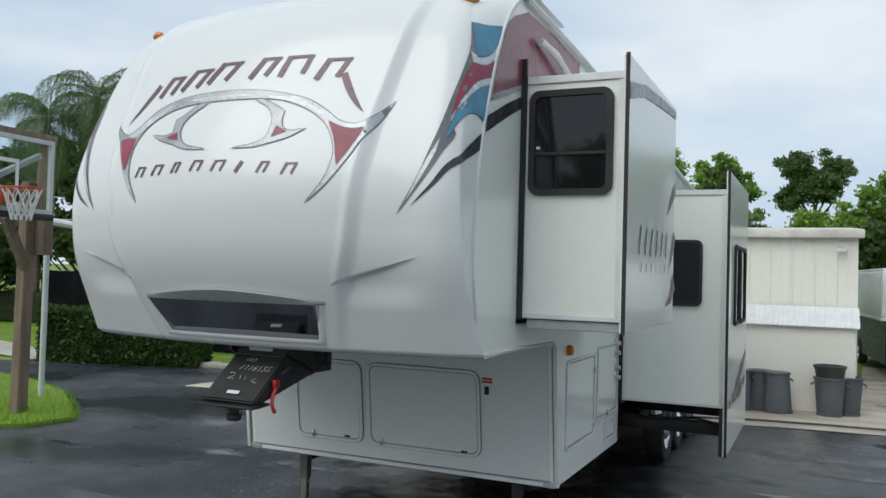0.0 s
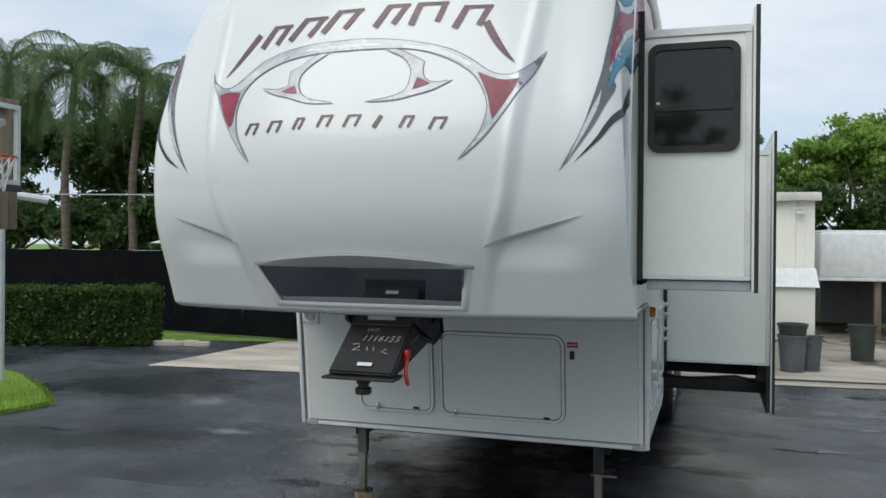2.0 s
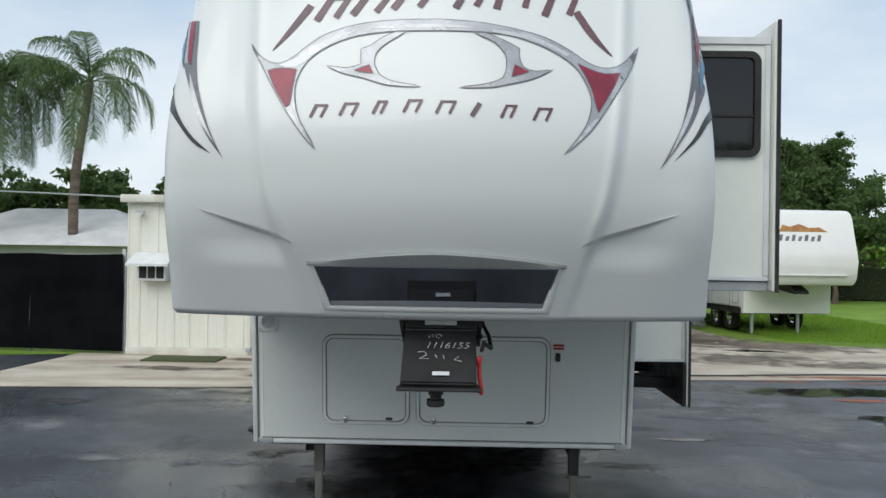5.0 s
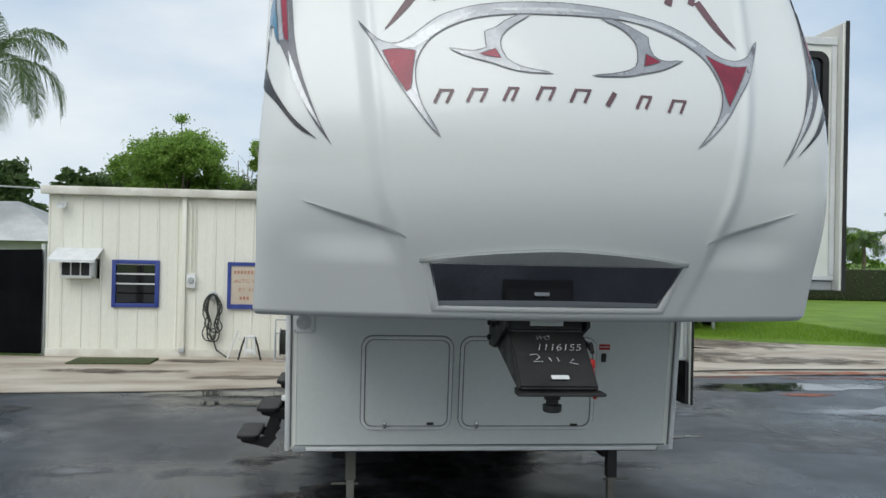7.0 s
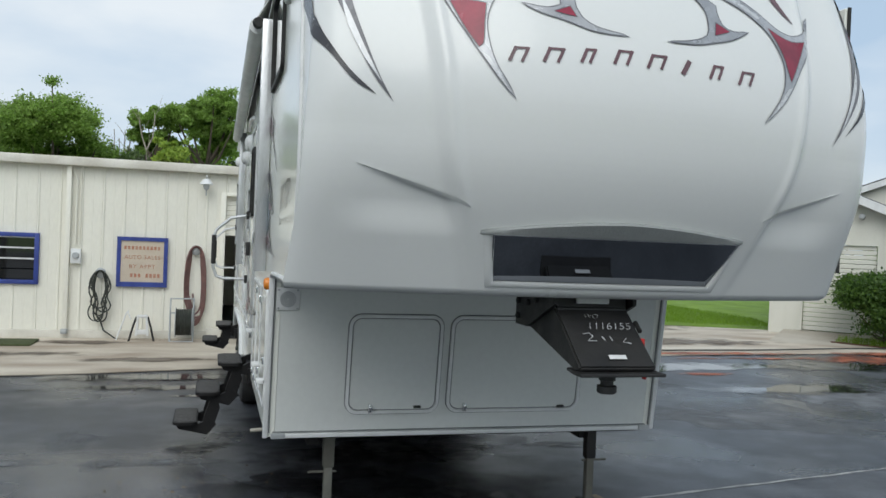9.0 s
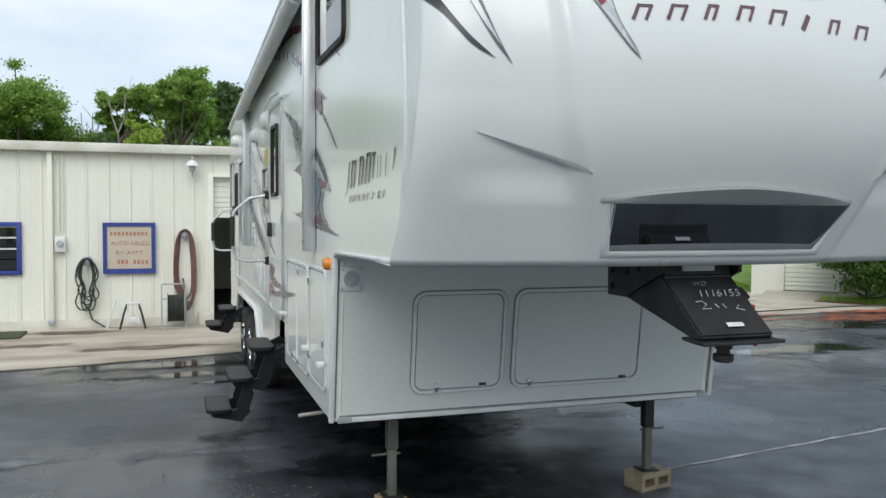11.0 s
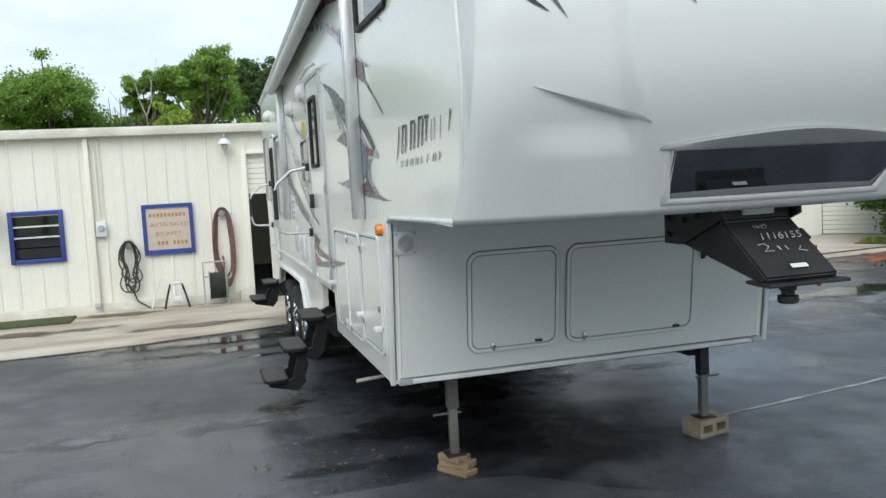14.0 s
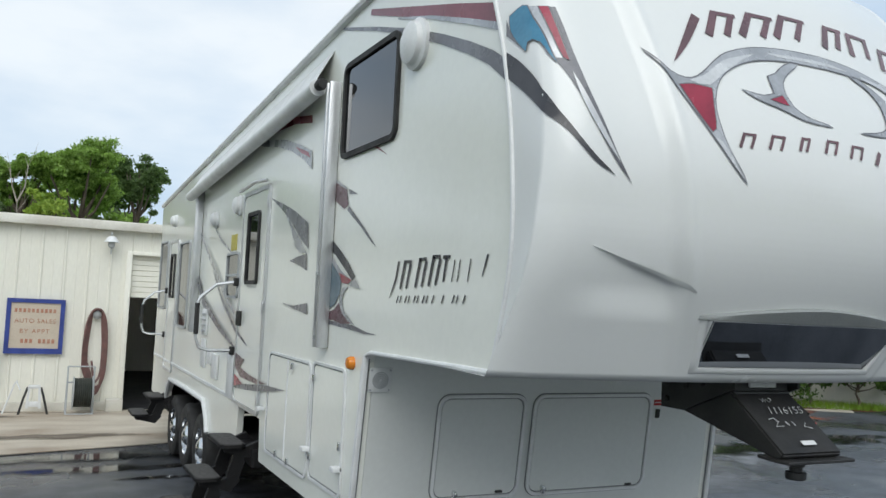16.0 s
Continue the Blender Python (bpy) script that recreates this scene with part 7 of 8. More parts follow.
# the maroon hose hangs in two long strands over one hook
mh = thing("garden_hose", "looped maroon hose hanging in two strands on the wall", "hose", (-1.83, BY - 0.03, 1.42))
bm = bmesh.new()
lathe(bm, [(0.07, 0), (0.09, -0.06), (0.05, -0.10), (0.001, -0.11)], pose(0, 0.01, 0, 90, 0, 0) @ pose(0, 0, 0, 180), 14)
part("hanger", bm, trim_grey, mh)
for k in range(6):
    w0, low = 0.085 + 0.012 * k, -1.16 - 0.035 * ((k * 5) % 6)
    bm = bmesh.new()
    tube(bm, bend([(-w0 - 0.02, -0.03, low + 0.30), (-w0 - 0.03, -0.04 - 0.010 * k, -0.55), (-w0, -0.05 - 0.012 * k, -0.16), (-0.06, -0.06 - 0.012 * k, 0.02 + 0.006 * k), (0.06, -0.06 - 0.012 * k, 0.02 + 0.006 * k), (w0, -0.05 - 0.012 * k, -0.16), (w0 + 0.03, -0.04 - 0.010 * k, -0.60), (w0 + 0.01, -0.04, low + 0.16), (w0 - 0.10, -0.05, low + 0.02), (0.0 - 0.02 * k, -0.05, low + 0.14), (-w0 + 0.05, -0.04, low + 0.40)]), 0.017, 7)
    part("coil", bm, red_hose, mh)
reel = thing("hose_reel_cart", "grey metal hose reel cart with a dark drum beside the wall", "hose reel", (-2.02, BY - 0.42, gz(10)))
for s in (-1, 1):
    bm = bmesh.new()
    tube(bm, [(s * 0.19, -0.12, 0.0), (s * 0.19, -0.06, 0.42), (s * 0.19, 0.0, 0.74)], 0.013, 8)
    tube(bm, [(s * 0.19, 0.16, 0.0), (s * 0.19, 0.04, 0.48)], 0.012, 8)
    tube(bm, [(s * 0.19, -0.12, 0.012), (s * 0.19, 0.16, 0.012)], 0.012, 8)
    part("side_frame", bm, trim_grey, reel)
for z, y in ((0.74, 0.0), (0.50, -0.045), (0.02, -0.12)):
    bm = bmesh.new()
    tube(bm, [(-0.19, y, z), (0.19, y, z)], 0.012, 8)
    part("cross_bar", bm, trim_grey, reel)
bm = bmesh.new()
lathe(bm, [(0.04, -0.13)] + [(0.215 + 0.016 * (k % 2), -0.13 + 0.26 * k / 18) for k in range(19)] + [(0.04, 0.13)], pose(0.03, -0.02, 0.34, 0, 90, 0), 22)
part("wound_hose", bm, green_hose, reel)
for s in (-1, 1):
    bm = bmesh.new()
    lathe(bm, [(0.02, 0), (0.250, 0.0), (0.255, 0.006), (0.250, 0.012), (0.02, 0.012)], pose(0.03 + s * 0.135, -0.02, 0.34, 0, 90, 0), 24)
    part("flange", bm, trim_grey, reel)
wash = thing("hose_caddy", "small white plastic hose caddy on black legs", "hose caddy", (-2.66, BY - 0.38, gz(10)))
for s in (-1, 1):
    bm = bmesh.new()
    prism(bm, [(s * 0.11, 0.10), (s * 0.07, 0.10), (s * 0.055, 0.42), (s * 0.085, 0.44)], "y", -0.05, 0.05)
    part("side_panel", bm, trim_white, wash, smooth=False)
bm = bmesh.new()
box(bm, (-0.085, -0.05, 0.40), (0.085, 0.05, 0.45), 0.012)
part("top_bar", bm, trim_white, wash)
bm = bmesh.new()
box(bm, (-0.075, -0.04, 0.12), (0.075, 0.04, 0.20), 0.010)
part("tray", bm, trim_white, wash)
for s in (-1, 1):
    bm = bmesh.new()
    tube(bm, [(s * 0.20, -0.09, 0.01), (s * 0.14, -0.05, 0.26), (s * 0.09, -0.02, 0.42)], 0.017, 8)
    part("leg", bm, black_rubber, wash)
spike = thing("white_prop", "white metal prop leaning at the wall", "prop", (-2.96, BY - 0.30, gz(10)))
bm = bmesh.new()
tube(bm, [(-0.12, 0, 0.0), (0.02, 0.12, 0.44), (0.06, 0.10, 0.50)], 0.012, 8)
part("rod", bm, trim_white, spike)
bm = bmesh.new()
tube(bm, [(0.05, 0.10, 0.48), (0.11, 0.02, 0.36)], 0.010, 8)
part("handle", bm, trim_white, spike)
doormat = mat("green_artificial_turf", (0.055, 0.075, 0.025), (0.085, 0.10, 0.04), 20, 0.9, 1.0, bump=0.8, bscale=200)
bm = bmesh.new()
box(bm, (-0.68, -0.36, 0.0), (0.68, 0.36, 0.03), 0.008)
solo("door_mat", bm, doormat, "dull green turf mat on the concrete", "mat", (-4.9, 9.55, gz(9.55) + 0.016))

# ---- bins beside the lean-to ----
grey_plastic = mat("grey_plastic", (0.13, 0.14, 0.155), (0.10, 0.11, 0.12), 4, 0.45, 0.6, vary=0.3)
green_plastic = mat("dark_green_plastic", (0.030, 0.040, 0.036), (0.045, 0.055, 0.05), 4, 0.45, 0.6)


def bin_thing(at, h, r, material, label, upside=False, handles=True):
    b = thing("trash_can", label, "trash can", at, group="bins by the wall")
    rb, rt = (r, r * 0.80) if upside else (r * 0.80, r)
    bm = bmesh.new()
    prof = [(rb, 0.0), (rt, h - 0.04), (rt + 0.015, h - 0.04), (rt + 0.018, h - 0.005), (rt - 0.012, h)]
    prof += [(0.001, h)] if upside else [(rb - 0.012, 0.03), (0.001, 0.03)]
    lathe(bm, prof, Matrix(), 26, False)
    part("body", bm, material, b)
    bm = bmesh.new()
    lathe(bm, [(rb + 0.012, 0.0), (rb + 0.014, 0.03), (rb, 0.035)], Matrix(), 26, False)
    part("base_ring", bm, material, b)
    if handles:
        for s in (-1, 1):
            bm = bmesh.new()
            tube(bm, [(s * rt, -0.06, h - 0.10), (s * (rt + 0.05), -0.05, h - 0.13), (s * (rt + 0.05), 0.05, h - 0.13), (s * rt, 0.06, h - 0.10)], 0.012, 6)
            part("handle", bm, material, b)
    return b


GB = gz(9.8) + 0.016
for x, y in ((1.20, 9.45), (1.52, 9.45), (1.84, 9.60), (2.12, 9.45), (1.36, 9.78)):
    bin_thing((x, y, GB), 0.66, 0.23, grey_plastic, "grey plastic trash can standing upside down", True)
bin_thing((2.90, 9.55, GB), 0.62, 0.23, grey_plastic, "grey plastic trash can with another bin set in it")
bin_thing((2.90, 9.55, GB + 0.53), 0.28, 0.235, green_plastic, "dark bin nested in a grey trash can", handles=False)
bin_thing((3.18, 9.80, GB), 0.62, 0.21, grey_plastic, "grey plastic trash can standing by the corner")
bin_thing((4.28, 11.6, gz(11.6) + 0.016), 0.68, 0.235, green_plastic, "dark green trash can standing alone")

# ---- basketball post ----
weathered = mat("weathered_timber", (0.27, 0.20, 0.14), (0.17, 0.13, 0.095), 3.0, 0.8, 0.95, bump=0.5, bscale=30, grain=0.25, stretch=(4, 4, 0.5))
clear = bpy.data.materials.new("clear_acrylic")
clear.use_nodes = True
cb = clear.node_tree.nodes["Principled BSDF"]
cb.inputs["Base Color"].default_value, cb.inputs["Roughness"].default_value = (0.86, 0.93, 0.91, 1), 0.04
cb.inputs["Transmission Weight"].default_value, cb.inputs["IOR"].default_value = 1.0, 1.08
orange = mat("orange_red_steel", (0.55, 0.075, 0.02), (0.45, 0.06, 0.02), 8, 0.4, 0.5)
net_white = mat("white_cord", (0.70, 0.70, 0.68), (0.6, 0.6, 0.58), 20, 0.8)
board_frame = mat("pale_metal_frame", (0.56, 0.60, 0.59), (0.48, 0.52, 0.51), 5, 0.4, 0.55)
galv = mat("galvanised_pole", (0.45, 0.47, 0.48), (0.36, 0.38, 0.39), 5, 0.4, 0.55, metal=0.3)

# the board's own x runs along its face, its y points behind it
hoop = thing("basketball_hoop", "clear basketball backboard with an orange rim on wooden posts", "basketball hoop", (-6.0, 1.37, 0.035), 93.7)
bm = bmesh.new()
ring_prism(bm, [(-0.77, 2.55), (0.77, 2.55), (0.77, 3.47), (-0.77, 3.47)], [(-0.715, 2.605), (0.715, 2.605), (0.715, 3.415), (-0.715, 3.415)], "y", -0.02, 0.03)
bd = part("backboard", bm, board_frame, hoop, "clear backboard in a pale metal frame", smooth=False)
bm = bmesh.new()
box(bm, (-0.715, 0.0, 2.605), (0.715, 0.010, 3.415))
part("pane", bm, clear, bd, smooth=False).visible_shadow = False
bm = bmesh.new()
ring_prism(bm, [(-0.26, 2.80), (0.26, 2.80), (0.26, 3.18), (-0.26, 3.18)], [(-0.215, 2.845), (0.215, 2.845), (0.215, 3.135), (-0.215, 3.135)], "y", -0.004, -0.001)
part("target_square", bm, trim_white, bd, smooth=False)
bm = bmesh.new()
box(bm, (-0.78, -0.035, 2.475), (0.78, 0.045, 2.552), 0.01)
part("edge_pad", bm, black_rubber, bd)
bm = bmesh.new()
tube(bm, [(0.225 * math.cos(2 * math.pi * k / 28), -0.36 + 0.225 * math.sin(2 * math.pi * k / 28), 2.80) for k in range(29)], 0.012, 8)
box(bm, (-0.10, -0.14, 2.62), (0.10, -0.005, 2.82), 0.015)
part("rim", bm, orange, hoop, "orange steel rim with its bracket")
bm = bmesh.new()
for k in range(12):
    for s in (-1, 1):
        pts = []
        for q in range(7):
            u = q / 6
            a = 2 * math.pi * (k + s * u * 1.5) / 12
            rr = 0.22 - 0.115 * u ** 0.7
            pts.append((rr * math.cos(a), -0.36 + rr * math.sin(a), 2.795 - 0.36 * u))
        tube(bm, pts, 0.0075, 5)
part("net", bm, net_white, hoop)
bm = bmesh.new()
prism(bm, [(0.89, -0.06), (1.07, -0.06), (1.09, 3.0), (0.93, 3.0)], "y", 0.57, 0.71)
bmesh.ops.bevel(bm, geom=list(bm.edges), offset=0.01, segments=1, affect="EDGES")
part("post", bm, weathered, hoop)
bm = bmesh.new()
box(bm, (1.05, 0.40, 2.05), (1.20, 0.56, 3.58), 0.008)
part("upright", bm, weathered, hoop)
bm = bmesh.new()
box(bm, (-0.95, 0.42, 3.52), (1.24, 0.58, 3.63), 0.008)
part("top_beam", bm, weathered, hoop)
bm = bmesh.new()
tube(bm, [(0.97, 0.60, 1.85), (0.35, 0.30, 2.52)], 0.075, 4)
part("lower_brace", bm, weathered, hoop)
bm = bmesh.new()
tube(bm, [(0.75, 0.20, 3.30), (-0.55, 0.20, 2.62)], 0.045, 4)
part("brace", bm, galv, hoop)
pole = thing("steel_pole", "thin pale steel pole with a white floodlight arm", "pole", (-7.6, 3.39, 0.02))
bm = bmesh.new()
tube(bm, [(0, 0, -0.05), (0, 0, 2.62)], 0.042, 12)
part("shaft", bm, board_frame, pole)
bm = bmesh.new()
tube(bm, [(0, 0, 2.58), (0.36, 0.44, 2.50)], 0.055, 8)
part("arm", bm, trim_white, pole)

# ---- black screen fence with gate posts ----
screen = mat("black_mesh_screen", (0.006, 0.007, 0.010), (0.012, 0.013, 0.016), 1.2, 0.85, 0.95, spec=0.15, bump=0.5, bscale=5.0)
fence = thing("screen_fence", "tall fence covered in black mesh screen cloth", "fence", (-6.47, 10.60, gz(10.6)), 180 - math.degrees(math.atan2(-1.2, 9.0)) * -1)
FL = 12.0
for k in range(6):
    x0 = FL * k / 6
    bm = bmesh.new()
    nx, nz = 14, 8
    rows = [[bm.verts.new((x0 + (FL / 6) * i / nx, 0.035 * math.sin(3.1 * (x0 + i * 0.137) + j * 0.5) * math.sin(math.pi * i / nx) + 0.012 * math.sin(9 * i + j), 0.03 + 1.90 * j / nz - 0.02 * math.sin(math.pi * i / nx) * (j == nz))) for i in range(nx + 1)] for j in range(nz + 1)]
    for a, b in zip(rows, rows[1:]):
        for i in range(nx):
            bm.faces.new((a[i], a[i + 1], b[i + 1], b[i]))
    bmesh.ops.solidify(bm, geom=list(bm.faces), thickness=0.006)
    part("screen_panel", bm, screen, fence, smooth=60)
for k in range(7):
    bm = bmesh.new()
    tube(bm, [(FL * k / 6, -0.07, -0.1), (FL * k / 6, -0.07, 1.93)], 0.03, 8)
    part("post", bm, galv, fence)
bm = bmesh.new()
tube(bm, [(0, -0.07, 1.90), (FL, -0.07, 1.90)], 0.018, 8)
part("top_rail", bm, galv, fence)
for x in (-6.50, -6.40):
    bm = bmesh.new()
    tube(bm, [(0, 0, 0), (0, 0, 2.0), (0, 0, 2.03)], 0.035, 10)
    solo("gate_post", bm, trim_white, "white round steel gate post", "post", (x, 10.7, gz(10.7)), group="gate posts")

# ---- neighbouring house behind the fence ----
pale_roof = mat("pale_grey_shingle", (0.66, 0.66, 0.65), (0.56, 0.56, 0.56), 2.0, 0.8, 0.9, bump=0.5, bscale=20)
white_wall = mat("white_stucco", (0.66, 0.66, 0.63), (0.58, 0.58, 0.55), 1.5, 0.7, 0.85, bump=0.3)
nh = thing("neighbour_house", "low white house with pale grey hip roof behind the fence", "house", (-10.3, 17.2, G2))
bm = bmesh.new()
box(bm, (-3.6, -1.6, 0), (2.2, 3.0, 2.1))
part("wall", bm, white_wall, nh, smooth=False)
bm = bmesh.new()
e = [(-4.0, -2.0), (2.7, -2.0), (2.7, 3.4), (-4.0, 3.4)]
lo = [bm.verts.new((x, y, 2.1)) for x, y in e]
r0, r1 = bm.verts.new((-2.2, 0.7, 3.15)), bm.verts.new((0.6, 0.7, 3.15))
for q in ((lo[0], lo[1], r1, r0), (lo[1], lo[2], r1), (lo[2], lo[3], r0, r1), (lo[3], lo[0], r0), (lo[3], lo[2], lo[1], lo[0])):
    bm.faces.new(q)
part("roof", bm, pale_roof, nh, smooth=False)

# ---- overhead wires ----
bm = bmesh.new()
tube(bm, [(-40, 10.5, 3.7), (-27, 12.5, 3.42), (-14, 14.2, 3.32), (-10, 14.6, 3.22), (-6.2, 14.9, 3.1)], 0.02, 6)
solo("overhead_wire", bm, trim_grey, "pale overhead wire running behind the fence", "wire")

mulch = mat("red_mulch", (0.17, 0.06, 0.035), (0.10, 0.045, 0.03), 4.0, 0.8, 0.95, bump=0.8, bscale=40, grain=0.3)
# ---- house with garage door, right side ----
board_white = mat("cream_board_siding", (0.70, 0.69, 0.62), (0.63, 0.62, 0.55), 1.2, 0.55, 0.7, grain=0.06, stretch=(1, 1, 0.4))
shingle = mat("dark_shingle", (0.06, 0.06, 0.065), (0.10, 0.10, 0.105), 6, 0.85, 0.95, bump=0.6, bscale=25)
gh = thing("garage_house", "cream board-sided house with a slatted garage door", "house", (11.62, 12.56, gz(14.6) + 0.12), -45.4)
bm = bmesh.new()
prism(bm, [(0, -0.15), (0.75, -0.15), (0.75, 2.07), (2.30, 2.07), (2.30, -0.15), (4.2, -0.15), (4.2, 2.15), (1.30, 3.38), (0, 2.60)], "y", 0.0, 0.12)
bmesh.ops.triangulate(bm, faces=[f for f in bm.faces if len(f.verts) > 4])
part("front_wall", bm, board_white, gh, smooth=False)
bm = bmesh.new()
box(bm, (0, 0.12, 0), (0.12, 5.0, 2.55))
part("side_wall", bm, board_white, gh, smooth=False)
bm = bmesh.new()
box(bm, (4.08, 0.12, 0), (4.2, 5.0, 2.1))
part("side_wall", bm, board_white, gh, smooth=False)
bm = bmesh.new()
box(bm, (4.204, 0.0, -0.15), (8.4, 0.12, 2.05))
part("wing_wall", bm, board_white, gh, smooth=False)
bm = bmesh.new()
prism(bm, [(-0.30, 2.00), (-0.30, 2.07), (2.6, 2.95), (2.6, 2.88)], "x", 4.62, 8.6)
part("wing_roof", bm, shingle, gh, smooth=False)
for k in range(14):
    x = 0.06 + 0.305 * k
    bm = bmesh.new()
    top = 2.60 + 0.60 * x if x < 1.30 else 3.38 - 0.424 * (x - 1.30)
    box(bm, (x, -0.012, 2.20 if 0.6 < x < 2.4 else 0.02), (x + 0.022, -0.001, top - 0.10))
    part("batten", bm, board_white, gh, smooth=False)
for x0, z0, x1, z1 in ((-0.30, 2.44, 1.30, 3.42), (4.6, 2.02, 1.30, 3.42)):
    bm = bmesh.new()
    prism(bm, [(x0, z0), (x1, z1), (x1, z1 + 0.07), (x0, z0 + 0.07)], "y", -0.32, 5.2)
    part("roof", bm, shingle, gh, smooth=False)
    bm = bmesh.new()
    prism(bm, [(x0, z0 - 0.15), (x1, z1 - 0.15), (x1, z1 + 0.05), (x0, z0 + 0.05)], "y", -0.36, -0.322)
    part("fascia_board", bm, trim_white, gh, smooth=False)
bm = bmesh.new()
box(bm, (0.76, 0.04, 0), (2.29, 0.07, 0.100), 0.012, 1)
gs_me = mesh_of(bm, "garage_slat", board_white, False)
gd = new("garage_door")
gd.parent = gh
for k in range(19):
    o = new("garage_slat", gs_me)
    o.parent, o.location = gd, (0, 0, 0.01 + 0.1085 * k)
bm = bmesh.new()
ring_prism(bm, [(0.66, 0), (2.39, 0), (2.39, 2.16), (0.66, 2.16)], [(0.75, 0.001), (2.30, 0.001), (2.30, 2.07), (0.75, 2.07)], "y", -0.02, -0.001)
part("door_trim", bm, board_white, gh, smooth=False)
bm = bmesh.new()
lathe(bm, [(0.05, 0), (0.07, 0.10), (0.06, 0.18), (0.001, 0.19)], pose(1.95, -0.02, 2.72, 80, 0, 0), 12)
part("flood_lamp", bm, trim_grey, gh)
bm = bmesh.new()
prism(bm, [(0.2, 2.3), (6.4, 2.3), (6.4, 3.15), (3.3, 4.35), (0.2, 3.15)], "y", 5.2, 5.35)
part("rear_gable", bm, board_white, gh, smooth=False)
for x0, x1 in ((-0.2, 3.3), (6.8, 3.3)):
    bm = bmesh.new()
    prism(bm, [(x0, 3.06), (x1, 4.40), (x1, 4.50), (x0, 3.16)], "y", 5.0, 11.0)
    part("rear_roof", bm, shingle, gh, smooth=False)
    bm = bmesh.new()
    prism(bm, [(x0, 2.94), (x1, 4.28), (x1, 4.46), (x0, 3.12)], "y", 4.96, 4.998)
    part("fascia_board", bm, trim_white, gh, smooth=False)
bm = bmesh.new()
prism(bm, [(11.5, 10.3), (12.3, 9.2), (14.0, 8.3), (20, 8.0), (20, 9.0), (13.6, 10.3), (12.2, 11.0)], "z", gz(11) - 0.02, gz(11) + 0.05)
setting("planting_bed", bm, mulch, "red mulch bed at the foot of the bush", "bed")
bm = bmesh.new()
prism(bm, [(0.0, -0.01), (-2.6, -0.118), (-2.6, -0.20), (0.12, -0.20), (0.12, -0.01)], "x", 0.35, 4.4)
ramp = setting("driveway", bm, concrete_pale, "concrete ramp up to the garage door", "driveway")
ramp.matrix_world = pose(11.62, 12.56, gz(14.6) + 0.12, 0, 0, -45.4)
grass_patch("bed_weeds", "low weeds round the bush", [(11.6, 10.3), (12.3, 9.2), (14.0, 8.1), (16.0, 7.6), (15.4, 8.5), (13.6, 9.9), (12.2, 10.8)], 5200, 9, 0.13)

# ---- white gooseneck trailer behind the bins ----
gt = thing("gooseneck_trailer", "white enclosed gooseneck trailer with its dark front open below", "trailer", (5.25, 15.6, gz(15)), 6.0)
bm = bmesh.new()
box(bm, (-1.28, 0.0, 1.42), (1.18, 7.0, 2.48), 0.06, 3)
part("body", bm, trim_white, gt)
bm = bmesh.new()
box(bm, (-1.30, -0.02, 1.36), (1.20, 7.0, 1.43), 0.01)
part("belt_rail", bm, trim_white, gt)
bm = bmesh.new()
box(bm, (-1.05, 0.9, 0.32), (1.1, 7.0, 1.36))
part("lower_body", bm, black_steel, gt, smooth=False)
bm = bmesh.new()
box(bm, (-1.26, 0.05, 2.47), (1.16, 6.9, 2.53), 0.03)
part("roof", bm, trim_white, gt)
for x in (-0.12, 0.0, 0.12):
    bm = bmesh.new()
    box(bm, (x + 0.28, -0.025, 2.38), (x + 0.36, 0.0, 2.42), 0.005)
    part("marker_lamp", bm, amber, gt)
bm = bmesh.new()
prism(bm, [(0.30, 1.92), (0.36, 2.05), (0.48, 2.16), (0.44, 2.02), (0.40, 1.95)], "y", -0.006, 0.0)
part("feather_decal", bm, grey_decal, gt, smooth=False)
bm = bmesh.new()
box(bm, (-0.07, 0.1, 0.0), (0.07, 0.24, 1.36), 0.01)
part("timber_prop", bm, weathered, gt)
for wy in (4.6, 5.5):
    for wx in (-1.0, 1.0):
        w = new("wheel")
        w.parent, w.location = gt, (wx, wy, 0.36)
        for me in (tyre_me, rim_me):
            o = new(me.name, me)
            o.parent = w
tarp = mat("white_tarp", (0.62, 0.63, 0.64), (0.5, 0.5, 0.52), 3, 0.5, 0.7)
bm = bmesh.new()
rows = [[bm.verts.new((0.09 * i + 0.05 * math.sin(j), 0.05 * math.sin(2.2 * i + j) - 0.03 * j, 0.02 + 0.13 * j * (1 - 0.06 * i) + 0.02 * math.sin(3 * i))) for i in range(8)] for j in range(6)]
for a, b in zip(rows, rows[1:]):
    for i in range(7):
        bm.faces.new((a[i], a[i + 1], b[i + 1], b[i]))
bmesh.ops.solidify(bm, geom=list(bm.faces), thickness=0.01)
solo("loose_tarp", bm, tarp, "crumpled white tarp lying at the trailer's corner", "tarp", (6.72, 18.6, gz(15))).scale = (0.75, 0.75, 0.6)

# ---- second fifth-wheel trailer, further off ----
r2 = thing("parked_fifth_wheel", "white fifth-wheel trailer with brown and gold graphics, parked on the grass", "camper trailer", (7.9, 14.78, gz(16)), 6.4)
ivory = mat("ivory_fibreglass", (0.83, 0.825, 0.79), (0.79, 0.785, 0.75), 1.1, 0.30, 0.36, coat=0.2, grain=0.04, bscale=25)
bm = bmesh.new()
prism(bm, [(0.90, 1.36), (0.78, 1.52), (0.70, 1.96), (0.76, 2.20), (1.02, 3.10), (1.12, 3.25), (1.40, 3.31), (9.5, 2.62), (9.5, 0.58), (2.12, 0.70), (2.06, 1.33)], "x", 0.0, 2.44)
bmesh.ops.triangulate(bm, faces=[f for f in bm.faces if len(f.verts) > 4])
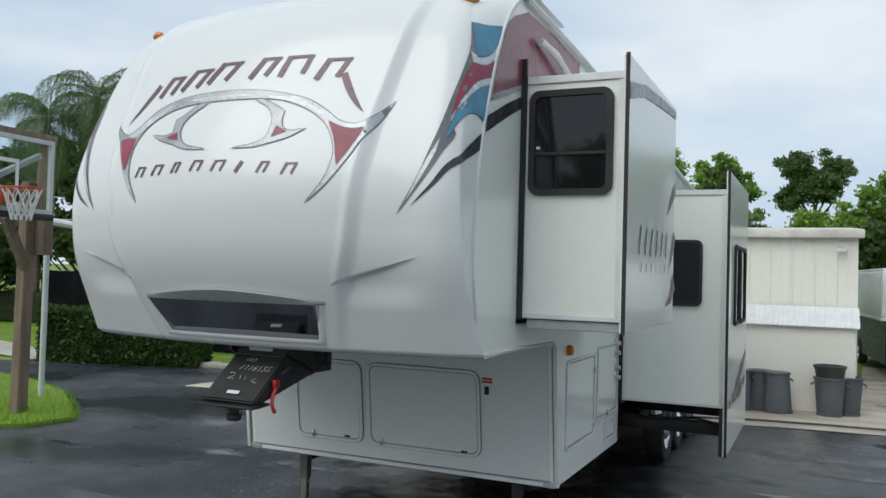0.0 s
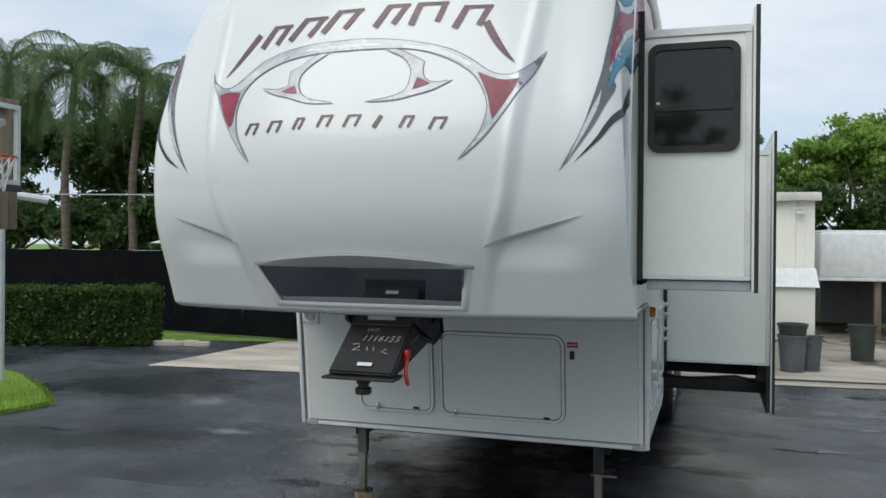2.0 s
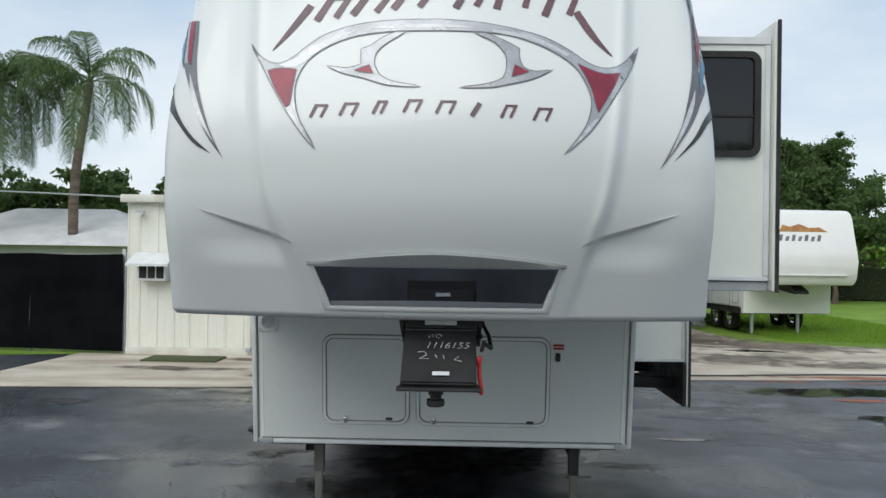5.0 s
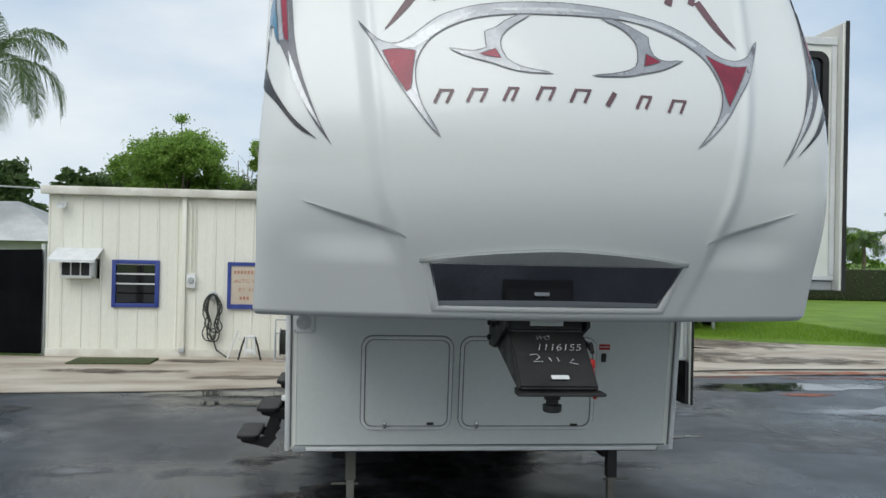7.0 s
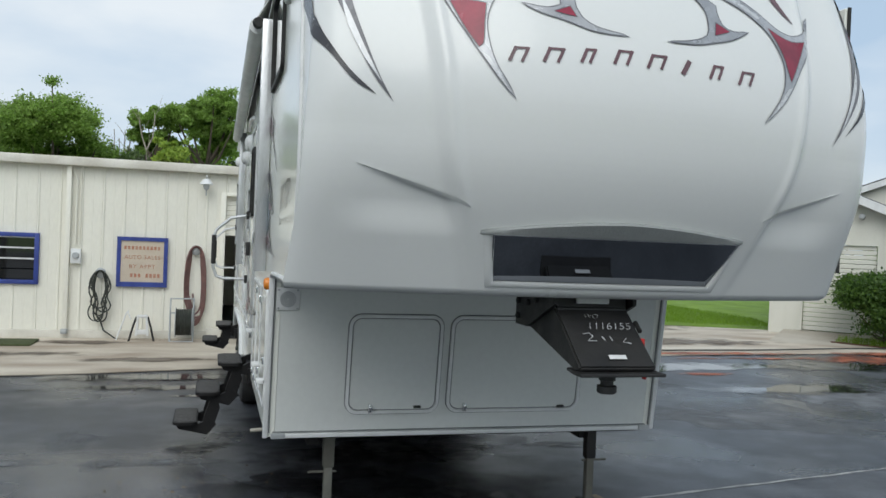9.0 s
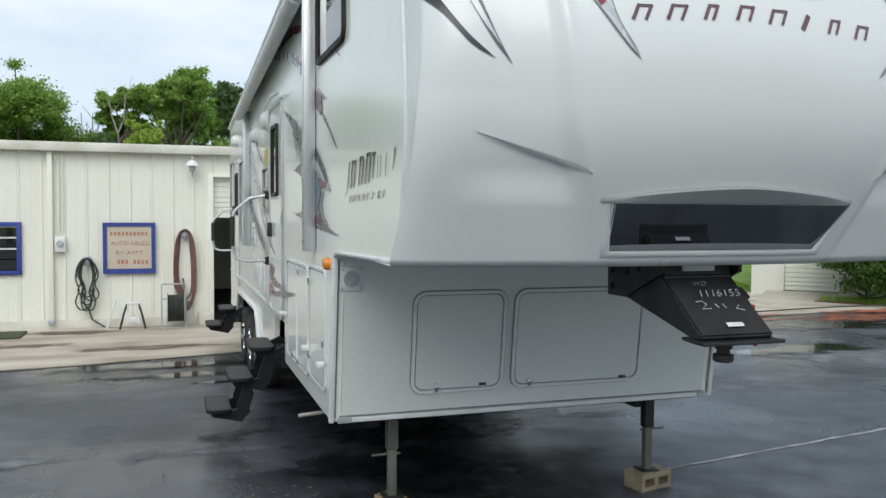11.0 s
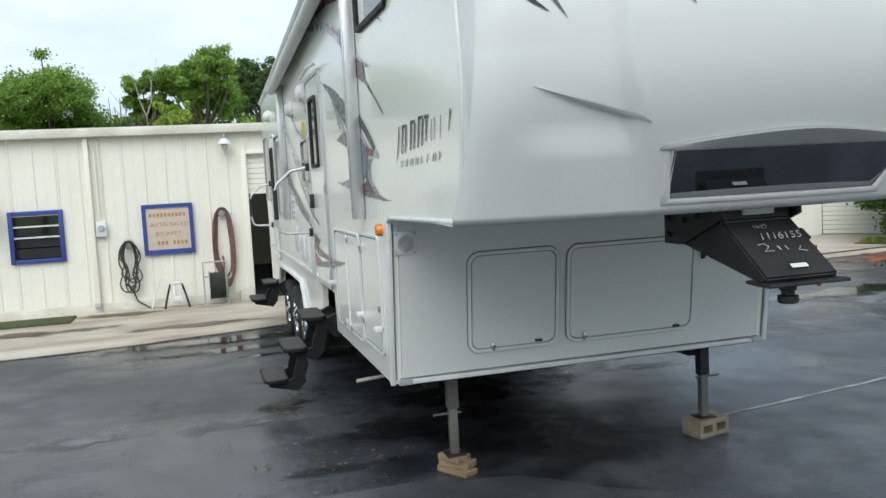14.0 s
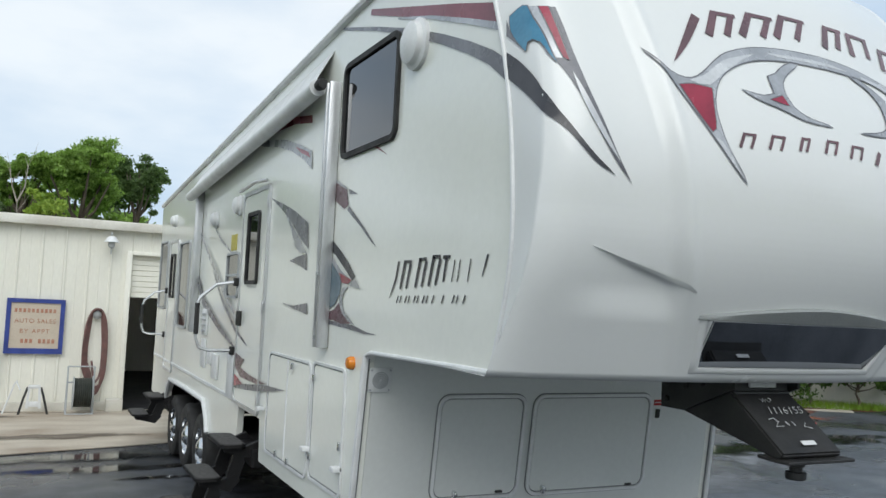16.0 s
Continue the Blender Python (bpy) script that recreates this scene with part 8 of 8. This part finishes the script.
bmesh.ops.bevel(bm, geom=[e for e in bm.edges if e.calc_face_angle(0) > 0.2], offset=0.035, segments=2, affect="EDGES")
part("body", bm, ivory, r2, smooth=30)
bm = bmesh.new()
prism(bm, [(2.00, 0.56), (2.14, 0.56), (2.14, 0.72), (2.06, 1.35), (1.98, 1.35)], "x", 0.005, 2.43)
part("front_panel", bm, ivory, r2, smooth=False)
bm = bmesh.new()
box(bm, (0.03, 2.16, 0.53), (2.40, 9.4, 0.70))
part("chassis", bm, under_black, r2, smooth=False)
bm = bmesh.new()
tube(bm, [(-0.01, 1.06, 3.16), (-0.01, 1.42, 3.285), (-0.01, 9.5, 2.60)], 0.03, 8)
part("roof_rail", bm, trim_grey, r2)
bm = bmesh.new()
tube(bm, [(-0.006, 0.86, 1.37), (-0.006, 0.78, 1.52), (-0.006, 0.70, 1.96), (-0.006, 0.76, 2.20), (-0.006, 1.04, 3.12)], 0.018, 6)
part("corner_trim", bm, trim_grey, r2)
bm = bmesh.new()
ring_prism(bm, round_rect(0.62, 0.52, 0.04, 4, 1.985, 2.48), round_rect(0.54, 0.44, 0.03, 4, 1.985, 2.48), "x", -0.022, 0.0)
win = part("window", bm, black_rubber, r2, smooth=False)
bm = bmesh.new()
prism(bm, round_rect(0.545, 0.445, 0.03, 4, 1.985, 2.48), "x", -0.012, -0.002)
part("pane", bm, black_gloss, win, smooth=False)
bm = bmesh.new()
tube(bm, [(-0.13, 1.45, 2.98), (-0.13, 5.0, 2.71)], 0.065, 12)
part("awning_roll", bm, trim_white, r2)
for yy, z1 in ((1.43, 3.0), (4.98, 2.72)):
    bm = bmesh.new()
    tube(bm, [(-0.10, yy, z1), (-0.045, yy, z1 - 0.15), (-0.045, yy, 1.42)], 0.024, 6)
    part("awning_arm", bm, trim_white, r2)
# entry door, low baggage doors and the opened slide-out
for y0, y1, z0, z1 in ((2.82, 4.00, 0.72, 1.17), (2.28, 2.66, 0.80, 1.20), (4.22, 4.75, 0.72, 1.12)):
    bm = bmesh.new()
    ring_prism(bm, round_rect(y1 - y0, z1 - z0, 0.03, 3, (y0 + y1) / 2, (z0 + z1) / 2), round_rect(y1 - y0 - 0.04, z1 - z0 - 0.04, 0.02, 3, (y0 + y1) / 2, (z0 + z1) / 2), "x", -0.010, 0.0)
    part("baggage_door_frame", bm, trim_grey, r2, smooth=False)
bm = bmesh.new()
box(bm, (-0.76, 2.62 + 2.3, 1.40), (0.02, 8.3, 2.56), 0.02)
slide = part("slide_out", bm, ivory, r2)
bm = bmesh.new()
box(bm, (-0.79, 2.60 + 2.3, 2.50), (0.02, 8.32, 2.58), 0.01)
part("slide_awning", bm, trim_white, slide)
brown = mat("brown_vinyl", (0.10, 0.055, 0.05), (0.15, 0.09, 0.08), 5, 0.3)
gold = mat("gold_vinyl", (0.50, 0.27, 0.06), (0.35, 0.13, 0.05), 6, 0.3)


def flat_band(parent, material, line, x):
    bm, rows = bmesh.new(), []
    for k, (y, z, w) in enumerate(line):
        a, b = line[max(k - 1, 0)], line[min(k + 1, len(line) - 1)]
        d = Vector((b[0] - a[0], b[1] - a[1])).normalized()
        rows.append((bm.verts.new((x, y - d.y * w / 2, z + d.x * w / 2)), bm.verts.new((x, y + d.y * w / 2, z - d.x * w / 2))))
    for p, q in zip(rows, rows[1:]):
        bm.faces.new((p[0], p[1], q[1], q[0]))
    part("decal", bm, material, parent, smooth=False)


SWOOSH = ((brown, ((1.47, 2.40, 0.05), (1.10, 2.27, 0.13), (0.80, 2.10, 0.18))), (brown, ((4.32, 2.36, 0.02), (3.95, 2.55, 0.14), (3.24, 2.64, 0.03))),
          (brown, ((2.98, 2.80, 0.02), (2.65, 2.76, 0.09), (2.34, 2.68, 0.02))), (brown, ((4.78, 1.10, 0.03), (4.20, 1.38, 0.12), (3.40, 1.56, 0.15), (2.66, 1.56, 0.03))),
          (brown, ((3.80, 1.22, 0.02), (3.30, 1.36, 0.12), (2.80, 1.36, 0.02))), (brown, ((2.65, 1.50, 0.05), (2.40, 1.68, 0.26), (2.10, 1.66, 0.20), (1.78, 1.58, 0.03))),
          (gold, ((3.36, 1.79, 0.04), (2.90, 1.84, 0.10), (2.55, 1.78, 0.28), (2.30, 1.72, 0.10))), (gold, ((3.15, 1.95, 0.02), (2.70, 1.99, 0.08), (2.10, 1.95, 0.02))))
for mt, line in SWOOSH:
    flat_band(r2, mt, line, -0.004)
for k in range(5):
    flat_band(r2, grey_decal, ((1.98 - 0.09 * k, 1.72, 0.03), (1.95 - 0.09 * k, 1.86 - 0.03 * (k % 2), 0.03)), -0.006)


def cap2_y(z):
    return 0.76 + 0.289 * (z - 2.20)


bm = bmesh.new()
for k in range(7):
    x0 = 0.36 + 0.17 * k
    bm.faces.new([bm.verts.new((x, cap2_y(z) - 0.006, z)) for x, z in ((x0, 2.48), (x0 + 0.09, 2.48), (x0 + 0.14, 2.64 - 0.04 * (k % 2)), (x0 + 0.05, 2.64 - 0.04 * (k % 2)))])
part("name_bars", bm, grey_decal, r2, smooth=False)
bm = bmesh.new()
bm.faces.new([bm.verts.new((x, cap2_y(z) - 0.006, z)) for x, z in ((0.40, 2.72), (1.70, 2.72), (1.50, 2.84), (1.22, 2.82), (0.96, 2.92), (0.70, 2.84), (0.52, 2.90))])
part("picture_decal", bm, gold, r2, smooth=False)
bm = bmesh.new()
box(bm, (0.30, 0.70, 1.60), (2.14, 0.765, 1.63), 0.008, 1)
part("bumper_strip", bm, trim_white, r2, smooth=False)
bm = bmesh.new()
prism(bm, [(1.95, 1.34), (1.95, 1.20), (1.20, 1.12), (1.05, 1.12), (1.05, 1.18), (1.45, 1.36)], "x", 0.95, 1.30)
part("pin_box", bm, black_steel, r2, smooth=False)
for x in (0.33, 1.62):
    bm = bmesh.new()
    box(bm, (x - 0.035, 2.16, 0.0), (x + 0.035, 2.23, 0.62), 0.005)
    part("landing_leg", bm, trim_grey, r2)
for wy in (3.35, 4.25):
    for wx in (0.30, 2.14):
        w = new("wheel")
        w.parent, w.location = r2, (wx, wy, 0.35)
        for me in (tyre_me, rim_me):
            o = new(me.name, me)
            o.parent = w

# ---- blocks under the landing legs ----
block_mat = mat("tan_concrete_block", (0.34, 0.285, 0.20), (0.24, 0.20, 0.14), 8, 0.85, 0.95, bump=0.6, bscale=90, grain=0.25)
blk = thing("concrete_block", "tan cored concrete block under the landing leg", "block", (0.90, 0.176, 0.0), 14.0)
bm = bmesh.new()
ring_prism(bm, [(-0.13, 0), (0.0, 0), (0.0, 0.118), (-0.13, 0.118)], [(-0.104, 0.034), (-0.018, 0.034), (-0.018, 0.084), (-0.104, 0.084)], "y", -0.08, 0.08)
ring_prism(bm, [(0.0, 0), (0.13, 0), (0.13, 0.118), (0.0, 0.118)], [(0.018, 0.034), (0.104, 0.034), (0.104, 0.084), (0.018, 0.084)], "y", -0.08, 0.08)
part("block", bm, block_mat, blk, smooth=False)
plank_mat = mat("scrap_timber", (0.34, 0.25, 0.15), (0.22, 0.15, 0.09), 4, 0.8, 0.95, bump=0.5, bscale=40, stretch=(0.6, 5, 5))
for k, (dx, dy, z0, z1, rz) in enumerate(((0.01, 0.0, 0.0, 0.04, -62), (0.02, 0.01, 0.04, 0.08, -48), (0.0, 0.01, 0.08, 0.118, -60))):
    bm = bmesh.new()
    box(bm, (-0.12 + 0.015 * k, -0.055, 0), (0.12 - 0.02 * k, 0.055, z1 - z0), 0.004, 1)
    solo("timber_block", bm, plank_mat, "short scrap board stacked under the landing leg", "board", (-0.83 + dx, 0.176 + dy, z0), rz, group="boards under the leg")

# ---- asphalt joint, puddles, stains, shade under the trailer, drain cover ----
def feather(m, spread):
    """Lets a stain's own surface thin out unevenly towards its rim."""
    nt = m.node_tree
    out = nt.nodes["Material Output"]
    co, sub = nt.nodes.new("ShaderNodeTexCoord"), nt.nodes.new("ShaderNodeVectorMath")
    sub.operation, sub.inputs[1].default_value = "SUBTRACT", (0.5, 0.5, 0.5)
    flat = nt.nodes.new("ShaderNodeVectorMath")
    flat.operation, flat.inputs[1].default_value = "MULTIPLY", (1, 1, 0)
    ln = nt.nodes.new("ShaderNodeVectorMath")
    ln.operation = "LENGTH"
    nt.links.new(co.outputs["Generated"], sub.inputs[0])
    nt.links.new(sub.outputs[0], flat.inputs[0])
    nt.links.new(flat.outputs[0], ln.inputs[0])
    no = nt.nodes.new("ShaderNodeTexNoise")
    no.inputs["Scale"].default_value, no.inputs["Detail"].default_value = 2.4, 3.0
    nt.links.new(co.outputs["Object"], no.inputs["Vector"])
    add = nt.nodes.new("ShaderNodeMath")
    add.operation, add.inputs[1].default_value = "MULTIPLY_ADD", 0.9
    nt.links.new(no.outputs["Fac"], add.inputs[0])
    nt.links.new(ln.outputs["Value"], add.inputs[2])
    mr = nt.nodes.new("ShaderNodeMapRange")
    mr.inputs["From Min"].default_value, mr.inputs["From Max"].default_value = 0.90, 0.90 - 0.8 * spread
    nt.links.new(add.outputs[0], mr.inputs["Value"])
    tr, mx = nt.nodes.new("ShaderNodeBsdfTransparent"), nt.nodes.new("ShaderNodeMixShader")
    nt.links.new(mr.outputs["Result"], mx.inputs["Fac"])
    nt.links.new(tr.outputs[0], mx.inputs[1])
    nt.links.new(out.inputs["Surface"].links[0].from_socket, mx.inputs[2])
    nt.links.new(mx.outputs[0], out.inputs["Surface"])


def blob(x, y, rx, ry, seed, n=40, rough=0.25, rot=0.0):
    rng = random.Random(seed)
    ph = [rng.uniform(0, 6.28) for _ in range(6)]
    out = []
    for k in range(n):
        a = 2 * math.pi * k / n
        r = 1 + rough * sum(math.sin((q + 2) * a + ph[q]) / (q + 2) for q in range(6))
        u, v = rx * r * math.cos(a), ry * r * math.sin(a)
        out.append((x + u * math.cos(rot) - v * math.sin(rot), y + u * math.sin(rot) + v * math.cos(rot)))
    return out


def flat_blob(name, label, material, pts, lift, category):
    bm = bmesh.new()
    cx, cy = sum(p[0] for p in pts) / len(pts), sum(p[1] for p in pts) / len(pts)
    c = bm.verts.new((cx, cy, gz(cy) + lift))
    rings = []
    for s in (0.5, 1.0):
        rings.append([bm.verts.new((cx + (x - cx) * s, cy + (y - cy) * s, gz(cy + (y - cy) * s) + lift)) for x, y in pts])
    n = len(pts)
    for k in range(n):
        bm.faces.new((c, rings[0][k], rings[0][(k + 1) % n]))
        bm.faces.new((rings[0][k], rings[1][k], rings[1][(k + 1) % n], rings[0][(k + 1) % n]))
    return setting(name, bm, material, label, category)


flat_blob("puddle", "shallow rain puddle at the edge of the concrete", water, blob(-2.3, 6.05, 1.6, 0.30, 1, rot=0.05), 0.018, "puddle")
flat_blob("puddle", "shallow rain puddle on the asphalt", water, blob(-2.1, 5.35, 1.5, 0.22, 2, rot=0.08), 0.005, "puddle")
flat_blob("puddle", "wet streak under the trailer's side", water, blob(-1.2, 4.75, 0.9, 0.12, 3, rot=-0.05), 0.005, "puddle")
flat_blob("puddle", "broad shallow puddle on the asphalt", water, blob(5.6, 6.95, 1.9, 0.62, 4, rough=0.6), 0.005, "puddle")
flat_blob("puddle", "shallow puddle on the asphalt near the garage", water, blob(8.9, 6.9, 1.9, 0.60, 5, rough=0.6), 0.0055, "puddle")
flat_blob("puddle", "long shallow puddle on the asphalt", water, blob(6.3, 4.75, 2.2, 0.36, 6, rough=0.6, rot=0.04), 0.006, "puddle")
flat_blob("puddle", "long shallow puddle on the asphalt", water, blob(9.2, 5.3, 1.5, 0.42, 26, rough=0.6), 0.0065, "puddle")
flat_blob("puddle", "small muddy puddle on the concrete", water, blob(6.6, 12.6, 0.7, 0.35, 7, rough=0.5), 0.019, "puddle")
flat_blob("puddle", "small puddle on the asphalt beside the trailer", water, blob(2.55, 3.3, 0.42, 0.12, 8), 0.005, "puddle")
flat_blob("stain", "red clay stain on the wet asphalt", clay, blob(5.65, 6.15, 0.5, 0.2, 9), 0.0075, "stain")
flat_blob("stain", "red clay washed over the concrete edge", clay, blob(7.5, 8.5, 3.6, 0.24, 27), 0.022, "stain")
flat_blob("stain", "red clay washed over the concrete edge", clay, blob(11.2, 8.45, 1.6, 0.45, 28), 0.023, "stain")
flat_blob("stain", "red clay stain along the concrete edge", clay, blob(8.0, 7.9, 2.2, 0.16, 10), 0.007, "stain")
flat_blob("stain", "red clay stain along the concrete edge", clay, blob(5.2, 8.02, 1.0, 0.12, 11), 0.007, "stain")
flat_blob("stain", "red clay stain by the planting bed", clay, blob(10.4, 7.7, 1.7, 0.75, 12), 0.007, "stain")
flat_blob("stain", "small red stain on the asphalt", clay, blob(-1.75, 3.3, 0.16, 0.06, 13), 0.006, "stain")
flat_blob("dirt", "damp dark dirt in front of the gooseneck trailer", mud, blob(6.0, 15.0, 1.9, 2.2, 14), 0.022, "dirt")
# near-black wet asphalt; its colour also carries the shade under the trailer
wet_shade = mat("wet_shaded_asphalt", (0.007, 0.007, 0.008), (0.014, 0.014, 0.016), 3.0, 0.30, 0.6, bump=0.2, bscale=70, lo=0.4, hi=0.6, spec=0.3)
joint_dust = mat("dusty_joint", (0.42, 0.42, 0.41), (0.16, 0.163, 0.166), 5.0, 0.7, 0.9, bump=0.5, bscale=60, lo=0.42, hi=0.7)
edge_dark = mat("dark_wet_edge", (0.016, 0.016, 0.017), (0.030, 0.029, 0.028), 3.0, 0.3, 0.6, bump=0.2)
pale_patch = mat("dusty_asphalt", (0.22, 0.23, 0.24), (0.14, 0.147, 0.157), 2.5, 0.7, 0.85, bump=0.35, bscale=70, grain=0.3)
# these two paint the trailer's shade onto the damp ground beneath it
flat_blob("oil_shade_patch", "broad damp patch under the trailer's nose with its shade painted in", wet_shade, blob(-0.15, 0.75, 1.5, 1.1, 27, rough=0.4), 0.0125, "stain")
flat_blob("oil_shade_patch", "damp strip under the trailer with its shade painted in", wet_shade, blob(0.0, 3.4, 1.5, 2.4, 28, rough=0.4), 0.004, "stain")
flat_blob("dirt", "damp brown dirt washed over the concrete", mud, blob(5.6, 11.2, 2.2, 1.2, 15), 0.020, "dirt")
flat_blob("dirt", "damp brown dirt washed over the concrete", mud, blob(7.9, 10.4, 2.2, 0.8, 16), 0.020, "dirt")
flat_blob("dirt", "dark wet dirt before the parked trailer", mud, blob(7.4, 13.6, 2.4, 1.3, 29, rough=0.5), 0.024, "dirt")
flat_blob("dirt", "thin brown stain on the concrete apron", mud, blob(-4.6, 8.3, 1.6, 0.35, 17), 0.020, "dirt")
flat_blob("dirt", "thin brown stain on the concrete apron", mud, blob(-2.4, 7.6, 1.1, 0.3, 18), 0.020, "dirt")
flat_blob("stain", "brown dirt stain at the foot of the wall", mud, blob(-3.5, 9.7, 0.9, 0.3, 19), 0.021, "stain")
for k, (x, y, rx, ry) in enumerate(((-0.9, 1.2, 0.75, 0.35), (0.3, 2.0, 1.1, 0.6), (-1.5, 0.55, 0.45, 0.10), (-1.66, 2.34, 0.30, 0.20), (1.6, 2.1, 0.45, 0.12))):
    flat_blob("oil_shade_patch", "dark wet oily patch on the asphalt", wet_shade, blob(x, y, rx, ry, 20 + k, rough=0.7), 0.0048, "stain")
for m_, k_ in ((clay, 0.55), (mud, 0.5), (wet_shade, 0.6), (pale_patch, 0.6), (water, 0.35)):
    feather(m_, k_)
for k, (x, y, rx, ry) in enumerate(((-2.65, 2.75, 0.30, 0.20), (-2.30, 1.92, 0.20, 0.09), (-3.2, 2.0, 0.5, 0.10), (1.9, 3.9, 0.7, 0.12), (3.2, 4.6, 0.8, 0.10), (4.2, 3.2, 1.5, 0.5), (3.4, 5.6, 1.4, 0.4), (6.5, 4.2, 1.8, 0.5), (-4.4, 3.4, 0.9, 0.25), (-1.9, 1.9, 0.4, 0.08))):
    flat_blob("pale_patch", "pale dusty patch worn into the asphalt", pale_patch, blob(x, y, rx, ry * 1.9, 30 + k, rough=0.5), 0.003, "stain")
bm = bmesh.new()
pts = blob(-4.9, 5.0, 0.33, 0.22, 40, rough=0.3)
bm.faces.new([bm.verts.new((x, y, gz(y) + 0.004)) for x, y in pts])
setting("sunken_drain", bm, edge_dark, "small sunken drain hole in the asphalt", "drain")
bm = bmesh.new()
pts = blob(-4.85, 1.45, 0.30, 0.06, 41, rough=0.8)
bm.faces.new([bm.verts.new((x, y, gz(y) + 0.004)) for x, y in pts])
setting("oil_shade_patch", bm, wet_shade, "small dark hole worn in the asphalt", "stain")


def seam_y(x):
    return 0.12 + 0.17 * max(0.0, x + 0.7)


front_asphalt = mat("greyer_front_asphalt", (0.042, 0.047, 0.056), (0.104, 0.111, 0.123), 1.6, 0.40, 0.60, bump=0.35, bscale=70, grain=0.35)
bm = bmesh.new()
sheet(bm, [-60, -20, -8, -4, -2, -0.7, 0.5, 2, 4, 7, 12, 30, 60], lambda x: -29.0, seam_y, 0.006, 30, skirt=0.02)
setting("front_road", bm, front_asphalt, "greyer asphalt strip laid along the lot", "asphalt")
bm = bmesh.new()
sheet(bm, [0.9 + 0.25 * k for k in range(40)], lambda x: seam_y(x) - 0.012 - 0.008 * math.sin(17 * x), lambda x: seam_y(x) + 0.020 + 0.010 * math.sin(11 * x), 0.009, 1)
setting("asphalt_joint", bm, joint_dust, "pale worn joint between two strips of asphalt", "joint")
bm = bmesh.new()
sheet(bm, [-7.1 + 0.4 * k for k in range(60)], lambda x: edge_y(x) - 0.06, lambda x: edge_y(x) - 0.01, 0.006, 1)
setting("apron_edge", bm, edge_dark, "dark wet line along the concrete edge", "edge")
bm = bmesh.new()
prism(bm, [(-24, 9.5), (-12.6, 7.3), (-12.3, 8.3), (-24, 12.0)], "z", -0.1, gz(8) + 0.03)
setting("driveway", bm, concrete_pale, "pale concrete drive beyond the hedge", "driveway")
# broken kerb stones at the hedge's end
for k in range(5):
    bm = bmesh.new()
    box(bm, (-0.13, -0.07, 0), (0.13, 0.07, 0.11 + 0.02 * (k % 2)), 0.02)
    solo("kerb_stone", bm, concrete_pale, "short broken pale kerb stone by the hedge", "kerb stone", (-9.0 + 0.24 * k, 8.55 + 0.05 * k, gz(8.6)), 10 + 13 * (k % 3), group="kerb stones by the hedge")
# long black cable lying along the apron
bm = bmesh.new()
tube(bm, [(1.0 + 0.9 * k, edge_y(1.0 + 0.9 * k) + 0.35 + 0.05 * math.sin(k * 1.3), gz(8) + 0.035) for k in range(14)], 0.016, 6)
solo("ground_cable", bm, green_hose, "long black hose lying along the concrete", "hose")

# pale flakes and leaf bits lying on the wet asphalt
rng = np.random.default_rng(77)
c = np.column_stack([rng.normal(-1.55, 0.35, 90), rng.normal(0.75, 0.45, 90), np.full(90, 0.011)])
flakes = tagged(new("flakes", leaf_mesh("flakes", c, 0.015, leaf_dead, rng, 0.97)), "small pale leaf bits scattered on the asphalt", "debris", kind="stuff")
